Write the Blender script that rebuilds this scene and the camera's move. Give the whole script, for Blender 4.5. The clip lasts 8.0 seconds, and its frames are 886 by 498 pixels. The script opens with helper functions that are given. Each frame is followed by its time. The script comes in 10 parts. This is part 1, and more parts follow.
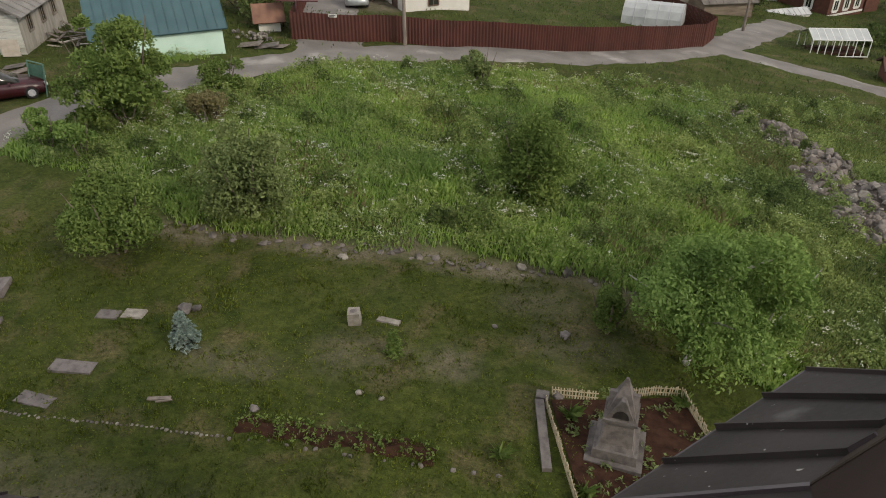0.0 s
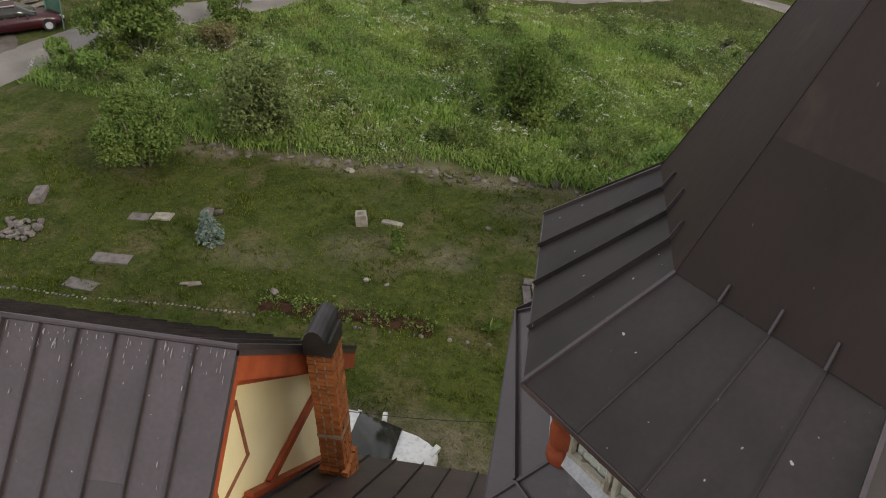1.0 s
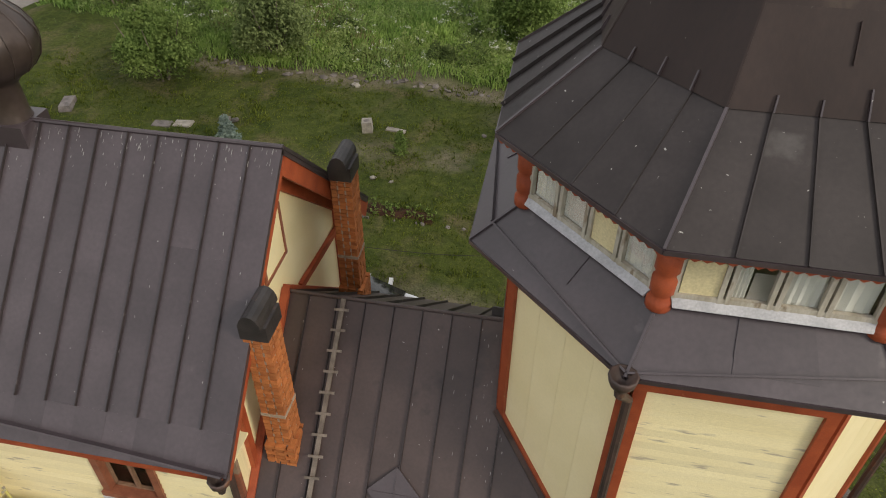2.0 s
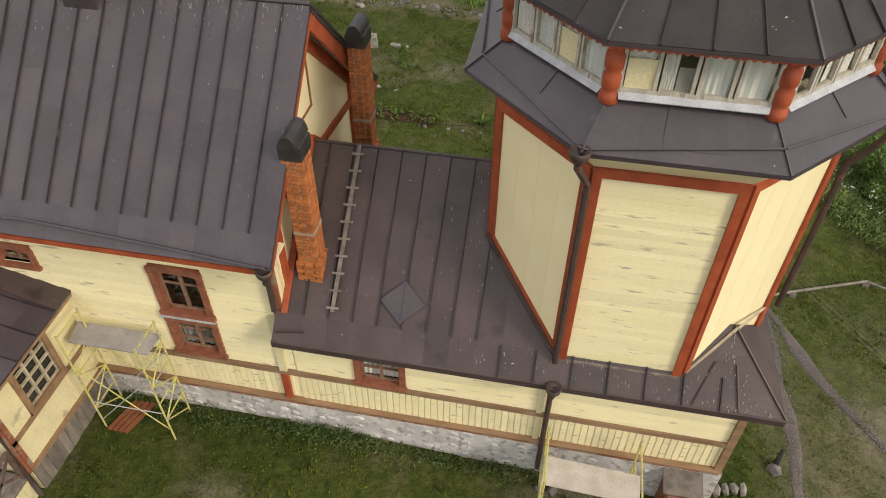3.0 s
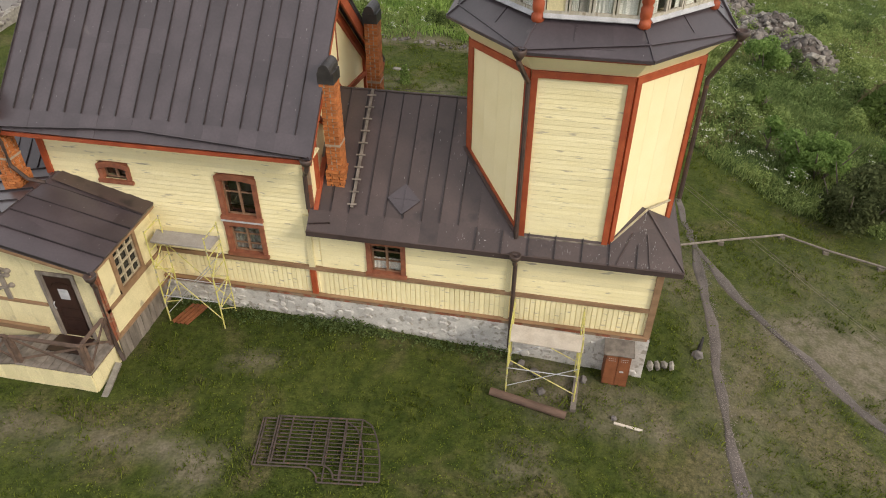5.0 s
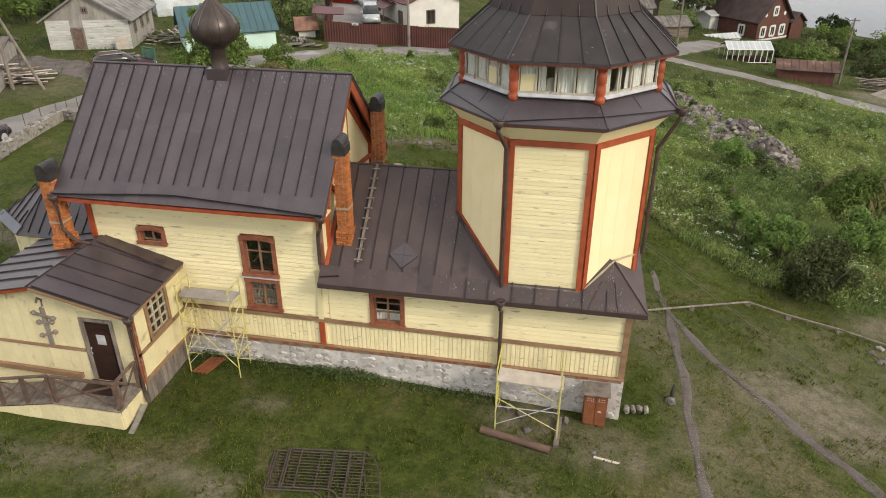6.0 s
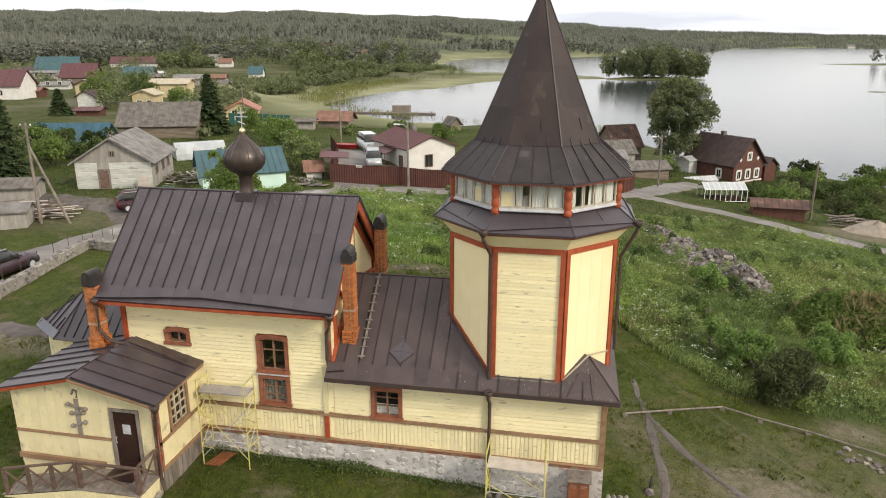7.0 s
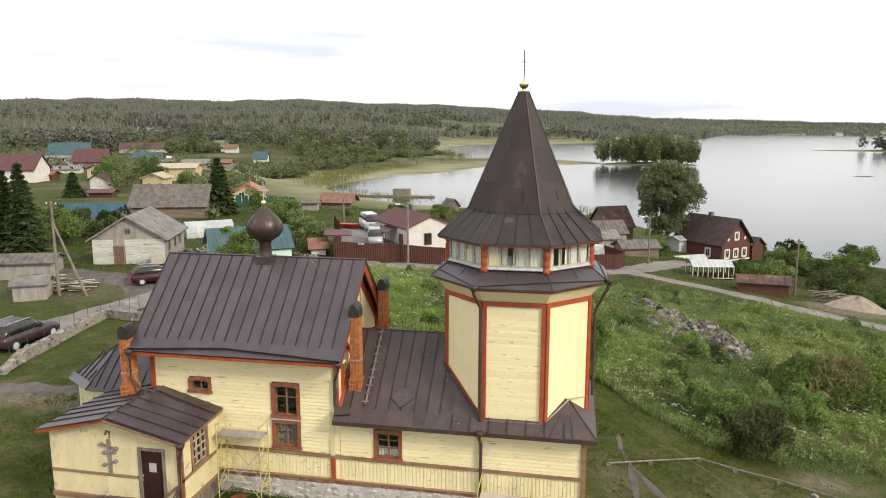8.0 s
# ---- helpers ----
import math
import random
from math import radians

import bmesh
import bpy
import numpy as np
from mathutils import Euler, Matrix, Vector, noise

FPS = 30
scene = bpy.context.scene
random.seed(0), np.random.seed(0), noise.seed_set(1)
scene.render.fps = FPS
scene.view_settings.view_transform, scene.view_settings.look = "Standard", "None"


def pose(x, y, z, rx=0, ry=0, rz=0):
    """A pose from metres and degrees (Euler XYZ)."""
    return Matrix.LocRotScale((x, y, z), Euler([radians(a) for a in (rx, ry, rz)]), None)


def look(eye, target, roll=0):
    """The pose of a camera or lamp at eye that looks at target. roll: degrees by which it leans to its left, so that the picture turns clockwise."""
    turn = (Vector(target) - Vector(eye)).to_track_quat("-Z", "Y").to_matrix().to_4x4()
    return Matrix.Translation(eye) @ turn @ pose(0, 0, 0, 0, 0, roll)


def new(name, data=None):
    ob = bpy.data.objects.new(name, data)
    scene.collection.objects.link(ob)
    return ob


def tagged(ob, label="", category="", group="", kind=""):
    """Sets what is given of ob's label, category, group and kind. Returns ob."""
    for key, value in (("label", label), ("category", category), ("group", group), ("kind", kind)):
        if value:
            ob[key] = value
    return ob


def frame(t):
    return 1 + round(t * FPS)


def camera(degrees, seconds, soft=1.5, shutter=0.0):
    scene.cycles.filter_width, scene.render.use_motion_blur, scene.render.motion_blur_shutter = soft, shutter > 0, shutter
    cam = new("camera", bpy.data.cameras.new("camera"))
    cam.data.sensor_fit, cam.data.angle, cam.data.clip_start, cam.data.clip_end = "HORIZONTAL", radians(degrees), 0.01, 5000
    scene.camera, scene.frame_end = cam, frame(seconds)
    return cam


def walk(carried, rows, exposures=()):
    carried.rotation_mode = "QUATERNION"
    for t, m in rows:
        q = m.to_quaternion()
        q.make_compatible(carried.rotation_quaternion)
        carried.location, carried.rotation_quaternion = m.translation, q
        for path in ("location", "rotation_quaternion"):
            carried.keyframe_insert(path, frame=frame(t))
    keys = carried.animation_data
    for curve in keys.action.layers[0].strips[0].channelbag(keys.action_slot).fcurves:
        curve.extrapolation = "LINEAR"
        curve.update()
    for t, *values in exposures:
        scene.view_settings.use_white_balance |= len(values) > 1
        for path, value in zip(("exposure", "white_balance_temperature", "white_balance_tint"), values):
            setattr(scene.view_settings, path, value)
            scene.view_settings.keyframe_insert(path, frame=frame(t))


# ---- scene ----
cam = camera(63.8, 8.0, 1.0)
PATH = [
    # seconds, eye, yaw, pitch, roll
    (0, (0.950, 0.293, 13.407), 10.39, -32.20, -0.15),
    (0.5, (1.259, -1.141, 13.407), 10.44, -33.82, -0.19),
    (1, (1.537, -2.540, 13.344), 10.49, -35.77, -0.25),
    (1.5, (1.824, -3.929, 13.312), 10.60, -37.73, -0.39),
    (3, (2.637, -8.125, 13.268), 10.69, -43.35, -0.32),
    (3.5, (2.940, -9.548, 13.285), 10.73, -44.36, -0.33),
    (4, (3.260, -10.973, 13.301), 10.71, -43.34, -0.28),
    (5.5, (4.291, -15.358, 13.272), 10.48, -32.77, -0.13),
    (6, (4.616, -16.809, 13.262), 10.39, -27.88, -0.07),
    (6.5, (4.948, -18.275, 13.255), 10.31, -22.20, -0.05),
    (7, (5.290, -19.746, 13.267), 10.24, -16.53, -0.06),
    (7.5, (5.626, -21.255, 13.254), 10.17, -10.83, -0.06),
    (7.7, (5.760, -21.880, 13.238), 10.17, -9.95, -0.08),
    (8, (5.965, -22.831, 13.211), 10.19, -9.87, -0.10),
]
EXPOSURES = [(0, -0.34), (1.0, -0.34), (1.5, -0.34), (3, -0.05), (4, 0.0), (5.5, 0.05), (8, 0.18)]
walk(cam, [(t, pose(*eye, 90 + pitch, roll, yaw)) for t, eye, yaw, pitch, roll in PATH], EXPOSURES)

# ---- sky and sun: bright overcast evening, soft light from the right behind the walk ----
SUN_EL, SUN_AZ = 32.0, 118.0  # degrees; azimuth clockwise from +y
world = bpy.data.worlds.new("sky")
scene.world = world
world.use_nodes = True
wn, wl = world.node_tree.nodes, world.node_tree.links
wn.clear()
w_out, w_bg = wn.new("ShaderNodeOutputWorld"), wn.new("ShaderNodeBackground")
w_sky = wn.new("ShaderNodeTexSky")
w_sky.sky_type, w_sky.sun_disc = "NISHITA", False
w_sky.sun_elevation, w_sky.sun_rotation = radians(SUN_EL), radians(SUN_AZ)
w_sky.dust_density, w_sky.ozone_density = 3.0, 1.0
w_tc, w_map, w_noise = wn.new("ShaderNodeTexCoord"), wn.new("ShaderNodeMapping"), wn.new("ShaderNodeTexNoise")
w_map.inputs["Scale"].default_value = (1.3, 1.3, 11.0)
w_noise.inputs["Scale"].default_value, w_noise.inputs["Detail"].default_value = 1.6, 6.0
w_ramp = wn.new("ShaderNodeValToRGB")
w_ramp.color_ramp.elements[0].position, w_ramp.color_ramp.elements[1].position = 0.36, 0.58
w_ramp.color_ramp.elements[0].color, w_ramp.color_ramp.elements[1].color = (6.3, 6.5, 7.1, 1), (11.0, 10.8, 10.6, 1)
w_mix = wn.new("ShaderNodeMix")
w_mix.data_type = "RGBA"
w_mix.inputs["Factor"].default_value = 0.9
wl.new(w_tc.outputs["Generated"], w_map.inputs["Vector"])
wl.new(w_map.outputs["Vector"], w_noise.inputs["Vector"])
wl.new(w_noise.outputs["Fac"], w_ramp.inputs["Fac"])
wl.new(w_sky.outputs["Color"], w_mix.inputs["A"])
wl.new(w_ramp.outputs["Color"], w_mix.inputs["B"])
wl.new(w_mix.outputs["Result"], w_bg.inputs["Color"])
w_bg.inputs["Strength"].default_value = 0.129
wl.new(w_bg.outputs["Background"], w_out.inputs["Surface"])
sun = new("sun", bpy.data.lights.new("sun", "SUN"))
sun.data.energy, sun.data.angle, sun.data.color = 2.5, radians(14), (1.0, 0.9, 0.74)
sun_dir = Vector((math.sin(radians(SUN_AZ)) * math.cos(radians(SUN_EL)), math.cos(radians(SUN_AZ)) * math.cos(radians(SUN_EL)), math.sin(radians(SUN_EL))))
sun.matrix_world = look(sun_dir * 60, (0, 0, 0))


# ---- materials ----
def material(name, c1, c2, scale=3.0, rough=0.7, metal=0.0, bump=0.15, fine=40.0, stain=None, stain_at=0.62, stain_scale=1.2, stretch=(1, 1, 1), vary=0.0, spec=0.5, specks=None, speck_scale=9.0, speck_at=0.7, grainy=0.55):
    """A two-scale procedural surface: broad and fine noise between two colours, stains with their own shape, light bump."""
    m = bpy.data.materials.new(name)
    m.use_nodes = True
    n, l = m.node_tree.nodes, m.node_tree.links
    b = n["Principled BSDF"]
    tc, mp = n.new("ShaderNodeNewGeometry"), n.new("ShaderNodeMapping")
    mp.inputs["Scale"].default_value = stretch
    l.new(tc.outputs["Position"], mp.inputs["Vector"])
    vec = mp.outputs["Vector"]
    rnd = n.new("ShaderNodeObjectInfo").outputs["Random"]
    if vary:
        add = n.new("ShaderNodeVectorMath")
        add.operation = "ADD"
        mul = n.new("ShaderNodeMath")
        mul.operation = "MULTIPLY"
        mul.inputs[1].default_value = 37.0
        l.new(rnd, mul.inputs[0])
        l.new(vec, add.inputs[0])
        l.new(mul.outputs[0], add.inputs[1])
        vec = add.outputs[0]

    def noise_tex(s, detail=4.0):
        t = n.new("ShaderNodeTexNoise")
        t.inputs["Scale"].default_value, t.inputs["Detail"].default_value = s, detail
        l.new(vec, t.inputs["Vector"])
        return t.outputs["Fac"]

    def ramp(fac, p0, p1, a, z):
        r = n.new("ShaderNodeValToRGB")
        e = r.color_ramp.elements
        e[0].position, e[1].position, e[0].color, e[1].color = p0, p1, (*a, 1), (*z, 1)
        l.new(fac, r.inputs["Fac"])
        return r.outputs["Color"]

    def mix(fac, a, z, kind="MIX"):
        x = n.new("ShaderNodeMix")
        x.data_type, x.blend_type = "RGBA", kind
        for key, v in (("Factor", fac), ("A", a), ("B", z)):
            if isinstance(v, (float, int)):
                x.inputs[key].default_value = v
            elif isinstance(v, tuple):
                x.inputs[key].default_value = (*v, 1)
            else:
                l.new(v, x.inputs[key])
        return x.outputs["Result"]

    col = ramp(noise_tex(scale), 0.35, 0.66, c1, c2)
    grain = noise_tex(fine, 6.0)
    col = mix(grainy, col, ramp(grain, 0.3, 0.7, (0.62, 0.62, 0.62), (1.0, 1.0, 1.0)), "MULTIPLY")
    if vary:
        col = mix(vary, col, ramp(rnd, 0.0, 1.0, (0.45, 0.43, 0.42), (1.35, 1.33, 1.3)), "MULTIPLY")
    if stain:
        col = mix(ramp(noise_tex(stain_scale, 7.0), stain_at, stain_at + 0.09, (0, 0, 0), (1, 1, 1)), col, stain)
    if specks:
        col = mix(ramp(noise_tex(speck_scale, 3.0), speck_at, speck_at + 0.04, (0, 0, 0), (1, 1, 1)), col, specks)
    l.new(col, b.inputs["Base Color"])
    rr = n.new("ShaderNodeMapRange")
    rr.inputs["To Min"].default_value, rr.inputs["To Max"].default_value = max(rough - 0.12, 0.03), min(rough + 0.12, 1)
    l.new(grain, rr.inputs["Value"])
    l.new(rr.outputs["Result"], b.inputs["Roughness"])
    b.inputs["Metallic"].default_value = metal
    b.inputs["Specular IOR Level"].default_value = spec
    if bump:
        bp = n.new("ShaderNodeBump")
        bp.inputs["Strength"].default_value, bp.inputs["Distance"].default_value = bump, 0.02
        l.new(grain, bp.inputs["Height"])
        l.new(bp.outputs["Normal"], b.inputs["Normal"])
    return m


def leaf_material(name, c1, c2, trans=0.35, vary=True):
    """Leaves: each blade its own green, some light passing through."""
    m = bpy.data.materials.new(name)
    m.use_nodes = True
    n, l = m.node_tree.nodes, m.node_tree.links
    n.remove(n["Principled BSDF"])
    geo = n.new("ShaderNodeNewGeometry")
    tc, nz = n.new("ShaderNodeTexCoord"), n.new("ShaderNodeTexNoise")
    nz.inputs["Scale"].default_value, nz.inputs["Detail"].default_value = 0.5, 3.0
    l.new(tc.outputs["Object"], nz.inputs["Vector"])
    add = n.new("ShaderNodeMath")
    add.operation = "ADD"
    l.new(geo.outputs["Random Per Island"], add.inputs[0])
    l.new(nz.outputs["Fac"], add.inputs[1])
    half = n.new("ShaderNodeMath")
    half.operation = "MULTIPLY"
    half.inputs[1].default_value = 0.5
    l.new(add.outputs[0], half.inputs[0])
    r = n.new("ShaderNodeValToRGB")
    e = r.color_ramp.elements
    e[0].position, e[1].position, e[0].color, e[1].color = 0.15, 0.85, (*c1, 1), (*c2, 1)
    l.new(half.outputs[0], r.inputs["Fac"])
    nb, rb, mb_ = n.new("ShaderNodeTexNoise"), n.new("ShaderNodeValToRGB"), n.new("ShaderNodeMix")
    nb.inputs["Scale"].default_value, nb.inputs["Detail"].default_value = 0.16, 5.0
    l.new(tc.outputs["Object"], nb.inputs["Vector"])
    rb.color_ramp.elements[0].position, rb.color_ramp.elements[1].position = 0.36, 0.62
    rb.color_ramp.elements[0].color, rb.color_ramp.elements[1].color = (0.66, 0.72, 0.70, 1), (1.12, 1.08, 1.0, 1)
    l.new(nb.outputs["Fac"], rb.inputs["Fac"])
    mb_.data_type, mb_.blend_type = "RGBA", "MULTIPLY"
    mb_.inputs["Factor"].default_value = 0.85
    l.new(r.outputs["Color"], mb_.inputs["A"])
    l.new(rb.outputs["Color"], mb_.inputs["B"])
    d, t, mx = n.new("ShaderNodeBsdfDiffuse"), n.new("ShaderNodeBsdfTranslucent"), n.new("ShaderNodeMixShader")
    mx.inputs["Fac"].default_value = trans
    l.new(mb_.outputs["Result"], d.inputs["Color"])
    l.new(mb_.outputs["Result"], t.inputs["Color"])
    l.new(d.outputs[0], mx.inputs[1])
    l.new(t.outputs[0], mx.inputs[2])
    l.new(mx.outputs[0], n["Material Output"].inputs["Surface"])
    return m


CREAM = material("cream_paint", (0.83, 0.725, 0.42), (0.88, 0.78, 0.485), 2.5, 0.62, bump=0.2, fine=60, vary=0.14, stain=(0.44, 0.38, 0.27), stain_at=0.615, stain_scale=8.0, stretch=(0.3, 0.6, 1.6), grainy=0.25)
CREAM_SMOOTH = material("cream_smooth", (0.85, 0.74, 0.43), (0.90, 0.79, 0.49), 1.4, 0.6, bump=0.05, fine=30, vary=0.1, grainy=0.12)
CREAM_GREY = material("cream_weathered", (0.72, 0.63, 0.37), (0.80, 0.70, 0.42), 2.0, 0.68, bump=0.15, fine=40, stain=(0.4, 0.35, 0.24), stain_at=0.63, stain_scale=2.2, vary=0.12)
RED = material("red_trim", (0.30, 0.055, 0.018), (0.40, 0.085, 0.028), 4.0, 0.6, bump=0.15, fine=50, vary=0.2, stain=(0.42, 0.2, 0.1), stain_at=0.7, stain_scale=7)
RED_WORN = material("worn_red_trim", (0.20, 0.075, 0.04), (0.32, 0.10, 0.05), 5.0, 0.75, bump=0.2, fine=50, stain=(0.26, 0.18, 0.12), stain_at=0.47, stain_scale=4.0)
BROWN_TRIM = material("brown_trim", (0.24, 0.14, 0.075), (0.34, 0.21, 0.12), 5.0, 0.7, bump=0.2, fine=60, vary=0.2, stretch=(0.3, 1, 1))
BROWN_RED = material("window_casing", (0.23, 0.078, 0.042), (0.33, 0.12, 0.064), 6.0, 0.6, bump=0.15, vary=0.2)
ROOF = material("roof_metal", (0.051, 0.038, 0.043), (0.076, 0.058, 0.065), 0.9, 0.35, metal=0.0, bump=0.05, fine=18, vary=0.16, spec=0.66, stain=(0.12, 0.10, 0.098), stain_at=0.7, stain_scale=1.6, specks=(0.42, 0.40, 0.38), speck_scale=16.0, speck_at=0.745)
ROOF_PALE = material("roof_metal_bluish", (0.10, 0.105, 0.125), (0.14, 0.145, 0.165), 1.4, 0.4, bump=0.05, fine=20)
ROOF_WARM = material("roof_metal_brown", (0.056, 0.038, 0.036), (0.085, 0.058, 0.054), 1.1, 0.5, bump=0.06, fine=22, vary=0.2, stain=(0.03, 0.021, 0.021), stain_at=0.62, stain_scale=1.3, specks=(0.5, 0.47, 0.44), speck_scale=17.0, speck_at=0.735)
# seam ribs: the shade along their sides is put into this darker colour
SEAM_SHADED = material("roof_seam_shaded", (0.020, 0.015, 0.016), (0.045, 0.034, 0.036), 3.0, 0.5, bump=0.05, stain=(0.11, 0.095, 0.09), stain_at=0.66, stain_scale=5)
SPIRE_METAL = material("spire_metal", (0.028, 0.0175, 0.0155), (0.050, 0.033, 0.029), 0.8, 0.55, bump=0.06, fine=20, vary=0.14, spec=0.3, stain=(0.08, 0.058, 0.043), stain_at=0.62, stain_scale=1.4, stretch=(1, 1, 0.3), specks=(0.22, 0.20, 0.18), speck_scale=15.0, speck_at=0.75)
SPIRE_SHEET = material("spire_sheet", (0.031, 0.025, 0.0245), (0.050, 0.041, 0.040), 1.2, 0.55, bump=0.06, fine=20, vary=0.14, spec=0.28, stain=(0.09, 0.082, 0.078), stain_at=0.66, stain_scale=1.5, specks=(0.42, 0.40, 0.38), speck_scale=16.0, speck_at=0.72)
GUTTER = material("gutter_metal", (0.05, 0.035, 0.03), (0.085, 0.05, 0.04), 5, 0.55, bump=0.1, stain=(0.14, 0.06, 0.03), stain_at=0.62, stain_scale=5)
PALE_METAL = material("pale_sill_metal", (0.42, 0.42, 0.44), (0.55, 0.55, 0.57), 5, 0.45, bump=0.06)
BRICK = material("brick", (0.42, 0.13, 0.035), (0.55, 0.20, 0.06), 6, 0.85, bump=0.3, fine=80, vary=0.45)
MORTAR = material("mortar", (0.36, 0.27, 0.2), (0.45, 0.36, 0.27), 12, 0.95, bump=0.3)
SOOT = material("sooty_iron", (0.02, 0.017, 0.017), (0.045, 0.038, 0.036), 4, 0.5, bump=0.2, stain=(0.10, 0.06, 0.045), stain_at=0.66, stain_scale=6)
PLINTH = material("whitewashed_stone", (0.42, 0.395, 0.37), (0.60, 0.57, 0.535), 2.5, 0.9, bump=0.4, fine=22, stain=(0.29, 0.26, 0.225), stain_at=0.55, stain_scale=6.0, vary=0.18)
GLASS = material("dark_glass", (0.02, 0.02, 0.018), (0.045, 0.045, 0.04), 1.5, 0.08, bump=0)
PANE = bpy.data.materials.new("window_pane")
PANE.use_nodes = True
pn, pk_ = PANE.node_tree.nodes, PANE.node_tree.links
pn.remove(pn["Principled BSDF"])
p_tr, p_gl, p_mx = pn.new("ShaderNodeBsdfTransparent"), pn.new("ShaderNodeBsdfGlossy"), pn.new("ShaderNodeMixShader")
p_tr.inputs["Color"].default_value, p_gl.inputs["Roughness"].default_value, p_mx.inputs["Fac"].default_value = (0.94, 0.95, 0.94, 1), 0.04, 0.07
pk_.new(p_tr.outputs[0], p_mx.inputs[1])
pk_.new(p_gl.outputs[0], p_mx.inputs[2])
pk_.new(p_mx.outputs[0], pn["Material Output"].inputs["Surface"])
CURTAIN = material("white_curtain", (0.86, 0.84, 0.80), (0.92, 0.90, 0.86), 3, 0.9, bump=0.0)
NET = material("grey_net_curtain", (0.20, 0.20, 0.18), (0.34, 0.33, 0.30), 5, 0.9, bump=0.0)
SASH_PALE = material("peeling_white_sash", (0.40, 0.36, 0.28), (0.56, 0.52, 0.44), 9, 0.8, bump=0.25, stretch=(1, 1, 0.3), stain=(0.24, 0.19, 0.13), stain_at=0.6, stain_scale=9)
FRAME_WOOD = material("weathered_frame", (0.42, 0.35, 0.24), (0.58, 0.50, 0.36), 7, 0.8, bump=0.25, stretch=(1, 1, 0.3), vary=0.15)
WOOD_GREY = material("grey_wood", (0.15, 0.125, 0.105), (0.27, 0.23, 0.195), 5, 0.85, bump=0.35, fine=50, stretch=(1, 1, 0.25), vary=0.35)
WOOD_BROWN = material("brown_wood", (0.10, 0.065, 0.05), (0.18, 0.115, 0.085), 5, 0.75, bump=0.3, fine=50, vary=0.3)
DOOR_BROWN = material("door_skin", (0.028, 0.012, 0.009), (0.045, 0.02, 0.014), 4, 0.4, bump=0.05)
PALE_BOARD = material("grey_platform_board", (0.32, 0.29, 0.27), (0.42, 0.385, 0.36), 3, 0.8, bump=0.1, vary=0.1)
PLY = material("pale_plywood", (0.50, 0.43, 0.36), (0.62, 0.55, 0.47), 3, 0.75, bump=0.1, vary=0.1)
YELLOW = material("yellow_scaffold_paint", (0.54, 0.48, 0.12), (0.64, 0.58, 0.20), 9, 0.5, bump=0.1, stain=(0.34, 0.31, 0.25), stain_at=0.53, stain_scale=8)
COPPER = material("bronze_dome", (0.048, 0.035, 0.03), (0.085, 0.062, 0.052), 2.2, 0.38, metal=0.35, bump=0.05, fine=14)
GOLD = material("gilt", (0.82, 0.70, 0.40), (0.90, 0.80, 0.50), 5, 0.32, metal=1.0, bump=0.03)
IRON = material("dark_iron", (0.05, 0.037, 0.032), (0.095, 0.066, 0.055), 9, 0.6, bump=0.2, stain=(0.12, 0.05, 0.03), stain_at=0.62, stain_scale=9)
RUST = material("rusty_red_paint", (0.20, 0.066, 0.026), (0.28, 0.10, 0.042), 4, 0.6, bump=0.15, stain=(0.13, 0.05, 0.03), stain_at=0.6, stain_scale=4)
GRANITE = material("grey_granite", (0.105, 0.092, 0.088), (0.22, 0.195, 0.185), 4, 0.85, bump=0.4, fine=45, vary=0.35, stain=(0.12, 0.105, 0.10), stain_at=0.58, stain_scale=4)
STONE_PALE = material("pale_stone", (0.20, 0.18, 0.155), (0.33, 0.305, 0.265), 5, 0.9, bump=0.4, fine=40, vary=0.35)
FIELDSTONE = material("fieldstone", (0.085, 0.075, 0.068), (0.21, 0.184, 0.166), 2.5, 0.9, bump=0.4, fine=30, vary=0.6)
DROPPING = material("bird_dropping", (0.22, 0.21, 0.205), (0.36, 0.345, 0.33), 9, 0.9, bump=0)
GRAVEL = material("gravel_track", (0.085, 0.070, 0.062), (0.15, 0.125, 0.112), 1.2, 0.95, bump=0.6, fine=24, stain=(0.10, 0.085, 0.07), stain_at=0.6, stain_scale=0.7)
ASPHALT = material("grey_road", (0.16, 0.145, 0.132), (0.235, 0.215, 0.198), 0.5, 0.95, bump=0.4, fine=14, stain=(0.30, 0.28, 0.26), stain_at=0.6, stain_scale=0.35)
SOIL = material("dark_soil", (0.030, 0.015, 0.010), (0.062, 0.030, 0.019), 4, 0.95, bump=0.7, fine=25, spec=0.12)
BARK = material("bark", (0.10, 0.08, 0.06), (0.20, 0.165, 0.13), 8, 0.9, bump=0.5, stretch=(1, 1, 0.3))
BIRCH_BARK = material("birch_bark", (0.42, 0.40, 0.37), (0.62, 0.60, 0.56), 6, 0.85, bump=0.3, stain=(0.06, 0.055, 0.05), stain_at=0.6, stain_scale=7, stretch=(1, 1, 2))
LEAF = leaf_material("leaf_green", (0.075, 0.122, 0.03), (0.25, 0.325, 0.105))
LEAF_DARK = leaf_material("leaf_dark_green", (0.025, 0.04, 0.016), (0.085, 0.105, 0.045))
LEAF_MID = leaf_material("leaf_mid_green", (0.05, 0.078, 0.026), (0.18, 0.225, 0.09))
LEAF_OLIVE = leaf_material("leaf_olive", (0.045, 0.055, 0.024), (0.15, 0.17, 0.08))
LEAF_WILLOW = leaf_material("leaf_willow", (0.085, 0.105, 0.05), (0.25, 0.275, 0.15))
LEAF_LIGHT = leaf_material("leaf_light_green", (0.10, 0.175, 0.042), (0.31, 0.42, 0.14))
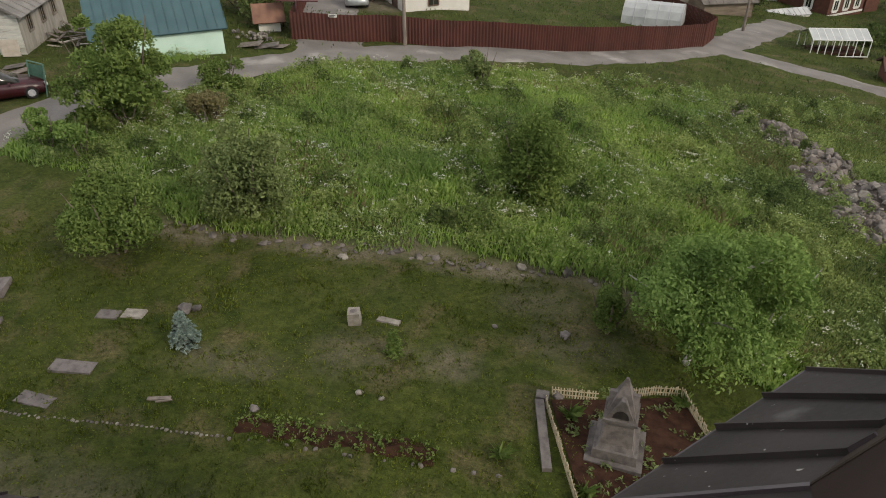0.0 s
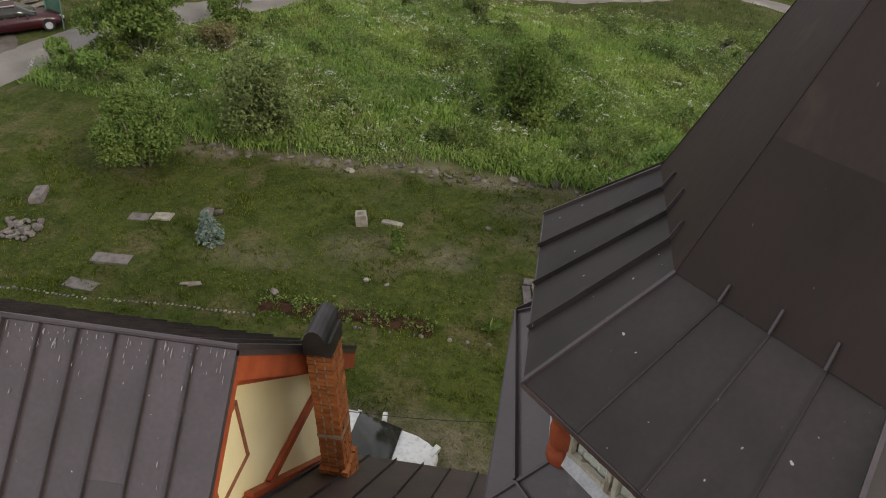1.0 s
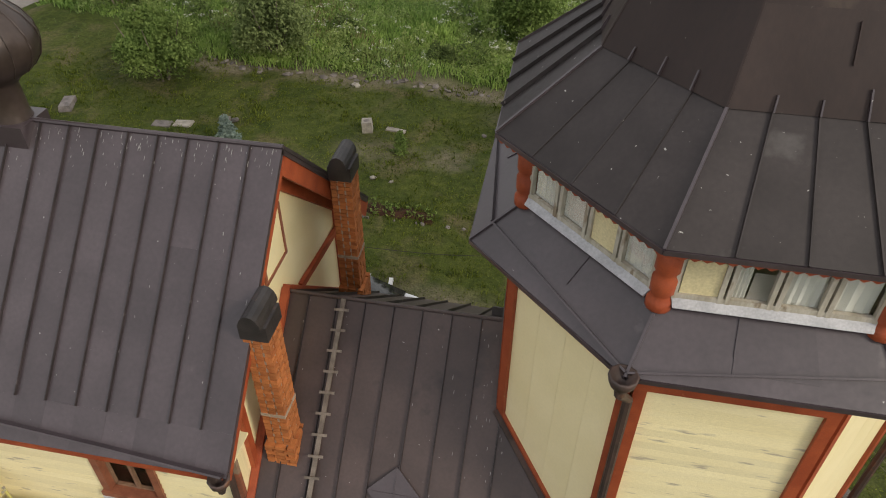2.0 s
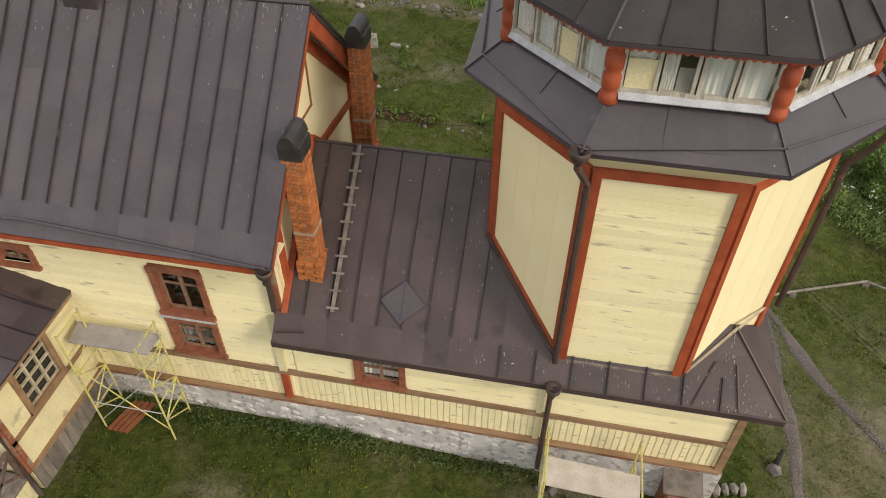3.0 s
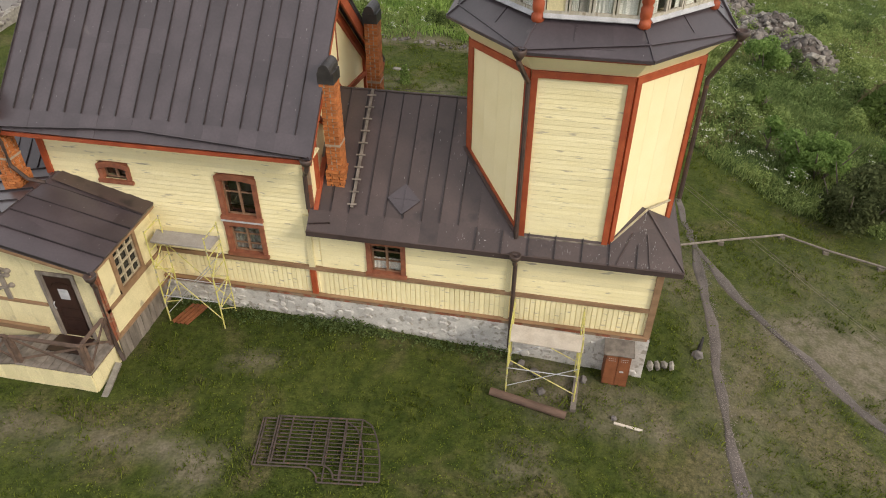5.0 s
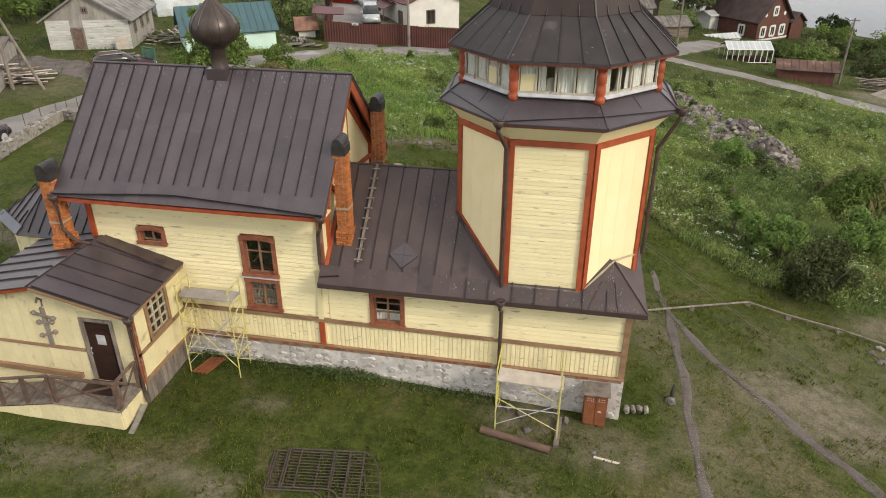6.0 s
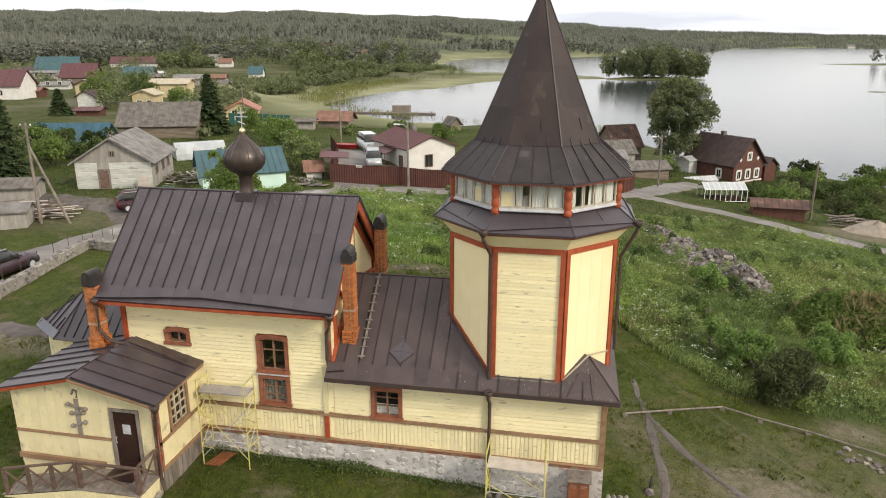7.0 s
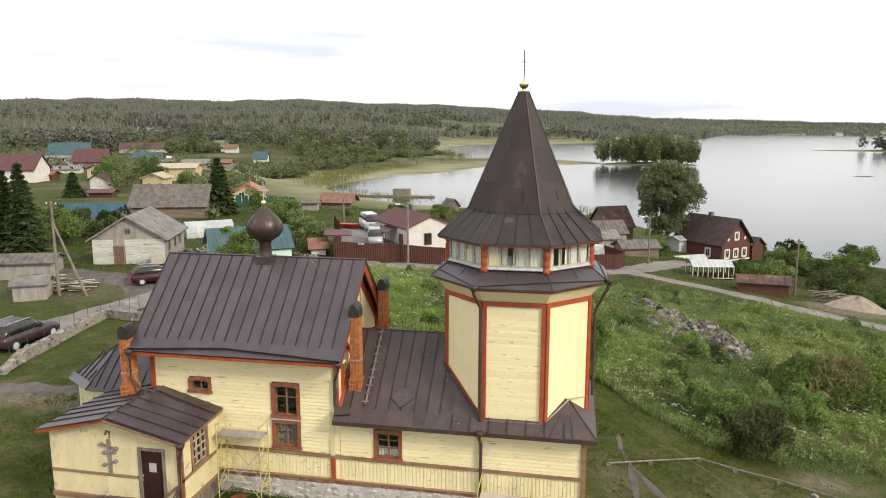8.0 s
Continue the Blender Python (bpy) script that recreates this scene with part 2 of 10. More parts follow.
LEAF_GREY = leaf_material("leaf_grey_green", (0.10, 0.135, 0.05), (0.31, 0.37, 0.16))
NEEDLE = leaf_material("spruce_needle", (0.035, 0.054, 0.026), (0.10, 0.13, 0.064), 0.1)
NEEDLE_BLUE = leaf_material("blue_spruce_needle", (0.12, 0.165, 0.15), (0.30, 0.36, 0.33), 0.1)
MEADOW = leaf_material("meadow_leaf", (0.125, 0.225, 0.052), (0.45, 0.58, 0.18))
WEED = leaf_material("meadow_weed", (0.105, 0.16, 0.052), (0.38, 0.455, 0.172))
SLOPE = leaf_material("slope_weed", (0.10, 0.155, 0.05), (0.33, 0.385, 0.15))
MEADOW_DRY = leaf_material("meadow_straw", (0.15, 0.13, 0.065), (0.32, 0.28, 0.15))
LAWN = leaf_material("lawn_blade", (0.027, 0.050, 0.008), (0.205, 0.238, 0.046))
UMBEL = leaf_material("white_umbel", (0.5, 0.52, 0.44), (0.78, 0.78, 0.70), 0.3)
REED = leaf_material("reed", (0.15, 0.17, 0.06), (0.28, 0.28, 0.12))
# far trees: distance haze is put into this paler, greyer leaf colour
FOREST_HAZED = leaf_material("far_forest_hazed", (0.098, 0.104, 0.088), (0.165, 0.168, 0.14), 0.1)
SASH_BROWN = material("brown_sash", (0.20, 0.11, 0.065), (0.30, 0.175, 0.105), 7, 0.75, bump=0.2, vary=0.15)

SAND = material("tan_gravel", (0.24, 0.20, 0.155), (0.34, 0.29, 0.23), 1.5, 0.95, bump=0.4, fine=16)
PEBBLE = leaf_material("gravel_pebble", (0.10, 0.085, 0.082), (0.30, 0.26, 0.255), 0.0)


# ---- mesh helpers ----
class Mesh:
    """Vertices and faces gathered in world coordinates."""

    def __init__(self):
        self.v, self.f, self.smooth = [], [], False

    def add(self, verts, faces):
        k = len(self.v)
        self.v += [tuple(p) for p in verts]
        self.f += [tuple(i + k for i in f) for f in faces]
        return self

    def hexa(self, p):
        """Eight corners: the lower four round, then the upper four."""
        return self.add(p, [(3, 2, 1, 0), (4, 5, 6, 7), (0, 1, 5, 4), (1, 2, 6, 5), (2, 3, 7, 6), (3, 0, 4, 7)])

    def box(self, x0, y0, z0, x1, y1, z1):
        return self.hexa([(x0, y0, z0), (x1, y0, z0), (x1, y1, z0), (x0, y1, z0), (x0, y0, z1), (x1, y0, z1), (x1, y1, z1), (x0, y1, z1)])

    def beam(self, a, b, w, h, up=(0, 0, 1)):
        """A squared bar from a to b, w across and h along up."""
        a, b, up = Vector(a), Vector(b), Vector(up)
        d = (b - a).normalized()
        s = d.cross(up)
        s = s.normalized() if s.length > 1e-6 else Vector((1, 0, 0))
        u = s.cross(d).normalized()
        s, u = s * w / 2, u * h / 2
        return self.hexa([a - s - u, a + s - u, b + s - u, b - s - u, a - s + u, a + s + u, b + s + u, b - s + u])

    def slab(self, a, b, c, d, t):
        """A plate whose top is a b c d (seen anticlockwise from outside), t thick."""
        a, b, c, d = (Vector(p) for p in (a, b, c, d))
        n = (b - a).cross(d - a)
        if n.length < 1e-9:
            n = (c - b).cross(d - b)
        n = n.normalized() * t
        return self.hexa([a - n, b - n, c - n, d - n, a, b, c, d])

    def prism(self, poly, off):
        """A flat polygon pushed along off."""
        k, o = len(poly), Vector(off)
        pts = [Vector(p) for p in poly]
        faces = [tuple(range(k))[::-1], tuple(range(k, 2 * k))] + [(i, (i + 1) % k, k + (i + 1) % k, k + i) for i in range(k)]
        return self.add(pts + [p + o for p in pts], faces)

    def tube(self, pts, r, n=8):
        """A round pipe along points; r one radius or one for each point."""
        pts = [Vector(p) for p in pts]
        rs = r if isinstance(r, (list, tuple)) else [r] * len(pts)
        verts, faces = [], []
        for i, p in enumerate(pts):
            d = (pts[min(i + 1, len(pts) - 1)] - pts[max(i - 1, 0)]).normalized()
            s = d.cross(Vector((0, 0, 1)))
            s = s.normalized() if s.length > 1e-3 else Vector((1, 0, 0))
            u = s.cross(d)
            for j in range(n):
                q = 2 * math.pi * j / n
                verts.append(p + (s * math.cos(q) + u * math.sin(q)) * rs[i])
        for i in range(len(pts) - 1):
            for j in range(n):
                faces.append((i * n + j, i * n + (j + 1) % n, (i + 1) * n + (j + 1) % n, (i + 1) * n + j))
        faces += [tuple(range(n)), tuple(range(len(verts) - n, len(verts)))[::-1]]
        return self.add(verts, faces)

    def lathe(self, c, profile, n=16):
        """Rings of (radius, height) round the upright through c."""
        verts = [(c[0] + r * math.cos(2 * math.pi * j / n), c[1] + r * math.sin(2 * math.pi * j / n), c[2] + z) for r, z in profile for j in range(n)]
        faces = [(i * n + j, i * n + (j + 1) % n, (i + 1) * n + (j + 1) % n, (i + 1) * n + j) for i in range(len(profile) - 1) for j in range(n)]
        faces += [tuple(range(n))[::-1], tuple(range(len(verts) - n, len(verts)))]
        self.smooth = True
        return self.add(verts, faces)

    def weld(self):
        """Joins corners that coincide and drops faces that lie inside."""
        key, remap, verts = {}, [], []
        for p in self.v:
            q = tuple(round(c, 4) for c in p)
            if q not in key:
                key[q] = len(verts)
                verts.append(p)
            remap.append(key[q])
        faces = [tuple(remap[i] for i in f) for f in self.f]
        count = {}
        for f in faces:
            count[frozenset(f)] = count.get(frozenset(f), 0) + 1
        self.v, self.f = verts, [f for f in faces if count[frozenset(f)] == 1]

    def data(self, name, org=(0, 0, 0)):
        me = bpy.data.meshes.new(name)
        me.from_pydata([(p[0] - org[0], p[1] - org[1], p[2] - org[2]) for p in self.v], [], self.f)
        me.update()
        if self.smooth:
            me.shade_smooth()
        return me


ORG = {}


def thing(name, at, label, category, group="", kind=""):
    ob = new(name)
    ob.location = at
    ob.empty_display_size = 0.2
    ORG[ob.name] = Vector(at)
    return tagged(ob, label, category, group, kind)


def part(name, mb, mat, parent, label=""):
    """One mesh under a thing or a part, from world coordinates."""
    org = ORG[parent.name]
    me = mb.data(name, org)
    me.materials.append(mat)
    ob = new(name, me)
    ob.parent = parent
    ORG[ob.name] = org
    return tagged(ob, label)


def solid(name, mb, mat, label, category, group="", kind="", at=(0, 0, 0)):
    """A thing that is one mesh."""
    me = mb.data(name, at)
    me.materials.append(mat)
    ob = new(name, me)
    ob.location = at
    ORG[ob.name] = Vector(at)
    return tagged(ob, label, category, group, kind)


def piece(name, me, parent, m):
    """One piece on shared mesh data, at the world pose m."""
    ob = new(name, me)
    ob.parent = parent
    ob.matrix_basis = Matrix.Translation(-ORG[parent.name]) @ m
    return ob


def place(o, ux, uy, uz):
    """A pose whose axes are the given vectors (with their lengths) and whose origin is o."""
    m = Matrix.Identity(4)
    for k, u in enumerate((ux, uy, uz)):
        m[0][k], m[1][k], m[2][k] = u
    m[0][3], m[1][3], m[2][3] = o
    return m


def sp(v, k):
    return k * np.logaddexp(0, np.asarray(v, float) / k)


def step(a, b, v):
    t = np.clip((np.asarray(v, float) - a) / (np.asarray(b, float) - a), 0, 1)
    return t * t * (3 - 2 * t)


LAKE_Z = -8.0
SHORE = [(-77, 207), (-66, 193), (-56, 181), (-40, 166), (-23, 159), (-8, 157), (4, 156), (14, 147), (20, 130), (26, 116), (37, 108), (46, 98), (53, 91), (75, 60), (120, 20), (400, -60), (2400, 300), (2400, 1500),
         (667, 1680), (516, 1810), (327, 1570), (170, 1000), (126, 945), (-28, 820), (-105, 775), (-110, 640), (-95, 520), (-58, 452), (-25, 447), (18, 408), (22, 384), (-26, 368), (-42, 338), (-56, 290), (-71, 270), (-78, 229)]


def shore_far(x, y):
    """Distance to the lake's shore, negative in the water."""
    x, y = np.asarray(x, float), np.asarray(y, float)
    best, inside = np.full(x.shape, 1e9), np.zeros(x.shape, bool)
    for (ax, ay), (bx, by) in zip(SHORE, SHORE[1:] + SHORE[:1]):
        t = np.clip(((x - ax) * (bx - ax) + (y - ay) * (by - ay)) / ((bx - ax) ** 2 + (by - ay) ** 2), 0, 1)
        best = np.minimum(best, np.hypot(x - ax - t * (bx - ax), y - ay - t * (by - ay)))
        cross = ((ay > y) != (by > y)) & (x < (bx - ax) * (y - ay) / (by - ay + 1e-12) + ax)
        inside ^= cross
    return np.where(inside, -best, best)


def ground_z(x, y):
    x, y = np.asarray(x, float), np.asarray(y, float)
    yy = np.minimum(y, 80)
    z = -0.2 - 0.072 * sp(np.minimum(x, 60) + 2, 1.5) - 0.03 * sp(np.minimum(x, 60) - 7, 2) - 0.045 * sp(yy - 15, 3) * np.clip((x + 25) / 25, 0, 1)
    z = z + 0.012 * sp(np.minimum(-x - 10, 60), 3) - 0.012 * np.clip(y - 60, 0, 300) * np.clip((20 - x) / 40, 0, 1)
    z = z + 0.06 * np.sin(0.9 * x + 0.5 * y) * np.sin(0.6 * y - 0.3 * x) * step(8, 16, np.hypot(x, y - 2))
    z = z + 0.35 * step(21.0, 23.0, y) * (1 - step(40, 46, y)) * (1 - step(4, 16, x)) * step(-17, -13, x)
    # the road and the yards lie below the churchyard's retaining wall
    lip = np.interp(y, [9, 14.4, 20.3, 21.5, 26, 40], [-24.2, -25.1, -26.0, -25.4, -23.4, -20])
    z = z - 0.78 * step(0.0, 0.9, lip - x) * (1 - step(25, 37, y)) * (1 - step(50, 70, -x))
    s = shore_far(x, y)
    bank = 38 + 44 * step(5, 30, -x) * (1 - step(185, 230, y)) * step(-110, -80, x) + 120 * step(10, 40, -x) * step(205, 250, y) * (1 - step(470, 560, y))
    z = z * step(0, bank, s) + (LAKE_Z + 0.15) * (1 - step(0, bank, s))
    z = np.where(s < 0, LAKE_Z + 0.15 - 0.12 * np.minimum(-s, 25), z)
    r, az = np.hypot(x, y + 23), np.degrees(np.arctan2(x, y + 23))
    top = np.interp(az, [-80, -48, -38, -28, -20, -10, 0, 8, 16, 25, 40], [62, 66, 73, 74, 76, 63, 48, 35, 28, 20, 16])
    top = top * (1 + 0.03 * np.sin(az * 0.55 + 1) + 0.02 * np.sin(az * 1.7))
    z = z + np.where(s > 0, top * step(520, 2100, r) * step(0, 260, s), 0)
    return z


def gz(x, y):
    return float(ground_z(x, y))


# ---- the church ----
AXIS = 2.3
church = thing("church", (-2.0, AXIS, -0.4), "old wooden church painted cream with rust-red trim and dark metal roofs", "church")

# board shapes: a lapped board one metre long, thicker at its foot, and a flat upright board
lap = Mesh().add([(0, 0, 0), (1, 0, 0), (1, -0.034, 0), (0, -0.034, 0), (0, 0, 0.155), (1, 0, 0.155), (1, -0.010, 0.155), (0, -0.010, 0.155), (0, -0.034, 0.012), (1, -0.034, 0.012)],
                 [(0, 1, 2, 3), (3, 2, 9, 8), (8, 9, 6, 7), (7, 6, 5, 4), (0, 3, 8, 7, 4), (1, 5, 6, 9, 2)]).data("lap_board")
lap.materials.append(CREAM)
flatb = Mesh().add([(0.004, 0, 0), (0.126, 0, 0), (0.118, -0.022, 0), (0.012, -0.022, 0), (0.004, 0, 1), (0.126, 0, 1), (0.118, -0.022, 1), (0.012, -0.022, 1)],
                   [(0, 1, 2, 3), (4, 7, 6, 5), (0, 3, 7, 4), (3, 2, 6, 7), (2, 1, 5, 6)]).data("upright_board")
flatb.materials.append(CREAM)
rng = random.Random(4)


def lapped(parent, o, u, length, z0, z1, holes=(), pitch=0.135, depth=1.0):
    """Lapped boards on an upright wall from o along the unit vector u; holes are (s0, s1, z0, z1)."""
    u = Vector(u)
    out = u.cross(Vector((0, 0, 1)))
    z = z0
    while z < z1 - 0.02:
        h = min(pitch + 0.02, z1 - z)
        cuts = sorted((a, b) for a, b, lo, hi in holes if lo < z + pitch * 0.6 and hi > z + pitch * 0.4)
        s, runs = 0.0, []
        for a, b in cuts:
            if a > s:
                runs.append((s, a))
            s = max(s, b)
        if s < length:
            runs.append((s, length))
        for a, b in runs:
            if b - a > 0.03:
                jog = rng.uniform(-0.002, 0.002)
                piece("board", lap, parent, place(Vector(o) + u * a + Vector((0, 0, z)) + out * (0.001 + abs(jog)), u * (b - a), -out * depth, Vector((0, 0, h / 0.155))))
        z += pitch


def upright(parent, o, u, length, z0, z1):
    u = Vector(u)
    out = u.cross(Vector((0, 0, 1)))
    k = int(length / 0.13)
    w = length / k
    for i in range(k):
        piece("board", flatb, parent, place(Vector(o) + u * (w * i) + Vector((0, 0, z0)) + out * rng.uniform(0.001, 0.004), u * (w / 0.13), -out, Vector((0, 0, z1 - z0))))


def walled(poly_xy, z0, z1, t=0.2):
    """Walls of a closed plan, given anticlockwise, t thick."""
    mb = Mesh()
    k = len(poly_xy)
    cx, cy = sum(p[0] for p in poly_xy) / k, sum(p[1] for p in poly_xy) / k
    inner = []
    for x, y in poly_xy:
        d = Vector((cx - x, cy - y)).normalized() * t * 1.3
        inner.append((x + d.x, y + d.y))
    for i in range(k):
        j = (i + 1) % k
        a, b, c, d = poly_xy[i], poly_xy[j], inner[j], inner[i]
        mb.hexa([(*a, z0), (*b, z0), (*c, z0), (*d, z0), (*a, z1), (*b, z1), (*c, z1), (*d, z1)])
    return mb


# hall: walls with gables
HX0, HX1, HY0, HY1, HEAVE, HRIDGE = -9.05, -1.85, 0.0, 5.1, 5.6, 8.25
hall = Mesh()
W1 = (-4.36, -3.32, 1.66, 4.16)   # tall pair of windows, x0 x1 z0 z1
W0 = (-7.56, -6.70, 3.66, 4.16)   # small arched window under the eave


def wall_with_holes(mb, x0, x1, y, z0, z1, holes, t=0.2):
    xs = sorted({x0, x1, *(h[0] for h in holes), *(h[1] for h in holes)})
    zs = sorted({z0, z1, *(h[2] for h in holes), *(h[3] for h in holes)})
    for a, b in zip(xs, xs[1:]):
        for lo, hi in zip(zs, zs[1:]):
            if not any(h[0] <= a and h[1] >= b and h[2] <= lo and h[3] >= hi for h in holes):
                mb.box(a, y, lo, b, y + t, hi)
    mb.weld()


wall_with_holes(hall, HX0, HX1, HY0, 0.45, HEAVE + 0.1, [W1, W0])
hall_wall = part("hall_wall", hall, CREAM_SMOOTH, church, "cream plank wall of the tall hall")
part("hall_wall", Mesh().box(HX0, HY1 - 0.2, 0.45, HX1, HY1, HEAVE - 0.05), CREAM_SMOOTH, church)
for gx in (HX0, HX1 - 0.2):
    part("gable_wall", Mesh().prism([(gx, HY0 + 0.2, 0.45), (gx, HY1 - 0.2, 0.45), (gx, HY1 - 0.1, HEAVE), (gx, AXIS, HRIDGE - 0.14), (gx, HY0 + 0.05, HEAVE + 0.35)], (0.2, 0, 0)), CREAM_SMOOTH, church, "cream gable wall with red framing")

# lower nave between hall and tower, and under the tower
NX0, NX1, NEAVE, NRIDGE = -1.85, 6.72, 3.0, 5.6
WN = (-0.58, 0.41, 1.52, 2.64)
nave = Mesh()
wall_with_holes(nave, NX0, NX1, 0.0, 0.3, NEAVE + 0.2, [WN])
nave_wall = part("nave_wall", nave, CREAM_SMOOTH, church, "cream plank wall of the low nave")
part("nave_wall", Mesh().box(NX0, 4.4, 0.3, NX1, 4.6, NEAVE + 0.2), CREAM_SMOOTH, church)
part("nave_wall", Mesh().box(NX1 - 0.2, 0.2, 0.3, NX1, 4.4, NEAVE + 0.2), CREAM_SMOOTH, church)

# rubble plinth
stone_plinth = None
for x0, x1, y0, y1 in ((HX0 - 0.05, NX1 + 0.05, -0.10, 0.25), (NX0, NX1 + 0.05, 4.35, 4.7), (HX0 - 0.05, NX0, 4.8, 5.15), (NX1 - 0.3, NX1 + 0.06, 0.25, 4.35), (HX0 - 0.06, HX0 + 0.3, 0.25, 4.35)):
    ob_ = part("plinth", Mesh().box(x0, y0, -1.6, x1, y1, 0.47), PLINTH, church, "whitewashed rubble stone plinth with bare patches")
    stone_plinth = stone_plinth or ob_
for i in range(46):
    x = -6.3 + i * 0.285 + rng.uniform(-0.06, 0.06)
    for k in range(4):
        z = -0.1 - 0.07 * max(x + 2, 0) + k * 0.24 + rng.uniform(-0.05, 0.05)
        if z > 0.42 or rng.random() < 0.5:
            continue
        st = Mesh()
        w, h = rng.uniform(0.1, 0.19), rng.uniform(0.07, 0.13)
        ring = [(x + w * math.cos(q) * rng.uniform(0.8, 1.15), z + h * math.sin(q) * rng.uniform(0.8, 1.15)) for q in [j * math.pi / 3 for j in range(6)]]
        st.add([(p, -0.098, q) for p, q in ring] + [(x + (p - x) * 0.7, -0.118 - rng.uniform(0, 0.02), z + (q - z) * 0.7) for p, q in ring],
               [(6, 7, 8, 9, 10, 11)] + [(j, (j + 1) % 6, 6 + (j + 1) % 6, 6 + j) for j in range(6)])
        if x < NX1:
            part("stone", st, PLINTH, stone_plinth)

# red and brown rails and corner boards
def rail(name, a, b, w, h, mat, label=""):
    return part(name, Mesh().beam(a, b, w, h), mat, church, label)


rail("sill_beam", (HX0 - 0.03, -0.05, 0.62), (NX1 - 0.02, -0.05, 0.50), 0.12, 0.12, RED_WORN, "flaking red sill beam above the plinth")
rail("sill_beam", (HX0 - 0.03, -0.085, 0.692), (NX1 + 0.02, -0.085, 0.572), 0.13, 0.025, BROWN_TRIM)
rail("belt_rail", (HX0, -0.045, 1.58), (NX1 + 0.03, -0.045, 1.43), 0.07, 0.12, BROWN_TRIM, "weathered brown belt rail")
rail("corner_board", (-2.10, -0.05, 1.56), (-2.10, -0.05, 3.2), 0.16, 0.07, CREAM_GREY)
rail("corner_board", (-1.93, -0.05, 3.22), (-1.93, -0.05, 5.5), 0.17, 0.07, RED_WORN)
rail("corner_board", (-2.10, -0.055, 0.62), (-2.10, -0.055, 1.46), 0.15, 0.08, RED)
rail("corner_board", (NX1 - 0.05, -0.05, 0.5), (NX1 - 0.05, -0.05, 3.05), 0.15, 0.07, BROWN_TRIM)
rail("corner_board", (NX1 + 0.03, 0.06, 0.5), (NX1 + 0.03, 0.06, 3.05), 0.05, 0.15, BROWN_TRIM)
rail("corner_board", (3.07, -0.045, 0.5), (3.07, -0.045, 3.0), 0.12, 0.06, CREAM_GREY)
rail("corner_board", (HX0 + 0.08, -0.05, 2.5), (HX0 + 0.08, -0.05, 5.5), 0.17, 0.07, RED)
rail("fascia", (-9.36, -0.775, 5.165), (-1.54, -0.775, 5.165), 0.05, 0.10, RED, "rust-red eave board below the hall roof")
part("soffit", Mesh().box(-9.36, -0.75, 5.13, -1.54, -0.04, 5.16), CREAM_SMOOTH, church)
rail("frieze", (NX0, -0.06, 3.02), (NX1 + 0.1, -0.06, 3.02), 0.06, 0.1, BROWN_TRIM)


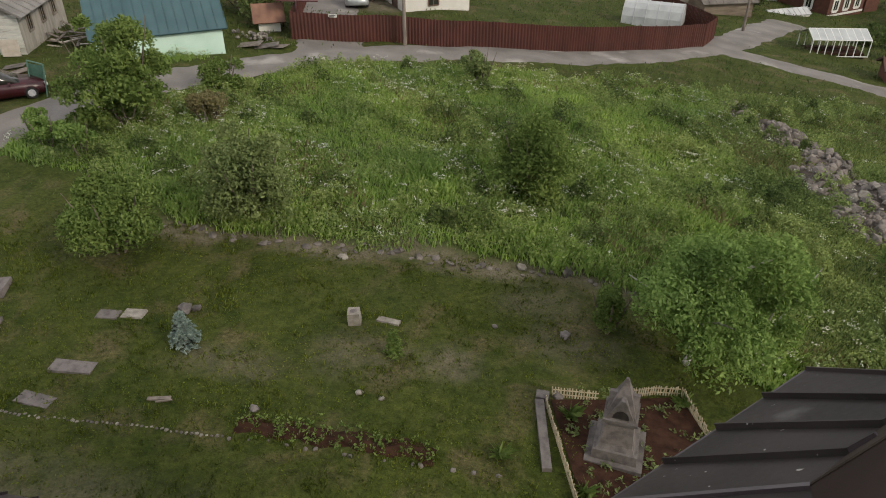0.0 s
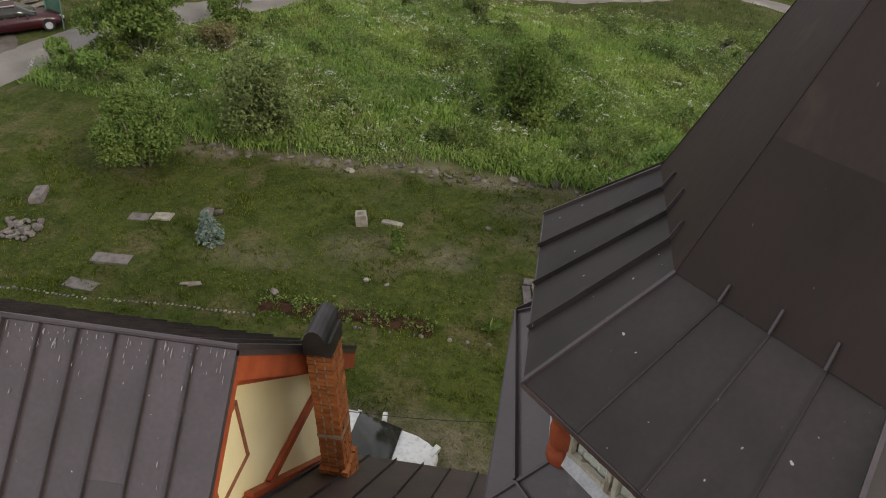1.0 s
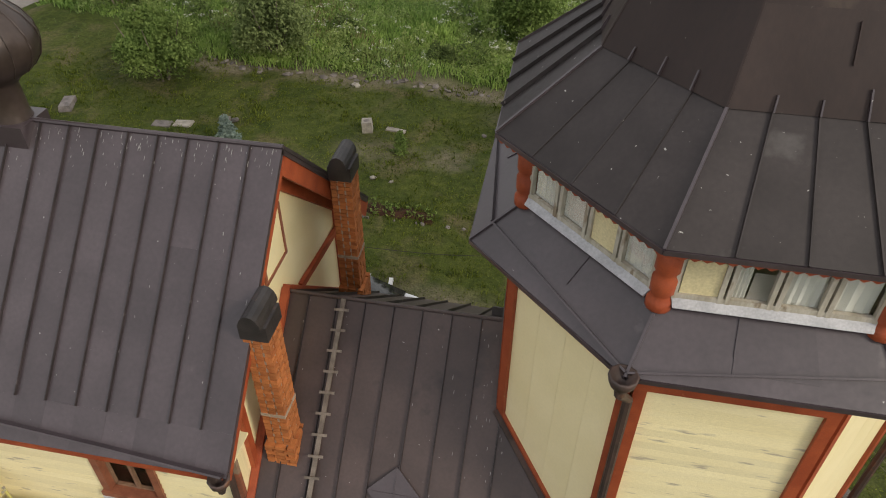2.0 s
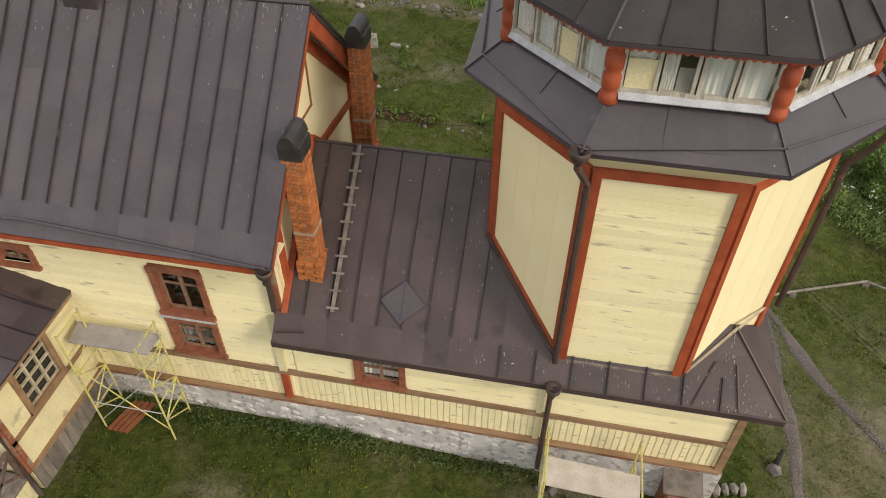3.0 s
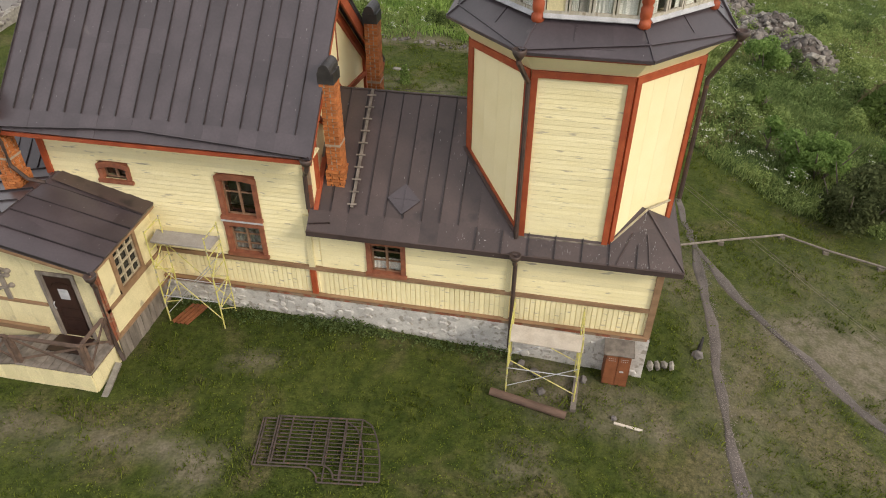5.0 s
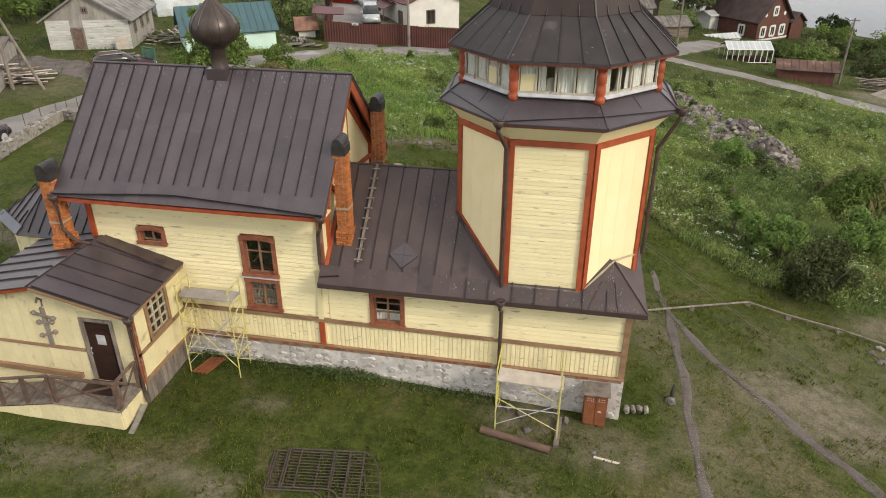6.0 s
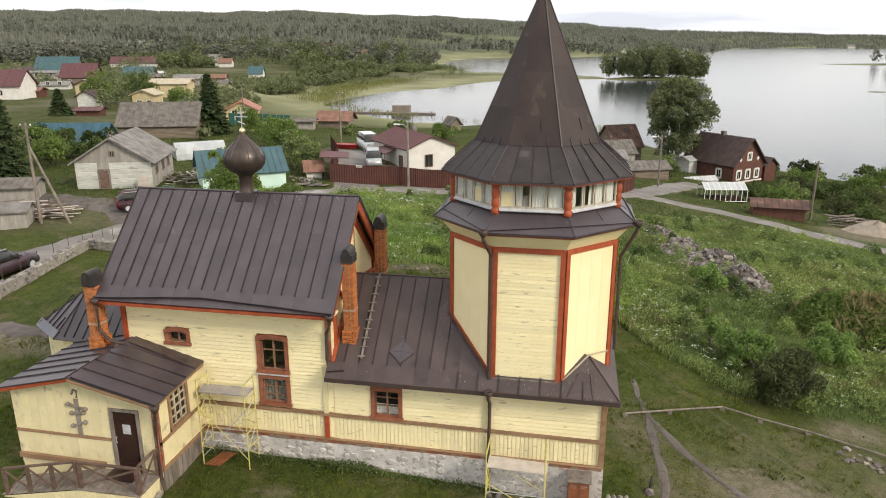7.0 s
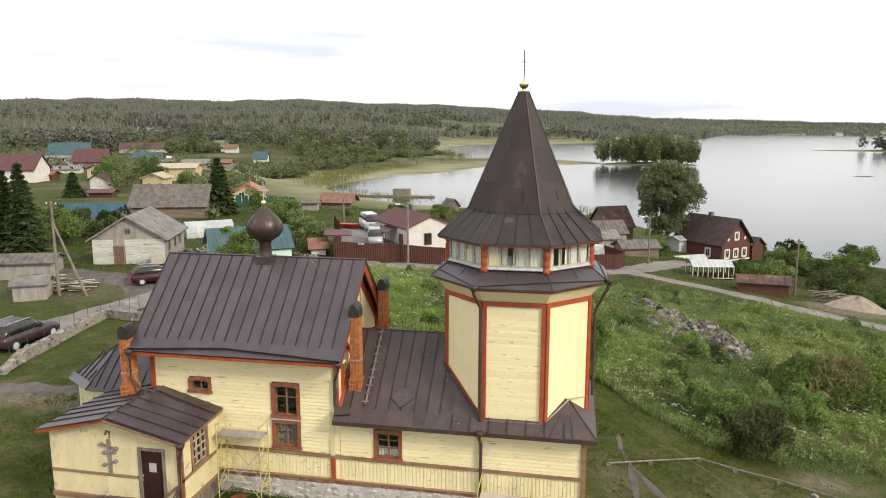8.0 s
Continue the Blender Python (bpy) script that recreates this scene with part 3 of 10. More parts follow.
# windows
def window(x0, x1, z0, z1, y, arched=0.0, rows=(0.62,), pair=2, curtain=False):
    w = part("window", Mesh().box(x0 + 0.1, y + 0.12, z0 + 0.02, x1 - 0.1, y + 0.125, z1 - 0.08), PANE, church, "small-paned window in a brown-red casing")
    c = Mesh()
    t, d = 0.105, 0.07
    part("jamb", Mesh().box(x0 - 0.02, y - d, z0 + 0.002, x0 + t, y + 0.14, z1 - arched - 0.122), BROWN_RED, w)
    part("jamb", Mesh().box(x1 - t, y - d, z0 + 0.002, x1 + 0.02, y + 0.14, z1 - arched - 0.122), BROWN_RED, w)
    part("sill", Mesh().box(x0 - 0.05, y - d - 0.04, z0 - 0.1, x1 + 0.05, y + 0.14, z0), BROWN_RED, w)
    k = 8
    for i in range(k):
        def arc(j):
            s = j / k
            return x0 - 0.02 + (x1 - x0 + 0.04) * s, z1 - arched + arched * math.sin(math.pi * s)
        (xa, za), (xb, zb) = arc(i), arc(i + 1)
        c.hexa([(xa, y - d - 0.02, za - 0.12), (xb, y - d - 0.02, zb - 0.12), (xb, y + 0.14, zb - 0.12), (xa, y + 0.14, za - 0.12), (xa, y - d - 0.02, za + 0.03), (xb, y - d - 0.02, zb + 0.03), (xb, y + 0.14, zb + 0.03), (xa, y + 0.14, za + 0.03)])
    w.visible_shadow = False
    c.weld()
    part("head_casing", c, BROWN_RED, w)
    # black sheet added behind the panes in place of the unlit room
    part("interior", Mesh().box(x0, y + 0.5, z0, x1, y + 0.52, z1), SOOT, w)
    s = Mesh()
    xa, xb, za, zb = x0 + t, x1 - t, z0, z1 - 0.1
    f = 0.035
    s.box(xa, y + 0.06, za, xa + f, y + 0.11, zb)
    s.box(xb - f, y + 0.06, za, xb, y + 0.11, zb)
    s.box(xa, y + 0.06, za, xb, y + 0.11, za + f)
    s.box(xa, y + 0.06, zb - f, xb, y + 0.11, zb)
    for i in range(1, pair):
        x = xa + (xb - xa) * i / pair
        s.box(x - 0.028, y + 0.055, za, x + 0.028, y + 0.11, zb)
    for q in rows:
        z = za + (zb - za) * q
        s.box(xa, y + 0.065, z - 0.016, xb, y + 0.105, z + 0.016)
    part("sash", s, SASH_BROWN, w, "weathered brown sash bars")
    if curtain:
        b = Mesh()
        hi = 1.0 if curtain == "full" else 0.38
        for ca_, cb_ in ((xa + 0.02, (xa + xb) / 2 - 0.01), ((xa + xb) / 2 + 0.01, xb - 0.02)):
            for k in range(7):
                s0, s1 = ca_ + (cb_ - ca_) * k / 7, ca_ + (cb_ - ca_) * (k + 1) / 7
                b.hexa([(s0, y + 0.15 + 0.02 * (k % 2), za), (s1, y + 0.17 - 0.02 * (k % 2), za), (s1, y + 0.178 - 0.02 * (k % 2), za), (s0, y + 0.158 + 0.02 * (k % 2), za),
                        (s0, y + 0.15 + 0.02 * (k % 2), za + (zb - za) * hi), (s1, y + 0.17 - 0.02 * (k % 2), za + (zb - za) * hi), (s1, y + 0.178 - 0.02 * (k % 2), za + (zb - za) * hi), (s0, y + 0.158 + 0.02 * (k % 2), za + (zb - za) * hi)])
        part("curtain", b, NET if curtain == "full" else CURTAIN, w, "grey net curtain" if curtain == "full" else "white half curtain")
    return w


window(-4.36, -3.32, 2.92, 4.14, 0.0, 0.07, (0.6,), 2, False)
window(-4.36, -3.32, 1.76, 2.74, 0.0, 0.0, (0.62, 0.28), 2, "full")
window(W0[0], W0[1], W0[2], W0[3], 0.0, 0.1, (), 2, False)
window(WN[0], WN[1], WN[2] + 0.1, WN[3], 0.0, 0.0, (0.36, 0.68), 2, True)
rail("window_apron", (-4.40, -0.10, 2.79), (-3.28, -0.10, 2.79), 0.05, 0.04, PALE_METAL)

# siding
lapped(hall_wall, (HX0, 0, 0), (1, 0, 0), HX1 - HX0, 1.62, 5.4, [(W1[0] - HX0, W1[1] - HX0, W1[2], W1[3]), (W0[0] - HX0, W0[1] - HX0, W0[2], W0[3])])
lapped(nave_wall, (NX0 + 0.03, 0, 0), (1, 0, 0), NX1 - NX0 - 0.05, 1.47, 3.0, [(WN[0] - NX0 - 0.03, WN[1] - NX0 - 0.03, WN[2], WN[3])])
upright(hall_wall, (HX0, 0, 0), (1, 0, 0), HX1 - HX0 - 0.1, 0.69, 1.52)
upright(nave_wall, (NX0 + 0.03, 0, 0), (1, 0, 0), NX1 - NX0 - 0.08, 0.60, 1.40)

# ---- roofs in standing-seam sheets ----
def sheet_mesh(name, mat, rib=0.045):
    """One sheet, a metre square, with an upstanding seam along one side and a folded foot."""
    mb = Mesh()
    mb.hexa([(0, 0, -0.02), (1, 0, -0.02), (1, 1, -0.02), (0, 1, -0.02), (0, 0, 0), (1, 0, 0), (1, 1, 0), (0, 1, 0)])
    mb.hexa([(-0.02, 0, -0.01), (0.02, 0, -0.01), (0.02, 1, -0.01), (-0.02, 1, -0.01), (-0.012, 0, rib), (0.012, 0, rib), (0.012, 1, rib), (-0.012, 1, rib)])
    me = mb.data(name)
    me.materials.append(mat)
    me.materials.append(SEAM_SHADED)
    for f in me.polygons[6:]:
        f.material_index = 1
    return me


APRON = Mesh().hexa([(0, 0, -0.02), (1, 0, -0.02), (1, 1, -0.02), (0, 1, -0.02), (0, 0, 0), (1, 0, 0), (1, 1, 0), (0, 1, 0)]).data("eave_sheet")
APRON.materials.append(ROOF)
APRON_WARM = APRON.copy()
APRON_WARM.materials[0] = ROOF_WARM
SHEET, SHEET_WARM = sheet_mesh("roof_sheet", ROOF), sheet_mesh("roof_sheet_brown", ROOF_WARM)
seam_rng = random.Random(11)


def slope(parent, me, foot, run, rise, n, joints=True, apron=None):
    """Sheets on a slope: foot corner, vector along the eave, vector up the slope, number of strips."""
    foot, run, rise = Vector(foot), Vector(run), Vector(rise)
    up = run.cross(rise).normalized()
    for i in range(n):
        o = foot + run * (i / n) + up * 0.004
        cuts = [0, 0.15, 1] if apron and not joints else [0, 0.125 + 0.012 * math.sin(math.pi * i / n) if apron else seam_rng.uniform(0.12, 0.18), seam_rng.uniform(0.5, 0.68), 1] if joints else [0, 1]
        for j, (a, b) in enumerate(zip(cuts, cuts[1:])):
            lift = up * (0.004 * (len(cuts) - 1 - j) + 0.003 * (i % 2) + seam_rng.uniform(0, 0.002))
            tilt = up * seam_rng.uniform(-0.008, 0.008)
            piece("roof_sheet", apron if apron and j == 0 else me, parent, place(o + rise * a + lift, run / n + tilt * 0.5, rise * (b - a) + up * (-0.006), up))


RX0, RX1 = -9.42, -1.48
ER = (-0.82, 5.27)          # eave of the hall roof, y and z
roof = Mesh()
NER = (5.85, 4.92)          # its eave on the far side, where the slope is gentler
roof.slab((RX0, ER[0], ER[1]), (RX1, ER[0], ER[1]), (RX1, AXIS, HRIDGE), (RX0, AXIS, HRIDGE), 0.07)
roof_n = Mesh().slab((RX0, AXIS, HRIDGE), (RX1, AXIS, HRIDGE), (RX1, NER[0], NER[1]), (RX0, NER[0], NER[1]), 0.07)
hall_roof = part("hall_roof", roof, ROOF, church, "steep dark grey standing-seam metal roof")
slope(hall_roof, SHEET, (RX0, ER[0], ER[1]), (RX1 - RX0, 0, 0), (0, AXIS - ER[0], HRIDGE - ER[1]), 18, True, APRON)
part("far_slope", roof_n, ROOF, hall_roof)
slope(hall_roof, SHEET, (RX1, NER[0], NER[1]), (RX0 - RX1, 0, 0), (0, AXIS - NER[0], HRIDGE - NER[1]), 16, False)
part("ridge_cap", Mesh().tube([(RX0 - 0.02, AXIS, HRIDGE + 0.03), (RX1 + 0.02, AXIS, HRIDGE + 0.03)], 0.035, 8), ROOF, hall_roof, "ridge seam with white bird droppings")
# sloping eave gutter: a folded fin that falls towards the nave side
fin = Mesh()
n_up = Vector((0, -(HRIDGE - ER[1]), AXIS - ER[0])).normalized()
FINS = [(RX0 + 0.04, -0.79), (-8.35, -0.755), (-7.03, -0.68), (-5.74, -0.63), (-4.46, -0.68), (-3.21, -0.73), (-2.0, -0.79), (RX1 - 0.03, -0.81)]
for (xa, ya), (xb, yb) in zip(FINS, FINS[1:]):
    fa, fb = (Vector((x, y, ER[1] + (y - ER[0]) * (HRIDGE - ER[1]) / (AXIS - ER[0]))) for x, y in ((xa, ya), (xb, yb)))
    fin.hexa([fa - n_up * 0.02, fb - n_up * 0.02, fb + Vector((0, 0.03, 0.03)), fa + Vector((0, 0.03, 0.03)), fa + n_up * 0.15, fb + n_up * 0.15, fb + n_up * 0.15 + Vector((0, 0.02, 0.02)), fa + n_up * 0.15 + Vector((0, 0.02, 0.02))])
fin.weld()
part("gutter_fin", fin, ROOF, hall_roof, "folded eave gutter strip")
# verge boards of the hall gables
for gx in (RX1 - 0.05, RX0 + 0.05):
    vb = Mesh()
    vb.beam((gx, ER[0] + 0.04, ER[1] - 0.14), (gx, AXIS, HRIDGE - 0.19), 0.05, 0.2)
    vb.beam((gx, NER[0] - 0.04, NER[1] - 0.20), (gx, AXIS, HRIDGE - 0.24), 0.06, 0.32)
    part("verge_board", vb, RED, hall_roof, "rust-red verge board")
# gable truss on the nave side: tie, struts, posts
gt = HX1 + 0.04
truss = Mesh()
truss.beam((gt, 0.1, 5.75), (gt, AXIS, 7.75), 0.08, 0.14)
truss.beam((gt, 4.95, 5.35), (gt, AXIS, 7.75), 0.08, 0.2)
truss.beam((gt, 4.85, 3.4), (gt, 4.85, 5.4), 0.16, 0.08, (1, 0, 0))
truss.beam((gt, 0.32, 3.6), (gt, 0.32, 5.85), 0.14, 0.08, (1, 0, 0))
truss.beam((gt + 0.01, 2.85, 5.2), (gt + 0.01, 4.8, 4.95), 0.07, 0.13)
truss.beam((gt + 0.01, 1.4, 4.95), (gt + 0.01, 0.35, 5.9), 0.07, 0.12)
part("gable_frame", truss, RED, church, "rust-red timber framing on the gable")
foot = Mesh()
for sgn in (1, -1):
    foot.beam((gt + 0.03, AXIS + sgn * -2.4, 3.42), (gt + 0.03, AXIS, 5.68), 0.12, 0.1)
part("flashing_board", foot, RED, church)
shut = Mesh().box(gt + 0.0, 1.74, 6.28, gt + 0.03, 2.47, 7.15)
hatch = part("gable_hatch", shut, CREAM_SMOOTH, church, "cream gable hatch with a red frame")
fr = Mesh()
for a, b in (((1.72, 6.26), (1.72, 7.0)), ((2.49, 6.26), (2.49, 7.17)), ((1.69, 6.26), (2.52, 6.26)), ((2.2, 7.17), (2.52, 7.17))):
    fr.beam((gt + 0.03, *a), (gt + 0.03, *b), 0.05, 0.04, (1, 0, 0))
part("frame", fr, BROWN_RED, hatch)

# nave roof
NR0, NR1 = -1.95, 7.06
NE = (-0.52, 3.06)
nr = Mesh()
for sgn in (1, -1):
    e = AXIS + sgn * (NE[0] - AXIS)
    q = [(NR0, e, NE[1]), (NR1 - 0.02, e, NE[1]), (NR1 - 0.02 - 2.6, AXIS, NRIDGE), (NR0, AXIS, NRIDGE)]
    nr.slab(*(q if sgn == 1 else q[::-1]), 0.06)
nr.prism([(NR1, NE[0], NE[1]), (NR1, 2 * AXIS - NE[0], NE[1]), (NR1 - 2.65, AXIS, NRIDGE - 0.02)], (-0.05, 0, -0.05))
nave_roof = part("nave_roof", nr, ROOF_WARM, church, "brown standing-seam metal roof of the nave")
slope(nave_roof, SHEET_WARM, (-1.86, NE[0], NE[1]), (4.095, 0, 0), (0, AXIS - NE[0], NRIDGE - NE[1]), 9, False, APRON_WARM)
slope(nave_roof, SHEET_WARM, (2.23, 2 * AXIS - NE[0], NE[1]), (-4.35, 0, 0), (0, NE[0] - AXIS, NRIDGE - NE[1]), 9, False)
slope(nave_roof, SHEET_WARM, (2.23, NE[0], NE[1]), (4.4, 0, 0), (0, 0.42, 0.42 * (NRIDGE - NE[1]) / (AXIS - NE[0])), 7, False)
part("ridge_cap", Mesh().tube([(NR0, AXIS, NRIDGE + 0.02), (2.2, AXIS, NRIDGE + 0.02)], 0.03, 8), ROOF_WARM, nave_roof)
part("gutter_fin", Mesh().slab((NR0 + 0.6, -0.36, 3.26), (NR0 + 0.05, -0.40, 3.20), (NR0 + 0.05, -0.44, 3.27), (NR0 + 0.6, -0.40, 3.33), 0.01), ROOF_WARM, nave_roof)
fa2 = Mesh()
fa2.hexa([(NR0, NE[0] - 0.015, NE[1] - 0.14), (NR1, NE[0] - 0.015, NE[1] - 0.14), (NR1, NE[0] + 0.03, NE[1] - 0.14), (NR0, NE[0] + 0.03, NE[1] - 0.14), (NR0, NE[0] - 0.03, NE[1] + 0.01), (NR1 + 0.02, NE[0] - 0.03, NE[1] + 0.01), (NR1 + 0.02, NE[0] + 0.03, NE[1] + 0.03), (NR0, NE[0] + 0.03, NE[1] + 0.03)])
part("eave_edge", fa2, ROOF_WARM, nave_roof)
fa3 = Mesh().box(NR1 - 0.03, NE[0], NE[1] - 0.14, NR1 + 0.02, 2 * AXIS - NE[0], NE[1] + 0.01)
part("eave_edge", fa3, ROOF_WARM, nave_roof)
soff = Mesh().box(NR0, NE[0] + 0.03, NE[1] - 0.12, NR1 - 0.05, 0.0, NE[1] - 0.09)
part("soffit", soff, BROWN_TRIM, nave_roof)
# little hip that fills the corner between tower and eave
hip = Mesh()
hip_top = Vector((6.12, 0.56, 4.02))
ca, cb, cc = Vector((4.9, -0.50, 3.09)), Vector((7.06, -0.52, 3.09)), Vector((7.06, 1.6, 3.09))
for a, b in ((ca, cb), (cb, cc)):
    hip.slab(a, b, hip_top, hip_top - Vector((0.02, 0.02, 0)), 0.03)
hip_part = part("corner_hip", hip, ROOF_WARM, nave_roof, "small hipped corner of brown metal")
seams = Mesh()
for q in (0.3, 0.65):
    p = ca.lerp(cb, q)
    seams.beam(p + Vector((0, 0, 0.02)), p.lerp(hip_top, 0.55) + Vector((0, 0, 0.02)), 0.02, 0.04)
hs_ = random.Random(9)
hn = (cb - ca).cross(hip_top - ca).normalized()
hd = (hip_top - ca.lerp(cb, 0.5)).normalized()
hip_spots = [(hs_.random(), hs_.random() ** 1.5) for _ in range(90)]
seams.beam(cb + Vector((0, 0, 0.02)), hip_top + Vector((0, 0, 0.02)), 0.03, 0.04)
part("seam", seams, ROOF_WARM, hip_part)
# square patch plate on the nave roof, roof ladder
nslope = Vector((0, AXIS - NE[0], NRIDGE - NE[1])).normalized()
nup = Vector((1, 0, 0)).cross(nslope)


def on_nave(x, y, lift=0.0):
    return Vector((x, y, NE[1] + (y - NE[0]) * (NRIDGE - NE[1]) / (AXIS - NE[0]))) + nup * lift


c = on_nave(0.38, 0.26, 0.07)
r = 0.39
plate = Mesh().slab(c - nslope * r, c + Vector((r * 1.05, 0, 0)), c + nslope * r, c - Vector((r * 1.05, 0, 0)), 0.04)
plate.beam(c - nslope * r * 0.95 + nup * 0.008, c + nslope * r * 0.95 + nup * 0.008, 0.012, 0.01, nup)
plate.beam(c - Vector((r, 0, 0)) + nup * 0.008, c + Vector((r, 0, 0)) + nup * 0.008, 0.012, 0.01, nup)
part("roof_hatch", plate, ROOF, nave_roof, "square metal hatch set cornerwise")
ladder = part("roof_ladder", Mesh().beam(on_nave(-0.87, 0.0, 0.09), on_nave(-0.83, AXIS, 0.09), 0.07, 0.035, nup), WOOD_GREY, nave_roof, "grey wooden roof ladder with cleats")
for i in range(10):
    y = 0.05 + i * 0.235
    part("rung", Mesh().beam(on_nave(-0.985 + 0.02 * y, y, 0.125), on_nave(-0.755 + 0.02 * y, y + 0.01, 0.125), 0.04, 0.025, nup), WOOD_GREY, ladder)
def splats(parent, at, along, up, spots, seed):
    """White bird droppings: small ragged patches drawn out down the slope."""
    r_, mb = random.Random(seed), Mesh()
    across = along.cross(up)
    for x, y in spots:
        c = at(x, y) + up * 0.012
        w, h = r_.uniform(0.003, 0.008), r_.uniform(0.006, 0.07) * r_.uniform(0.3, 1.0)
        mb.add([c + across * w * r_.uniform(0.5, 1.2) * math.cos(q) + along * h * r_.uniform(0.5, 1.2) * math.sin(q) for q in np.linspace(0, 2 * math.pi, 8)[:-1]], [tuple(range(7))])
    ob = part("bird_dropping", mb, DROPPING, parent, "white bird droppings on the metal")
    tagged(ob, kind="stuff")


sp_ = random.Random(404)
hslope = Vector((0, AXIS - ER[0], HRIDGE - ER[1])).normalized()
splats(hall_roof, lambda x, y: Vector((x, y, ER[1] + (y - ER[0]) * (HRIDGE - ER[1]) / (AXIS - ER[0]))) + n_up * 0.012, hslope, n_up,
       [(sp_.uniform(RX0, RX1), AXIS - 0.03 - min(2.4, sp_.expovariate(7.0))) for _ in range(260)] + [(sp_.uniform(RX0, RX1), sp_.uniform(-0.3, 2.2)) for _ in range(40)], 1)
splats(nave_roof, lambda x, y: on_nave(x, y, 0.012), nslope, nup,
       [(1.95 - sp_.expovariate(3.0), sp_.uniform(0.2, 2.2)) for _ in range(36)] + [(sp_.uniform(1.5, 5.4), sp_.uniform(-0.42, -0.1)) for _ in range(60)] + [(sp_.uniform(-1.8, 2.0), sp_.uniform(-0.4, 2.2)) for _ in range(30)], 2)
splats(hip_part, lambda u, v: ca.lerp(cb, u * (1 - v) + 0.55 * v).lerp(hip_top, v * 0.95) + hn * 0.008, hd, hn, hip_spots, 3)
part("roof_board", Mesh().beam(on_nave(-1.83, 0.9, 0.06), on_nave(-1.80, AXIS, 0.06), 0.09, 0.03, nup), WOOD_GREY, nave_roof)

# ---- chimneys ----
bk = Mesh().add([(-.5, -.5, -.5), (.5, -.5, -.5), (.5, .5, -.5), (-.5, .5, -.5), (-.5, -.5, .5), (.5, -.5, .5), (.5, .5, .5), (-.5, .5, .5)],
                [(3, 2, 1, 0), (4, 5, 6, 7), (0, 1, 5, 4), (1, 2, 6, 5), (2, 3, 7, 6), (3, 0, 4, 7)]).data("brick")
bk.materials.append(BRICK)


def chimney(x, y, z0, z1, wx, wy, cap_axis="y", label=""):
    ch = part("chimney", Mesh().box(x - wx / 2 + 0.02, y - wy / 2 + 0.02, z0, x + wx / 2 - 0.02, y + wy / 2 - 0.02, z1), MORTAR, church, label)
    course, k = 0.077, 0
    zm = z0 + (z1 - z0) * 0.42
    part("mortar_patch", Mesh().box(x - wx / 2 - 0.006, y - wy / 2 - 0.006, zm, x + wx / 2 + 0.006, y + wy / 2 + 0.006, zm + 0.06), MORTAR, ch, "pale mortar patch")
    z = z0 + 0.05
    while z < z1 - 0.03:
        foot = 0.05 if z < z0 + 0.55 else 0.0
        hx, hy = wx / 2 + foot, wy / 2 + foot
        for side in range(4):
            length = (2 * hx if side % 2 == 0 else 2 * hy) - 0.13
            n = max(2, round(length / 0.235))
            for i in range(n):
                s = -length / 2 + length * (i + 0.5) / n + (0.065 if k % 2 else -0.065)
                bl = length / n - 0.012
                d = 0.10
                jog = rng.uniform(-0.004, 0.004)
                if side == 0:
                    o, u, v = (x + s, y - hy + d / 2 + jog, z), Vector((bl, 0, 0)), Vector((0, d, 0))
                elif side == 2:
                    o, u, v = (x - s, y + hy - d / 2 + jog, z), Vector((bl, 0, 0)), Vector((0, d, 0))
                elif side == 1:
                    o, u, v = (x + hx - d / 2 + jog, y + s, z), Vector((0, bl, 0)), Vector((-d, 0, 0))
                else:
                    o, u, v = (x - hx + d / 2 + jog, y - s, z), Vector((0, bl, 0)), Vector((-d, 0, 0))
                piece("brick", bk, ch, place(o, u, v, Vector((0, 0, 0.064))))
        z += course
        k += 1
    # sheet-iron hood: straight sides and a half-round top open at its ends
    hood = Mesh()
    hx, hy = wx / 2 + 0.012, wy / 2 + 0.03
    hood.box(x - hx, y - hy, z1 - 0.06, x + hx, y + hy, z1 + 0.2)
    pts = []
    for j in range(9):
        q = math.pi * j / 8
        pts.append((math.cos(q) * hx * 0.78, math.sin(q) * hx * 1.15 + 0.0))
    prof = [(x + a, y - hy - 0.06, z1 + 0.2 + b) for a, b in pts]
    hood.prism(prof[::-1], (0, 2 * hy + 0.12, 0))
    part("hood", hood, SOOT, ch, "soot-black sheet-iron chimney hood")
    return ch


chimney(-1.38, 0.62, 3.75, 6.62, 0.36, 0.42, label="tall orange brick chimney beside the hall gable")
chimney(-1.27, 4.02, 3.85, 6.82, 0.36, 0.42, label="tall orange brick chimney behind the nave ridge")
chimney(-9.60, -0.52, 3.35, 5.72, 0.40, 0.42, label="orange brick chimney at the porch roof")
north = Mesh()
c = Vector((1.75, 3.25, NRIDGE - (3.25 - AXIS) * 0.9 + 0.1))
su, sd = Vector((0, 0.74, -0.67)), Vector((0, 0.67, 0.74))
north.hexa([c + Vector((a, 0, 0)) + su * b + sd * d for d in (-0.06, 0.08) for a, b in ((-0.35, -0.22), (0.35, -0.22), (0.35, 0.22), (-0.35, 0.22))])
part("roof_hatch", north, SOOT, nave_roof, "raised black roof hatch")

# ---- bell tower ----
TC = (4.265, 2.38)
K8 = math.cos(math.pi / 8)


def octo(ap, z):
    """Corners of an eight-sided plan with flats to the front, from the front face's first corner on."""
    return [Vector((TC[0] + ap / K8 * math.cos(radians(-112.5 + 45 * i)), TC[1] + ap / K8 * math.sin(radians(-112.5 + 45 * i)), z)) for i in range(8)]


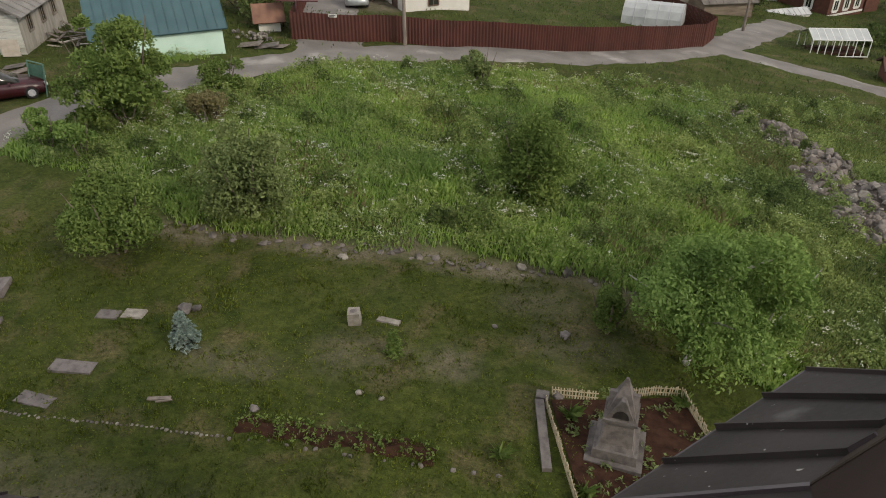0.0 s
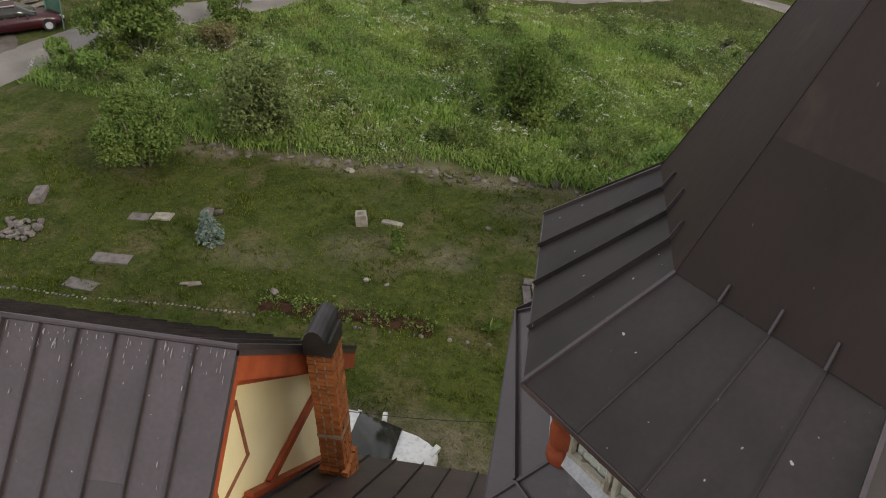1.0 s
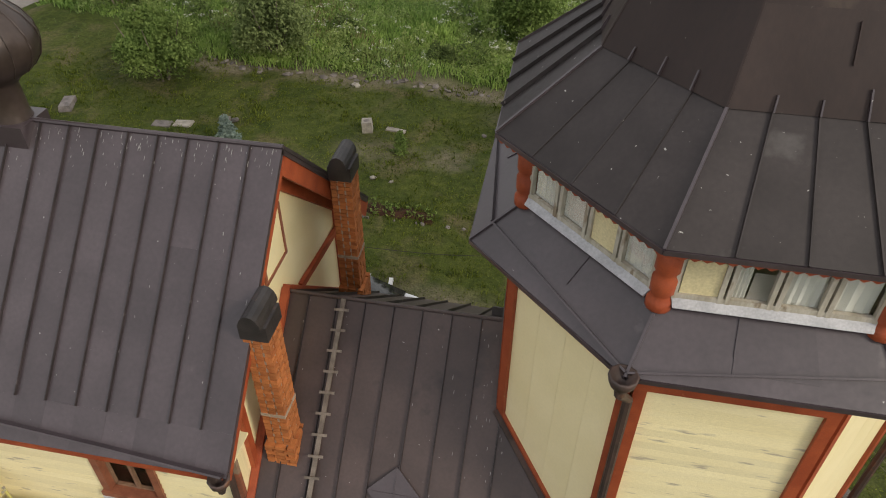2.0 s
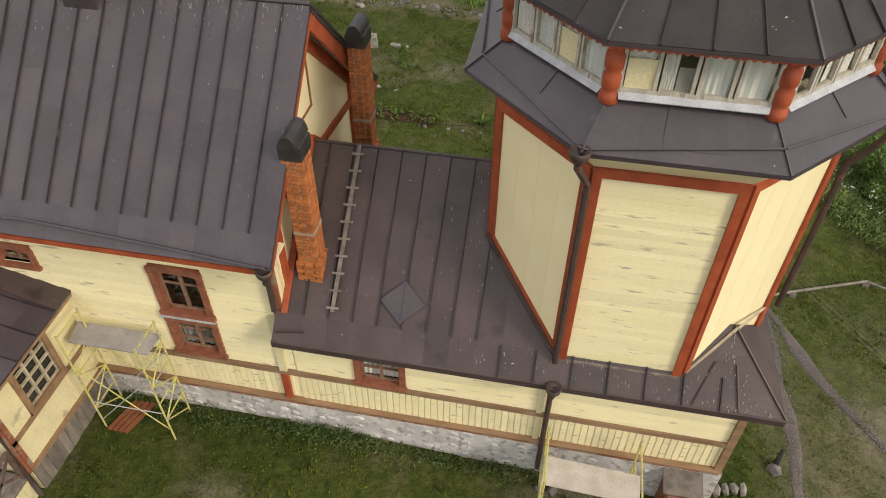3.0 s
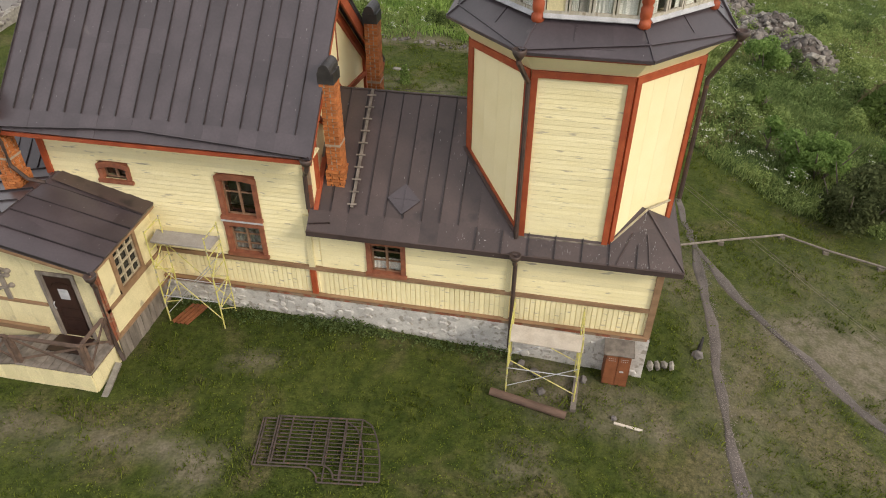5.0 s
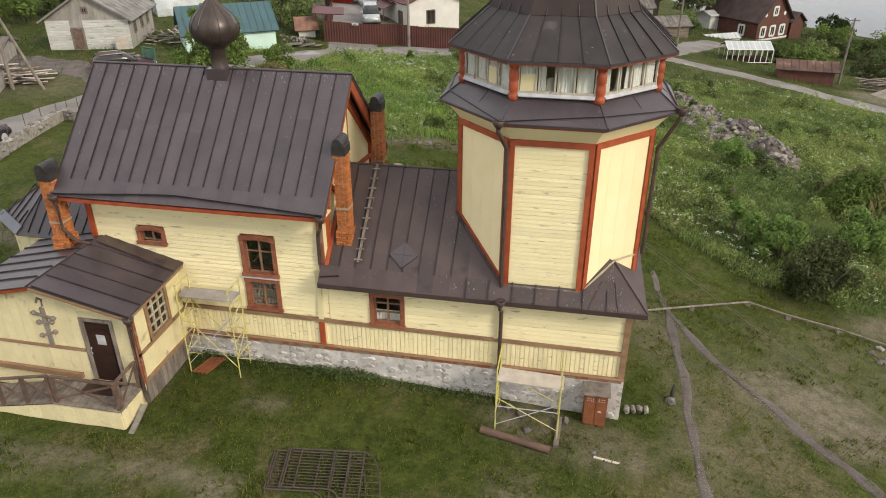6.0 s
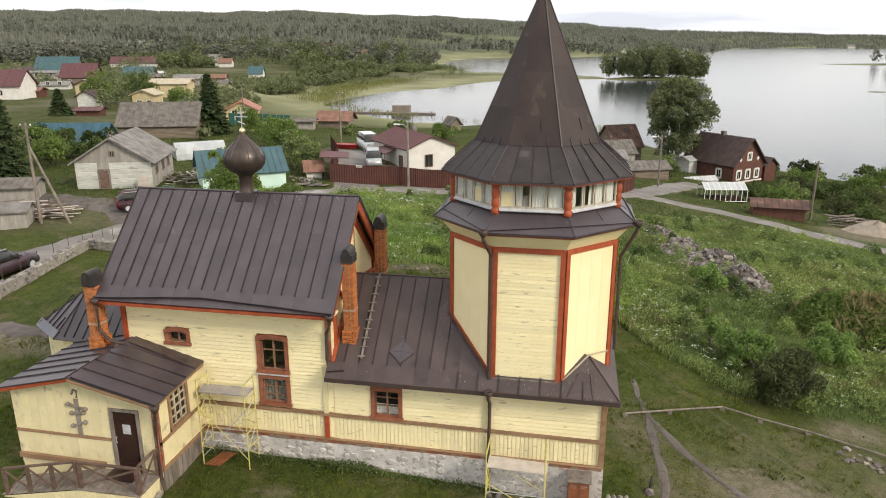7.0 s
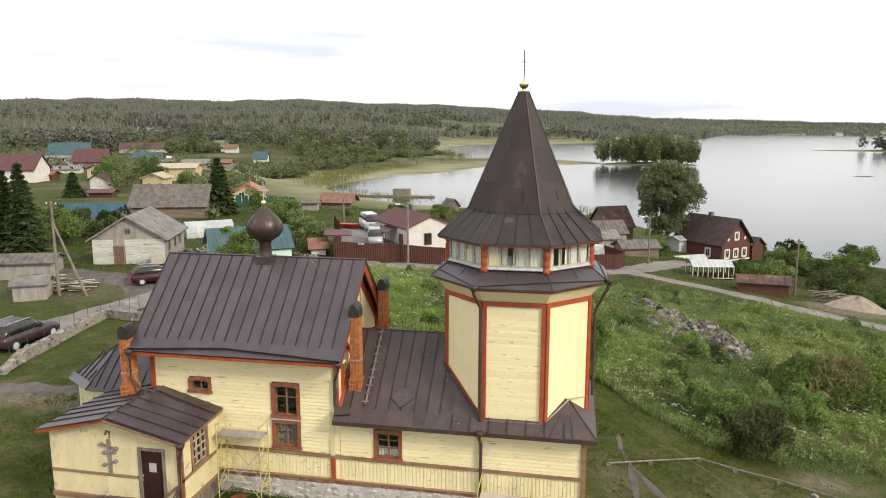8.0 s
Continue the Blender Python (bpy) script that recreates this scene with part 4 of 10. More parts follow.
def ring(mb, ap0, z0, ap1, z1, thick=0.06):
    """Eight plates between two octagons."""
    a, b = octo(ap0, z0), octo(ap1, z1)
    for i in range(8):
        j = (i + 1) % 8
        mb.slab(a[i], a[j], b[j], b[i], thick)
    return mb


AP, T0, T1 = 2.49, 2.9, 7.52
tower_wall = part("tower_wall", ring(Mesh(), AP, T0, AP, T1, 0.15), CREAM_SMOOTH, church, "eight-sided cream tower wall with rust-red corner boards")
v0 = octo(AP, 0)
u0 = (v0[1] - v0[0]).normalized()
lapped(tower_wall, v0[0] + u0 * 0.1 - u0.cross(Vector((0, 0, 1))) * 0.004, u0, (v0[1] - v0[0]).length - 0.2, 3.36, 7.36, pitch=0.118, depth=0.5)
for i in (7, 1, 2, 6):
    a, b = v0[i], v0[(i + 1) % 8]
    d, out = (b - a).normalized(), (b - a).normalized().cross(Vector((0, 0, 1)))
    L = (b - a).length
    for k in range(4):
        s0, s1 = 0.1 + (L - 0.2) * k / 4, 0.1 + (L - 0.2) * (k + 1) / 4 - 0.003
        pnl = Mesh()
        q = [a + d * s0 + Vector((0, 0, 3.0)), a + d * s1 + Vector((0, 0, 3.0)), a + d * s1 + Vector((0, 0, 7.4)), a + d * s0 + Vector((0, 0, 7.4))]
        pnl.slab(*[p + out * 0.02 for p in q], 0.02)
        part("panel", pnl, CREAM_SMOOTH, tower_wall)
for i in range(8):
    a, b = v0[i], v0[(i + 1) % 8]
    d, out = (b - a).normalized(), (b - a).normalized().cross(Vector((0, 0, 1)))
    L = (b - a).length
    zb = 3.0
    for s in (0.065, L - 0.065):
        p = a + d * s + out * 0.045
        part("corner_board", Mesh().beam(p + Vector((0, 0, zb)), p + Vector((0, 0, 7.5)), 0.135, 0.05, out), RED, tower_wall)
    part("top_rail", Mesh().beam(a + out * 0.045 + Vector((0, 0, 7.43)), b + out * 0.045 + Vector((0, 0, 7.43)), 0.052, 0.15), RED, tower_wall)
    if i in (7, 6):
        e = [Vector((p.x, p.y, NE[1] + (p.y - NE[0]) * (NRIDGE - NE[1]) / (AXIS - NE[0]) + 0.06)) for p in (a, b)]
        part("bottom_rail", Mesh().beam(e[0] + out * 0.045, e[1] + out * 0.045, 0.05, 0.09), RED, tower_wall)
        part("flashing", Mesh().beam(e[0] + out * 0.09 - Vector((0, 0, 0.02)), e[1] + out * 0.09 - Vector((0, 0, 0.02)), 0.12, 0.02), ROOF_WARM, tower_wall)
    if i == 0:
        part("bottom_rail", Mesh().beam(a + out * 0.06 + Vector((0, 0, 3.36)), b + out * 0.06 + Vector((0, 0, 3.36)), 0.06, 0.06), WOOD_GREY, tower_wall)
    if i == 1:
        m1 = Vector((hip_top.x, hip_top.y, 4.04))
        for p, q in ((a + Vector((0, 0, 3.38)), m1), (m1, b + Vector((0, 0, 3.9)))):
            part("bottom_rail", Mesh().beam(p + out * 0.05, q + out * 0.04, 0.035, 0.04), FRAME_WOOD, tower_wall)

def facets(name, ap0, z0, ap1, z1, thick, mat, label):
    """Eight plates between two octagons, each a part; the first one carries the rest."""
    a, b, first = octo(ap0, z0), octo(ap1, z1), None
    for i in range(8):
        j = (i + 1) % 8
        ob = part(name, Mesh().slab(a[i], a[j], b[j], b[i], thick), mat, first or church, label if not first else "")
        first = first or ob
    return first


cornice = facets("cornice", 2.50, 7.50, 2.84, 7.93, 0.04, CREAM_SMOOTH, "flared cream cornice")
for ap, z, h in ((2.87, 7.95, 0.07),):
    for i in range(8):
        a, b = octo(ap, z)[i], octo(ap, z)[(i + 1) % 8]
        part("rail", Mesh().beam(a, b, 0.05, h), RED, cornice)
SK0, SK1 = (3.02, 8.05), (2.42, 8.53)
skirt = facets("skirt_roof", SK0[0], SK0[1], SK1[0], SK1[1], 0.06, ROOF, "dark metal skirt roof round the tower")
for i in range(8):
    a, b = octo(*SK0)[i], octo(*SK0)[(i + 1) % 8]
    c, d = octo(*SK1)[(i + 1) % 8], octo(*SK1)[i]
    n = (b - a).cross(d - a).normalized()
    part("edge", Mesh().beam(a - Vector((0, 0, 0.03)), b - Vector((0, 0, 0.03)), 0.03, 0.05), ROOF, skirt)
    # the gutter strip falls towards the corners that carry a downpipe
    f0, f1 = (0.42, 0.05) if i % 2 else (0.05, 0.42)
    part("gutter_fin", Mesh().beam(a.lerp(d, f0) + n * 0.02, b.lerp(c, f1) + n * 0.02, 0.022, 0.06, n), ROOF, skirt)
    part("hip_seam", Mesh().beam(a + n * 0.01, d + n * 0.01, 0.03, 0.035), ROOF, skirt)
    for q in (0.55,) if i % 2 else (0.38,):
        part("seam", Mesh().beam(a.lerp(b, q).lerp(d.lerp(c, q), 0.42) + n * 0.006, d.lerp(c, q) + n * 0.006, 0.015, 0.016, n), ROOF, skirt)
    if i == 0:
        part("top_sheet", Mesh().slab(*[p + n * 0.008 for p in (a.lerp(d, 0.22).lerp(b.lerp(c, 0.22), 0.38), a.lerp(d, 0.22).lerp(b.lerp(c, 0.22), 0.71), d.lerp(c, 0.71), d.lerp(c, 0.38))], 0.006), ROOF, skirt)

# lantern windows round the top
BAP, BZ0, BZ1 = 2.45, 8.60, 9.42
band = part("lantern_wall", ring(Mesh(), BAP - 0.1, BZ0 - 0.1, BAP - 0.1, BZ0 + 0.08, 0.1), FRAME_WOOD, church, "glazed lantern storey with curtains")
vb8 = octo(BAP, 0)
wr = random.Random(21)
for i in range(8):
    a, b = vb8[i], vb8[(i + 1) % 8]
    d = (b - a).normalized()
    out = d.cross(Vector((0, 0, 1)))
    L = (b - a).length
    win = part("lantern_window", Mesh().slab(*[p - out * 0.015 for p in (a + d * 0.12 + Vector((0, 0, BZ0 + 0.06)), b - d * 0.12 + Vector((0, 0, BZ0 + 0.06)), b - d * 0.12 + Vector((0, 0, BZ1)), a + d * 0.12 + Vector((0, 0, BZ1)))], 0.004), PANE, church, "row of four weathered sashes with white curtains")
    win.visible_shadow = False
    s = Mesh()
    n = 4
    for k in range(n + 1):
        p = a + d * (0.12 + (L - 0.24) * k / n)
        for off in ((-0.035, 0.035) if 0 < k < n else (0.0,)):
            s.beam(p + d * off + Vector((0, 0, BZ0)), p + d * off + Vector((0, 0, BZ1)), 0.045, 0.06, out)
    for z in (BZ0 + 0.07, BZ1 - 0.06):
        s.beam(a + d * 0.1 + Vector((0, 0, z)), b - d * 0.1 + Vector((0, 0, z)), 0.05, 0.062)
    part("sash", s, SASH_PALE, win, "peeling pale wooden sashes")
    for k in range(n):
        p, w = a + d * (0.16 + (L - 0.24) * k / n), (L - 0.24) / n - 0.08
        kind = ("curtain", "board", "curtain", "curtain")[(k + i) % 4]
        if i == 0:
            kind = ("board", "gap", "curtain", "full")[k]
        if i == 1:
            kind = ("pale", "dark", "curtain", "curtain")[k]
        if i == 7:
            kind = ("curtain", "full", "board", "curtain")[k]
        lo, hi = BZ0 + 0.08, BZ1 - 0.06
        if kind == "gap":
            part("board", Mesh().slab(*[q - out * 0.03 for q in (p + d * w * 0.45 + Vector((0, 0, lo)), p + d * w + Vector((0, 0, lo)), p + d * w + Vector((0, 0, lo + (hi - lo) * 0.5)), p + d * w * 0.45 + Vector((0, 0, lo + (hi - lo) * 0.5)))], 0.008), PALE_BOARD, win)
        if kind in ("curtain", "full", "pale", "board", "gap"):
            cm = Mesh()
            m = 9 if kind != "full" else 5
            e = {"pale": 0.5, "gap": 0.42}.get(kind, 0.98)
            for f in range(m):
                q0, q1 = p + d * w * e * f / m, p + d * w * e * (f + 1) / m
                o0, o1 = out * (-0.03 - 0.02 * (f % 2)), out * (-0.03 - 0.02 * ((f + 1) % 2))
                cm.add([q0 + o0 + Vector((0, 0, lo)), q1 + o1 + Vector((0, 0, lo)), q1 + o1 + Vector((0, 0, hi)), q0 + o0 + Vector((0, 0, hi)),
                        q0 + o0 - out * 0.01 + Vector((0, 0, lo)), q1 + o1 - out * 0.01 + Vector((0, 0, lo)), q1 + o1 - out * 0.01 + Vector((0, 0, hi)), q0 + o0 - out * 0.01 + Vector((0, 0, hi))], [(0, 1, 2, 3), (7, 6, 5, 4), (0, 4, 5, 1), (3, 2, 6, 7)])
            part("curtain", cm, CURTAIN, win)
        if kind == "board":
            part("board", Mesh().slab(*[q + out * 0.002 for q in (p + Vector((0, 0, lo)), p + d * w + Vector((0, 0, lo)), p + d * w + Vector((0, 0, lo + (hi - lo) * 0.62)), p + Vector((0, 0, lo + (hi - lo) * 0.62)))], 0.008), CREAM_GREY, win)
        elif kind == "dark":
            part("curtain", Mesh().slab(*[q - out * 0.04 for q in (p + d * w * 0.6 + Vector((0, 0, lo)), p + d * w + Vector((0, 0, lo)), p + d * w + Vector((0, 0, hi)), p + d * w * 0.7 + Vector((0, 0, hi)))], 0.01), CURTAIN, win)
    sill = Mesh().slab(a + out * 0.10 + d * 0.12 + Vector((0, 0, BZ0 - 0.02)), b + out * 0.10 - d * 0.12 + Vector((0, 0, BZ0 - 0.02)), b + out * 0.02 - d * 0.1 + Vector((0, 0, BZ0 + 0.05)), a + out * 0.02 + d * 0.1 + Vector((0, 0, BZ0 + 0.05)), 0.03)
    part("sill", sill, PALE_METAL, win, "pale metal window sill")
    # turned corner column
    cpos = a + (a - Vector((*TC, 0))).normalized() * -0.02
    part("column", Mesh().lathe((cpos.x, cpos.y, BZ0 - 0.16), [(0.07, 0), (0.13, 0.05), (0.13, 0.16), (0.09, 0.2), (0.12, 0.25), (0.125, 0.42), (0.095, 0.47), (0.125, 0.52), (0.125, 0.7), (0.09, 0.75), (0.13, 0.82), (0.13, 0.98), (0.10, 1.06)], 12), RED, church, "turned rust-red corner column")
    # scalloped valance under the spire's eave
    va = Mesh()
    e0, e1 = octo(2.765, BZ1 - 0.01)[i], octo(2.765, BZ1 - 0.01)[(i + 1) % 8]
    de = (e1 - e0)
    m = 22
    for k in range(m):
        p, q = e0 + de * k / m, e0 + de * (k + 1) / m
        lo = Vector((0, 0, -0.06))
        va.prism([p + lo * 0.5, (p + q) / 2 + lo, q + lo * 0.5, q, p], out * 0.02)
    va.beam(e0 - out * 0.02 + Vector((0, 0, 0.0)), e1 - out * 0.02 + Vector((0, 0, 0.0)), 0.05, 0.05)
    part("valance", va, RED, church, "scalloped rust-red eave trim")
# unseen floor and core, added in a pale tone to bounce light at the curtains
part("lantern_floor", Mesh().prism([tuple(p) for p in octo(BAP - 0.2, BZ0 - 0.08)], (0, 0, 0.05)), PLY, church)
part("lantern_core", Mesh().prism([tuple(p) for p in octo(0.6, BZ0 - 0.05)], (0, 0, 1.0)), PLY, church)

# tent roof: flared foot and steep eight-sided cone
S0, S1, S2 = (2.80, 9.46), (1.83, 10.32), (0.17, 14.36)
sof = ring(Mesh(), 2.2, BZ1 - 0.02, 2.78, BZ1 + 0.03, 0.03)
part("soffit", sof, RED, church)
spire = part("spire_roof", ring(Mesh(), S0[0] - 0.03, S0[1] - 0.02, S1[0] - 0.03, S1[1] - 0.02, 0.05), SPIRE_METAL, church, "tall dark metal tent roof with flared eave")
part("cone", ring(Mesh(), S1[0] - 0.04, S1[1] - 0.05, S2[0] - 0.03, S2[1], 0.03), SPIRE_METAL, spire)
sr = random.Random(8)
for i in range(8):
    j = (i + 1) % 8
    a, b, c, d = octo(*S0)[i], octo(*S0)[j], octo(*S1)[j], octo(*S1)[i]
    n = (b - a).cross(d - a).normalized()
    strips = 4
    for k in range(strips):
        q0, q1 = k / strips, (k + 1) / strips
        lift = n * sr.uniform(0.0, 0.008)
        part("sheet", Mesh().slab(a.lerp(b, q0) + lift, a.lerp(b, q1) + lift, d.lerp(c, q1) + lift, d.lerp(c, q0) + lift, 0.012), SPIRE_SHEET, spire)
        if k:
            rib = {7: 0.014, 6: 0.05, 5: 0.05}.get(i, 0.034)
            e = d.lerp(c, q0)
            part("seam", Mesh().beam(a.lerp(b, q0) + n * rib / 2, e + n * rib / 2, 0.016, rib, n), SPIRE_SHEET, spire)
            top = e.lerp(octo(*S2)[i].lerp(octo(*S2)[j], q0), sr.uniform(0.03, 0.06))
            n3 = (c - d).cross(octo(*S2)[i] - d).normalized()
            part("seam", Mesh().beam(e + n3 * 0.03, top + n3 * 0.02, 0.016, 0.035, n3), ROOF, spire)
    part("hip_seam", Mesh().beam(a + n * 0.012, d + n * 0.012, 0.03, 0.03), ROOF, spire)
    part("eave_edge", Mesh().beam(a - Vector((0, 0, 0.03)), b - Vector((0, 0, 0.03)), 0.03, 0.05), ROOF, spire)
    cuts = [0, 0.2 + 0.05 * (i % 3), 0.46 + 0.04 * ((i + 1) % 3), 0.74, 1.0]
    e, f = octo(*S2)[j], octo(*S2)[i]
    n2 = (c - d).cross(f - d).normalized()
    for k, (q0, q1) in enumerate(zip(cuts, cuts[1:])):
        lift = n2 * (0.016 - 0.003 * k + sr.uniform(0, 0.002))
        part("sheet", Mesh().slab(d.lerp(f, q0) + lift, c.lerp(e, q0) + lift, c.lerp(e, q1) + lift * 0.8, d.lerp(f, q1) + lift * 0.8, 0.01), SPIRE_METAL, spire)
    part("hip_seam", Mesh().beam(d + (d - Vector((*TC, d.z))).normalized() * 0.012, f, *((0.035, 0.045) if i in (1, 2) else (0.02, 0.02))), SEAM_SHADED if i in (1, 2) else SPIRE_METAL, spire)
    for q, h0, h1 in (((0.62, 0.10, 0.18),) if i in (0, 1) else ()):
        part("seam", Mesh().beam(d.lerp(c, q).lerp(f.lerp(e, q), h0) + n2 * 0.025, d.lerp(c, q).lerp(f.lerp(e, q), h1) + n2 * 0.025, 0.016, 0.02, n2), SPIRE_METAL, spire)
finial = part("finial", Mesh().lathe((*TC, 14.30), [(0.13, 0), (0.11, 0.08), (0.06, 0.12), (0.07, 0.16), (0.13, 0.2), (0.165, 0.28), (0.165, 0.34), (0.12, 0.42), (0.05, 0.48), (0.02, 0.52)], 16), GOLD, church, "gilt ball on the spire tip")
cr = Mesh()
cr.tube([(*TC, 14.8), (*TC, 15.75)], 0.018, 6)
for z, w in ((15.05, 0.07), (15.35, 0.16), (15.52, 0.08)):
    cr.beam((TC[0] - w * 0.3, TC[1] - w, z), (TC[0] + w * 0.3, TC[1] + w, z), 0.02, 0.025)
part("cross", cr, IRON, finial)


# ---- onion dome on the hall ridge ----
DC = (-5.42, AXIS)
dome = part("dome", Mesh().lathe((*DC, 8.0), [(0.27, 0), (0.25, 0.3), (0.23, 0.36), (0.22, 0.8), (0.27, 0.86), (0.3, 0.9), (0.5, 1.02), (0.63, 1.18), (0.68, 1.36), (0.65, 1.54), (0.55, 1.72), (0.4, 1.88), (0.25, 2.02), (0.13, 2.14), (0.07, 2.24), (0.05, 2.3)], 28), COPPER, church, "dark bronze onion dome on a short drum")
for k in range(14):
    q = 2 * math.pi * k / 14
    pts = [(DC[0] + (r + 0.004) * math.cos(q), DC[1] + (r + 0.004) * math.sin(q), 8 + z) for r, z in ((0.5, 1.02), (0.63, 1.18), (0.68, 1.36), (0.65, 1.54), (0.55, 1.72), (0.4, 1.88), (0.25, 2.02), (0.13, 2.14))]
    part("rib", Mesh().tube(pts, 0.010, 4), COPPER, dome)
part("base_flashing", Mesh().box(DC[0] - 0.3, AXIS - 0.3, 7.9, DC[0] + 0.3, AXIS + 0.3, 8.3), ROOF, dome)
part("ball", Mesh().lathe((*DC, 10.2), [(0.04, 0), (0.09, 0.05), (0.105, 0.11), (0.09, 0.17), (0.03, 0.22)], 12), GOLD, dome)
dcx = Mesh()
dcx.tube([(*DC, 10.4), (*DC, 11.1)], 0.016, 6)
for z, w, s in ((10.92, 0.10, 0), (10.78, 0.22, 0), (10.58, 0.13, 0.05)):
    dcx.beam((DC[0] - w, DC[1], z + s), (DC[0] + w, DC[1], z - s), 0.03, 0.03)
part("cross", dcx, PALE_METAL, dome, "pale metal three-barred cross")

# ---- downpipes ----
def downpipe(pts, funnel=True, r=0.055, label="rust-stained dark metal downpipe"):
    p = part("downpipe", Mesh().tube(pts, r, 8), GUTTER, church, label)
    if funnel:
        x, y, z = pts[0]
        part("funnel", Mesh().lathe((x, y, z - 0.08), [(0.06, 0), (0.13, 0.1), (0.15, 0.2), (0.13, 0.21), (0.05, 0.1)], 10), GUTTER, p)
    return p


fv = octo(AP + 0.12, 0)
fs = octo(SK0[0] + 0.05, 0)
downpipe([(fs[0].x, fs[0].y, 8.0), (fs[0].x, fs[0].y, 7.85), (fv[0].x, fv[0].y, 7.25), (fv[0].x, fv[0].y, 3.35)])
downpipe([(fs[2].x, fs[2].y, 8.02), (fs[2].x, fs[2].y, 7.9), (fv[2].x + 0.05, fv[2].y, 7.0), (fv[2].x + 0.05, fv[2].y, 3.95)])
downpipe([(3.22, NE[0] - 0.08, 3.0), (3.22, NE[0] - 0.08, 2.85), (3.22, -0.14, 2.5), (3.22, -0.14, -0.35)])
downpipe([(RX1 - 0.08, ER[0] - 0.05, 5.2), (RX1 - 0.10, ER[0] - 0.04, 5.02), (-1.84, -0.3, 4.62), (-1.96, -0.12, 4.4), (-1.98, -0.10, 3.45)])
downpipe([(-9.33, -0.88, 5.2), (-9.33, -0.86, 5.02), (-9.36, -0.80, 4.9), (-9.36, -0.80, 4.25), (-9.1, -0.72, 3.85), (-8.75, -0.6, 3.72)], True, 0.05)

# ---- porch ----
PX0, PX1, PY = -11.38, -6.52, -2.6
PR, PRZ, PEZ = -9.05, 3.64, 2.95
pw = Mesh()
DOOR = (-8.03, -7.13, 0.42, 2.5)
PW = (-1.86, -0.93, 1.6, 2.75)     # window in the porch's side, y0 y1 z0 z1
wall_with_holes(pw, PX0, PX1 - 0.16, PY, 0.3, 2.75, [DOOR], 0.16)
extra = [Mesh().prism([(PX0, PY, 2.752), (PX1, PY, 2.752), (PX1, PY, 2.85), (PR, PY, 3.5), (PX0, PY, 2.98)], (0, 0.16, 0))]
for y0, y1, z0, z1 in ((PY, PW[0], 0.3, 2.75), (PW[0], PW[1], 0.3, PW[2]), (PW[0], PW[1], PW[3], 2.78), (PW[1], 0.0, 0.3, 2.75)):
    extra.append(Mesh().box(PX1 - 0.16, y0, z0, PX1, y1, z1))
extra.append(Mesh().box(PX0, PY + 0.16, -0.3, PX0 + 0.16, 1.0, 2.95))
extra.append(Mesh().box(PX0, PY + 0.02, -0.5, PX1 - 0.02, PY + 0.14, 0.298))
porch_wall = part("porch_wall", pw, CREAM_GREY, church, "cream porch wall with rubbed dirty patches")
for e_ in extra:
    part("wall_panel", e_, CREAM_GREY, porch_wall)
part("belt_rail", Mesh().beam((PX0, PY - 0.02, 1.5), (DOOR[0] - 0.08, PY - 0.02, 1.45), 0.05, 0.09), BROWN_TRIM, porch_wall)
part("belt_rail", Mesh().beam((PX1 + 0.02, PY, 1.45), (PX1 + 0.02, 0, 1.45), 0.05, 0.1), BROWN_TRIM, porch_wall)
part("sill_beam", Mesh().beam((PX0, PY - 0.05, 0.62), (-8.4, PY - 0.05, 0.55), 0.10, 0.16), BROWN_TRIM, porch_wall)
part("sill_beam", Mesh().beam((PX1 + 0.03, PY, 0.56), (PX1 + 0.03, 0, 0.5), 0.06, 0.1), BROWN_TRIM, porch_wall)
part("corner_board", Mesh().beam((PX1 - 0.05, PY - 0.03, 0.5), (PX1 - 0.05, PY - 0.03, 2.9), 0.12, 0.06), RED_WORN, porch_wall)
part("corner_board", Mesh().beam((PX1 + 0.02, PY + 0.05, 0.5), (PX1 + 0.02, PY + 0.05, 2.9), 0.05, 0.10), RED_WORN, porch_wall)
for k in range(13):
    y = PY + 0.02 + k * 0.2
    part("plinth_board", Mesh().box(PX1 + 0.0, y, -0.45, PX1 + 0.03 + 0.006 * (k % 3), y + 0.19, 0.5), WOOD_GREY, porch_wall)
for k in range(int((PX1 - PX0) / 0.3)):
    x = PX0 + 0.3 * k
    if not DOOR[0] - 0.34 < x < DOOR[1] + 0.04:
        part("board", Mesh().box(x + 0.003, PY - 0.012, 0.7, x + 0.297, PY + 0.0, 1.42), CREAM_GREY, porch_wall)
        zt = 2.86 + (0.62 * (1 - abs(x + 0.15 - PR) / 2.6))
        part("board", Mesh().box(x + 0.003, PY - 0.012, 1.52, x + 0.297, PY + 0.0, zt - 0.02), CREAM_GREY, porch_wall)
pwin = part("window", Mesh().box(PX1 - 0.09, PW[0], PW[2], PX1 - 0.08, PW[1], PW[3]), GLASS, church, "porch window with a lattice of small panes")
cs = Mesh()
for y in (PW[0] - 0.04, PW[1] + 0.04):
    cs.box(PX1 - 0.02, y - 0.06, PW[2] - 0.1, PX1 + 0.05, y + 0.06, PW[3] + 0.08)
for z in (PW[2] - 0.05, PW[3] + 0.05):
    cs.box(PX1 - 0.02, PW[0] - 0.1, z - 0.06, PX1 + 0.06, PW[1] + 0.1, z + 0.06)
part("casing", cs, BROWN_TRIM, pwin)
ls = Mesh()
for k in range(4):
    y = PW[0] + (PW[1] - PW[0]) * k / 3
    ls.box(PX1 - 0.06, y - 0.024, PW[2], PX1 + 0.0, y + 0.024, PW[3])
for k in range(5):
    z = PW[2] + (PW[3] - PW[2]) * k / 4
    ls.box(PX1 - 0.055, PW[0], z - 0.022, PX1 - 0.005, PW[1], z + 0.022)
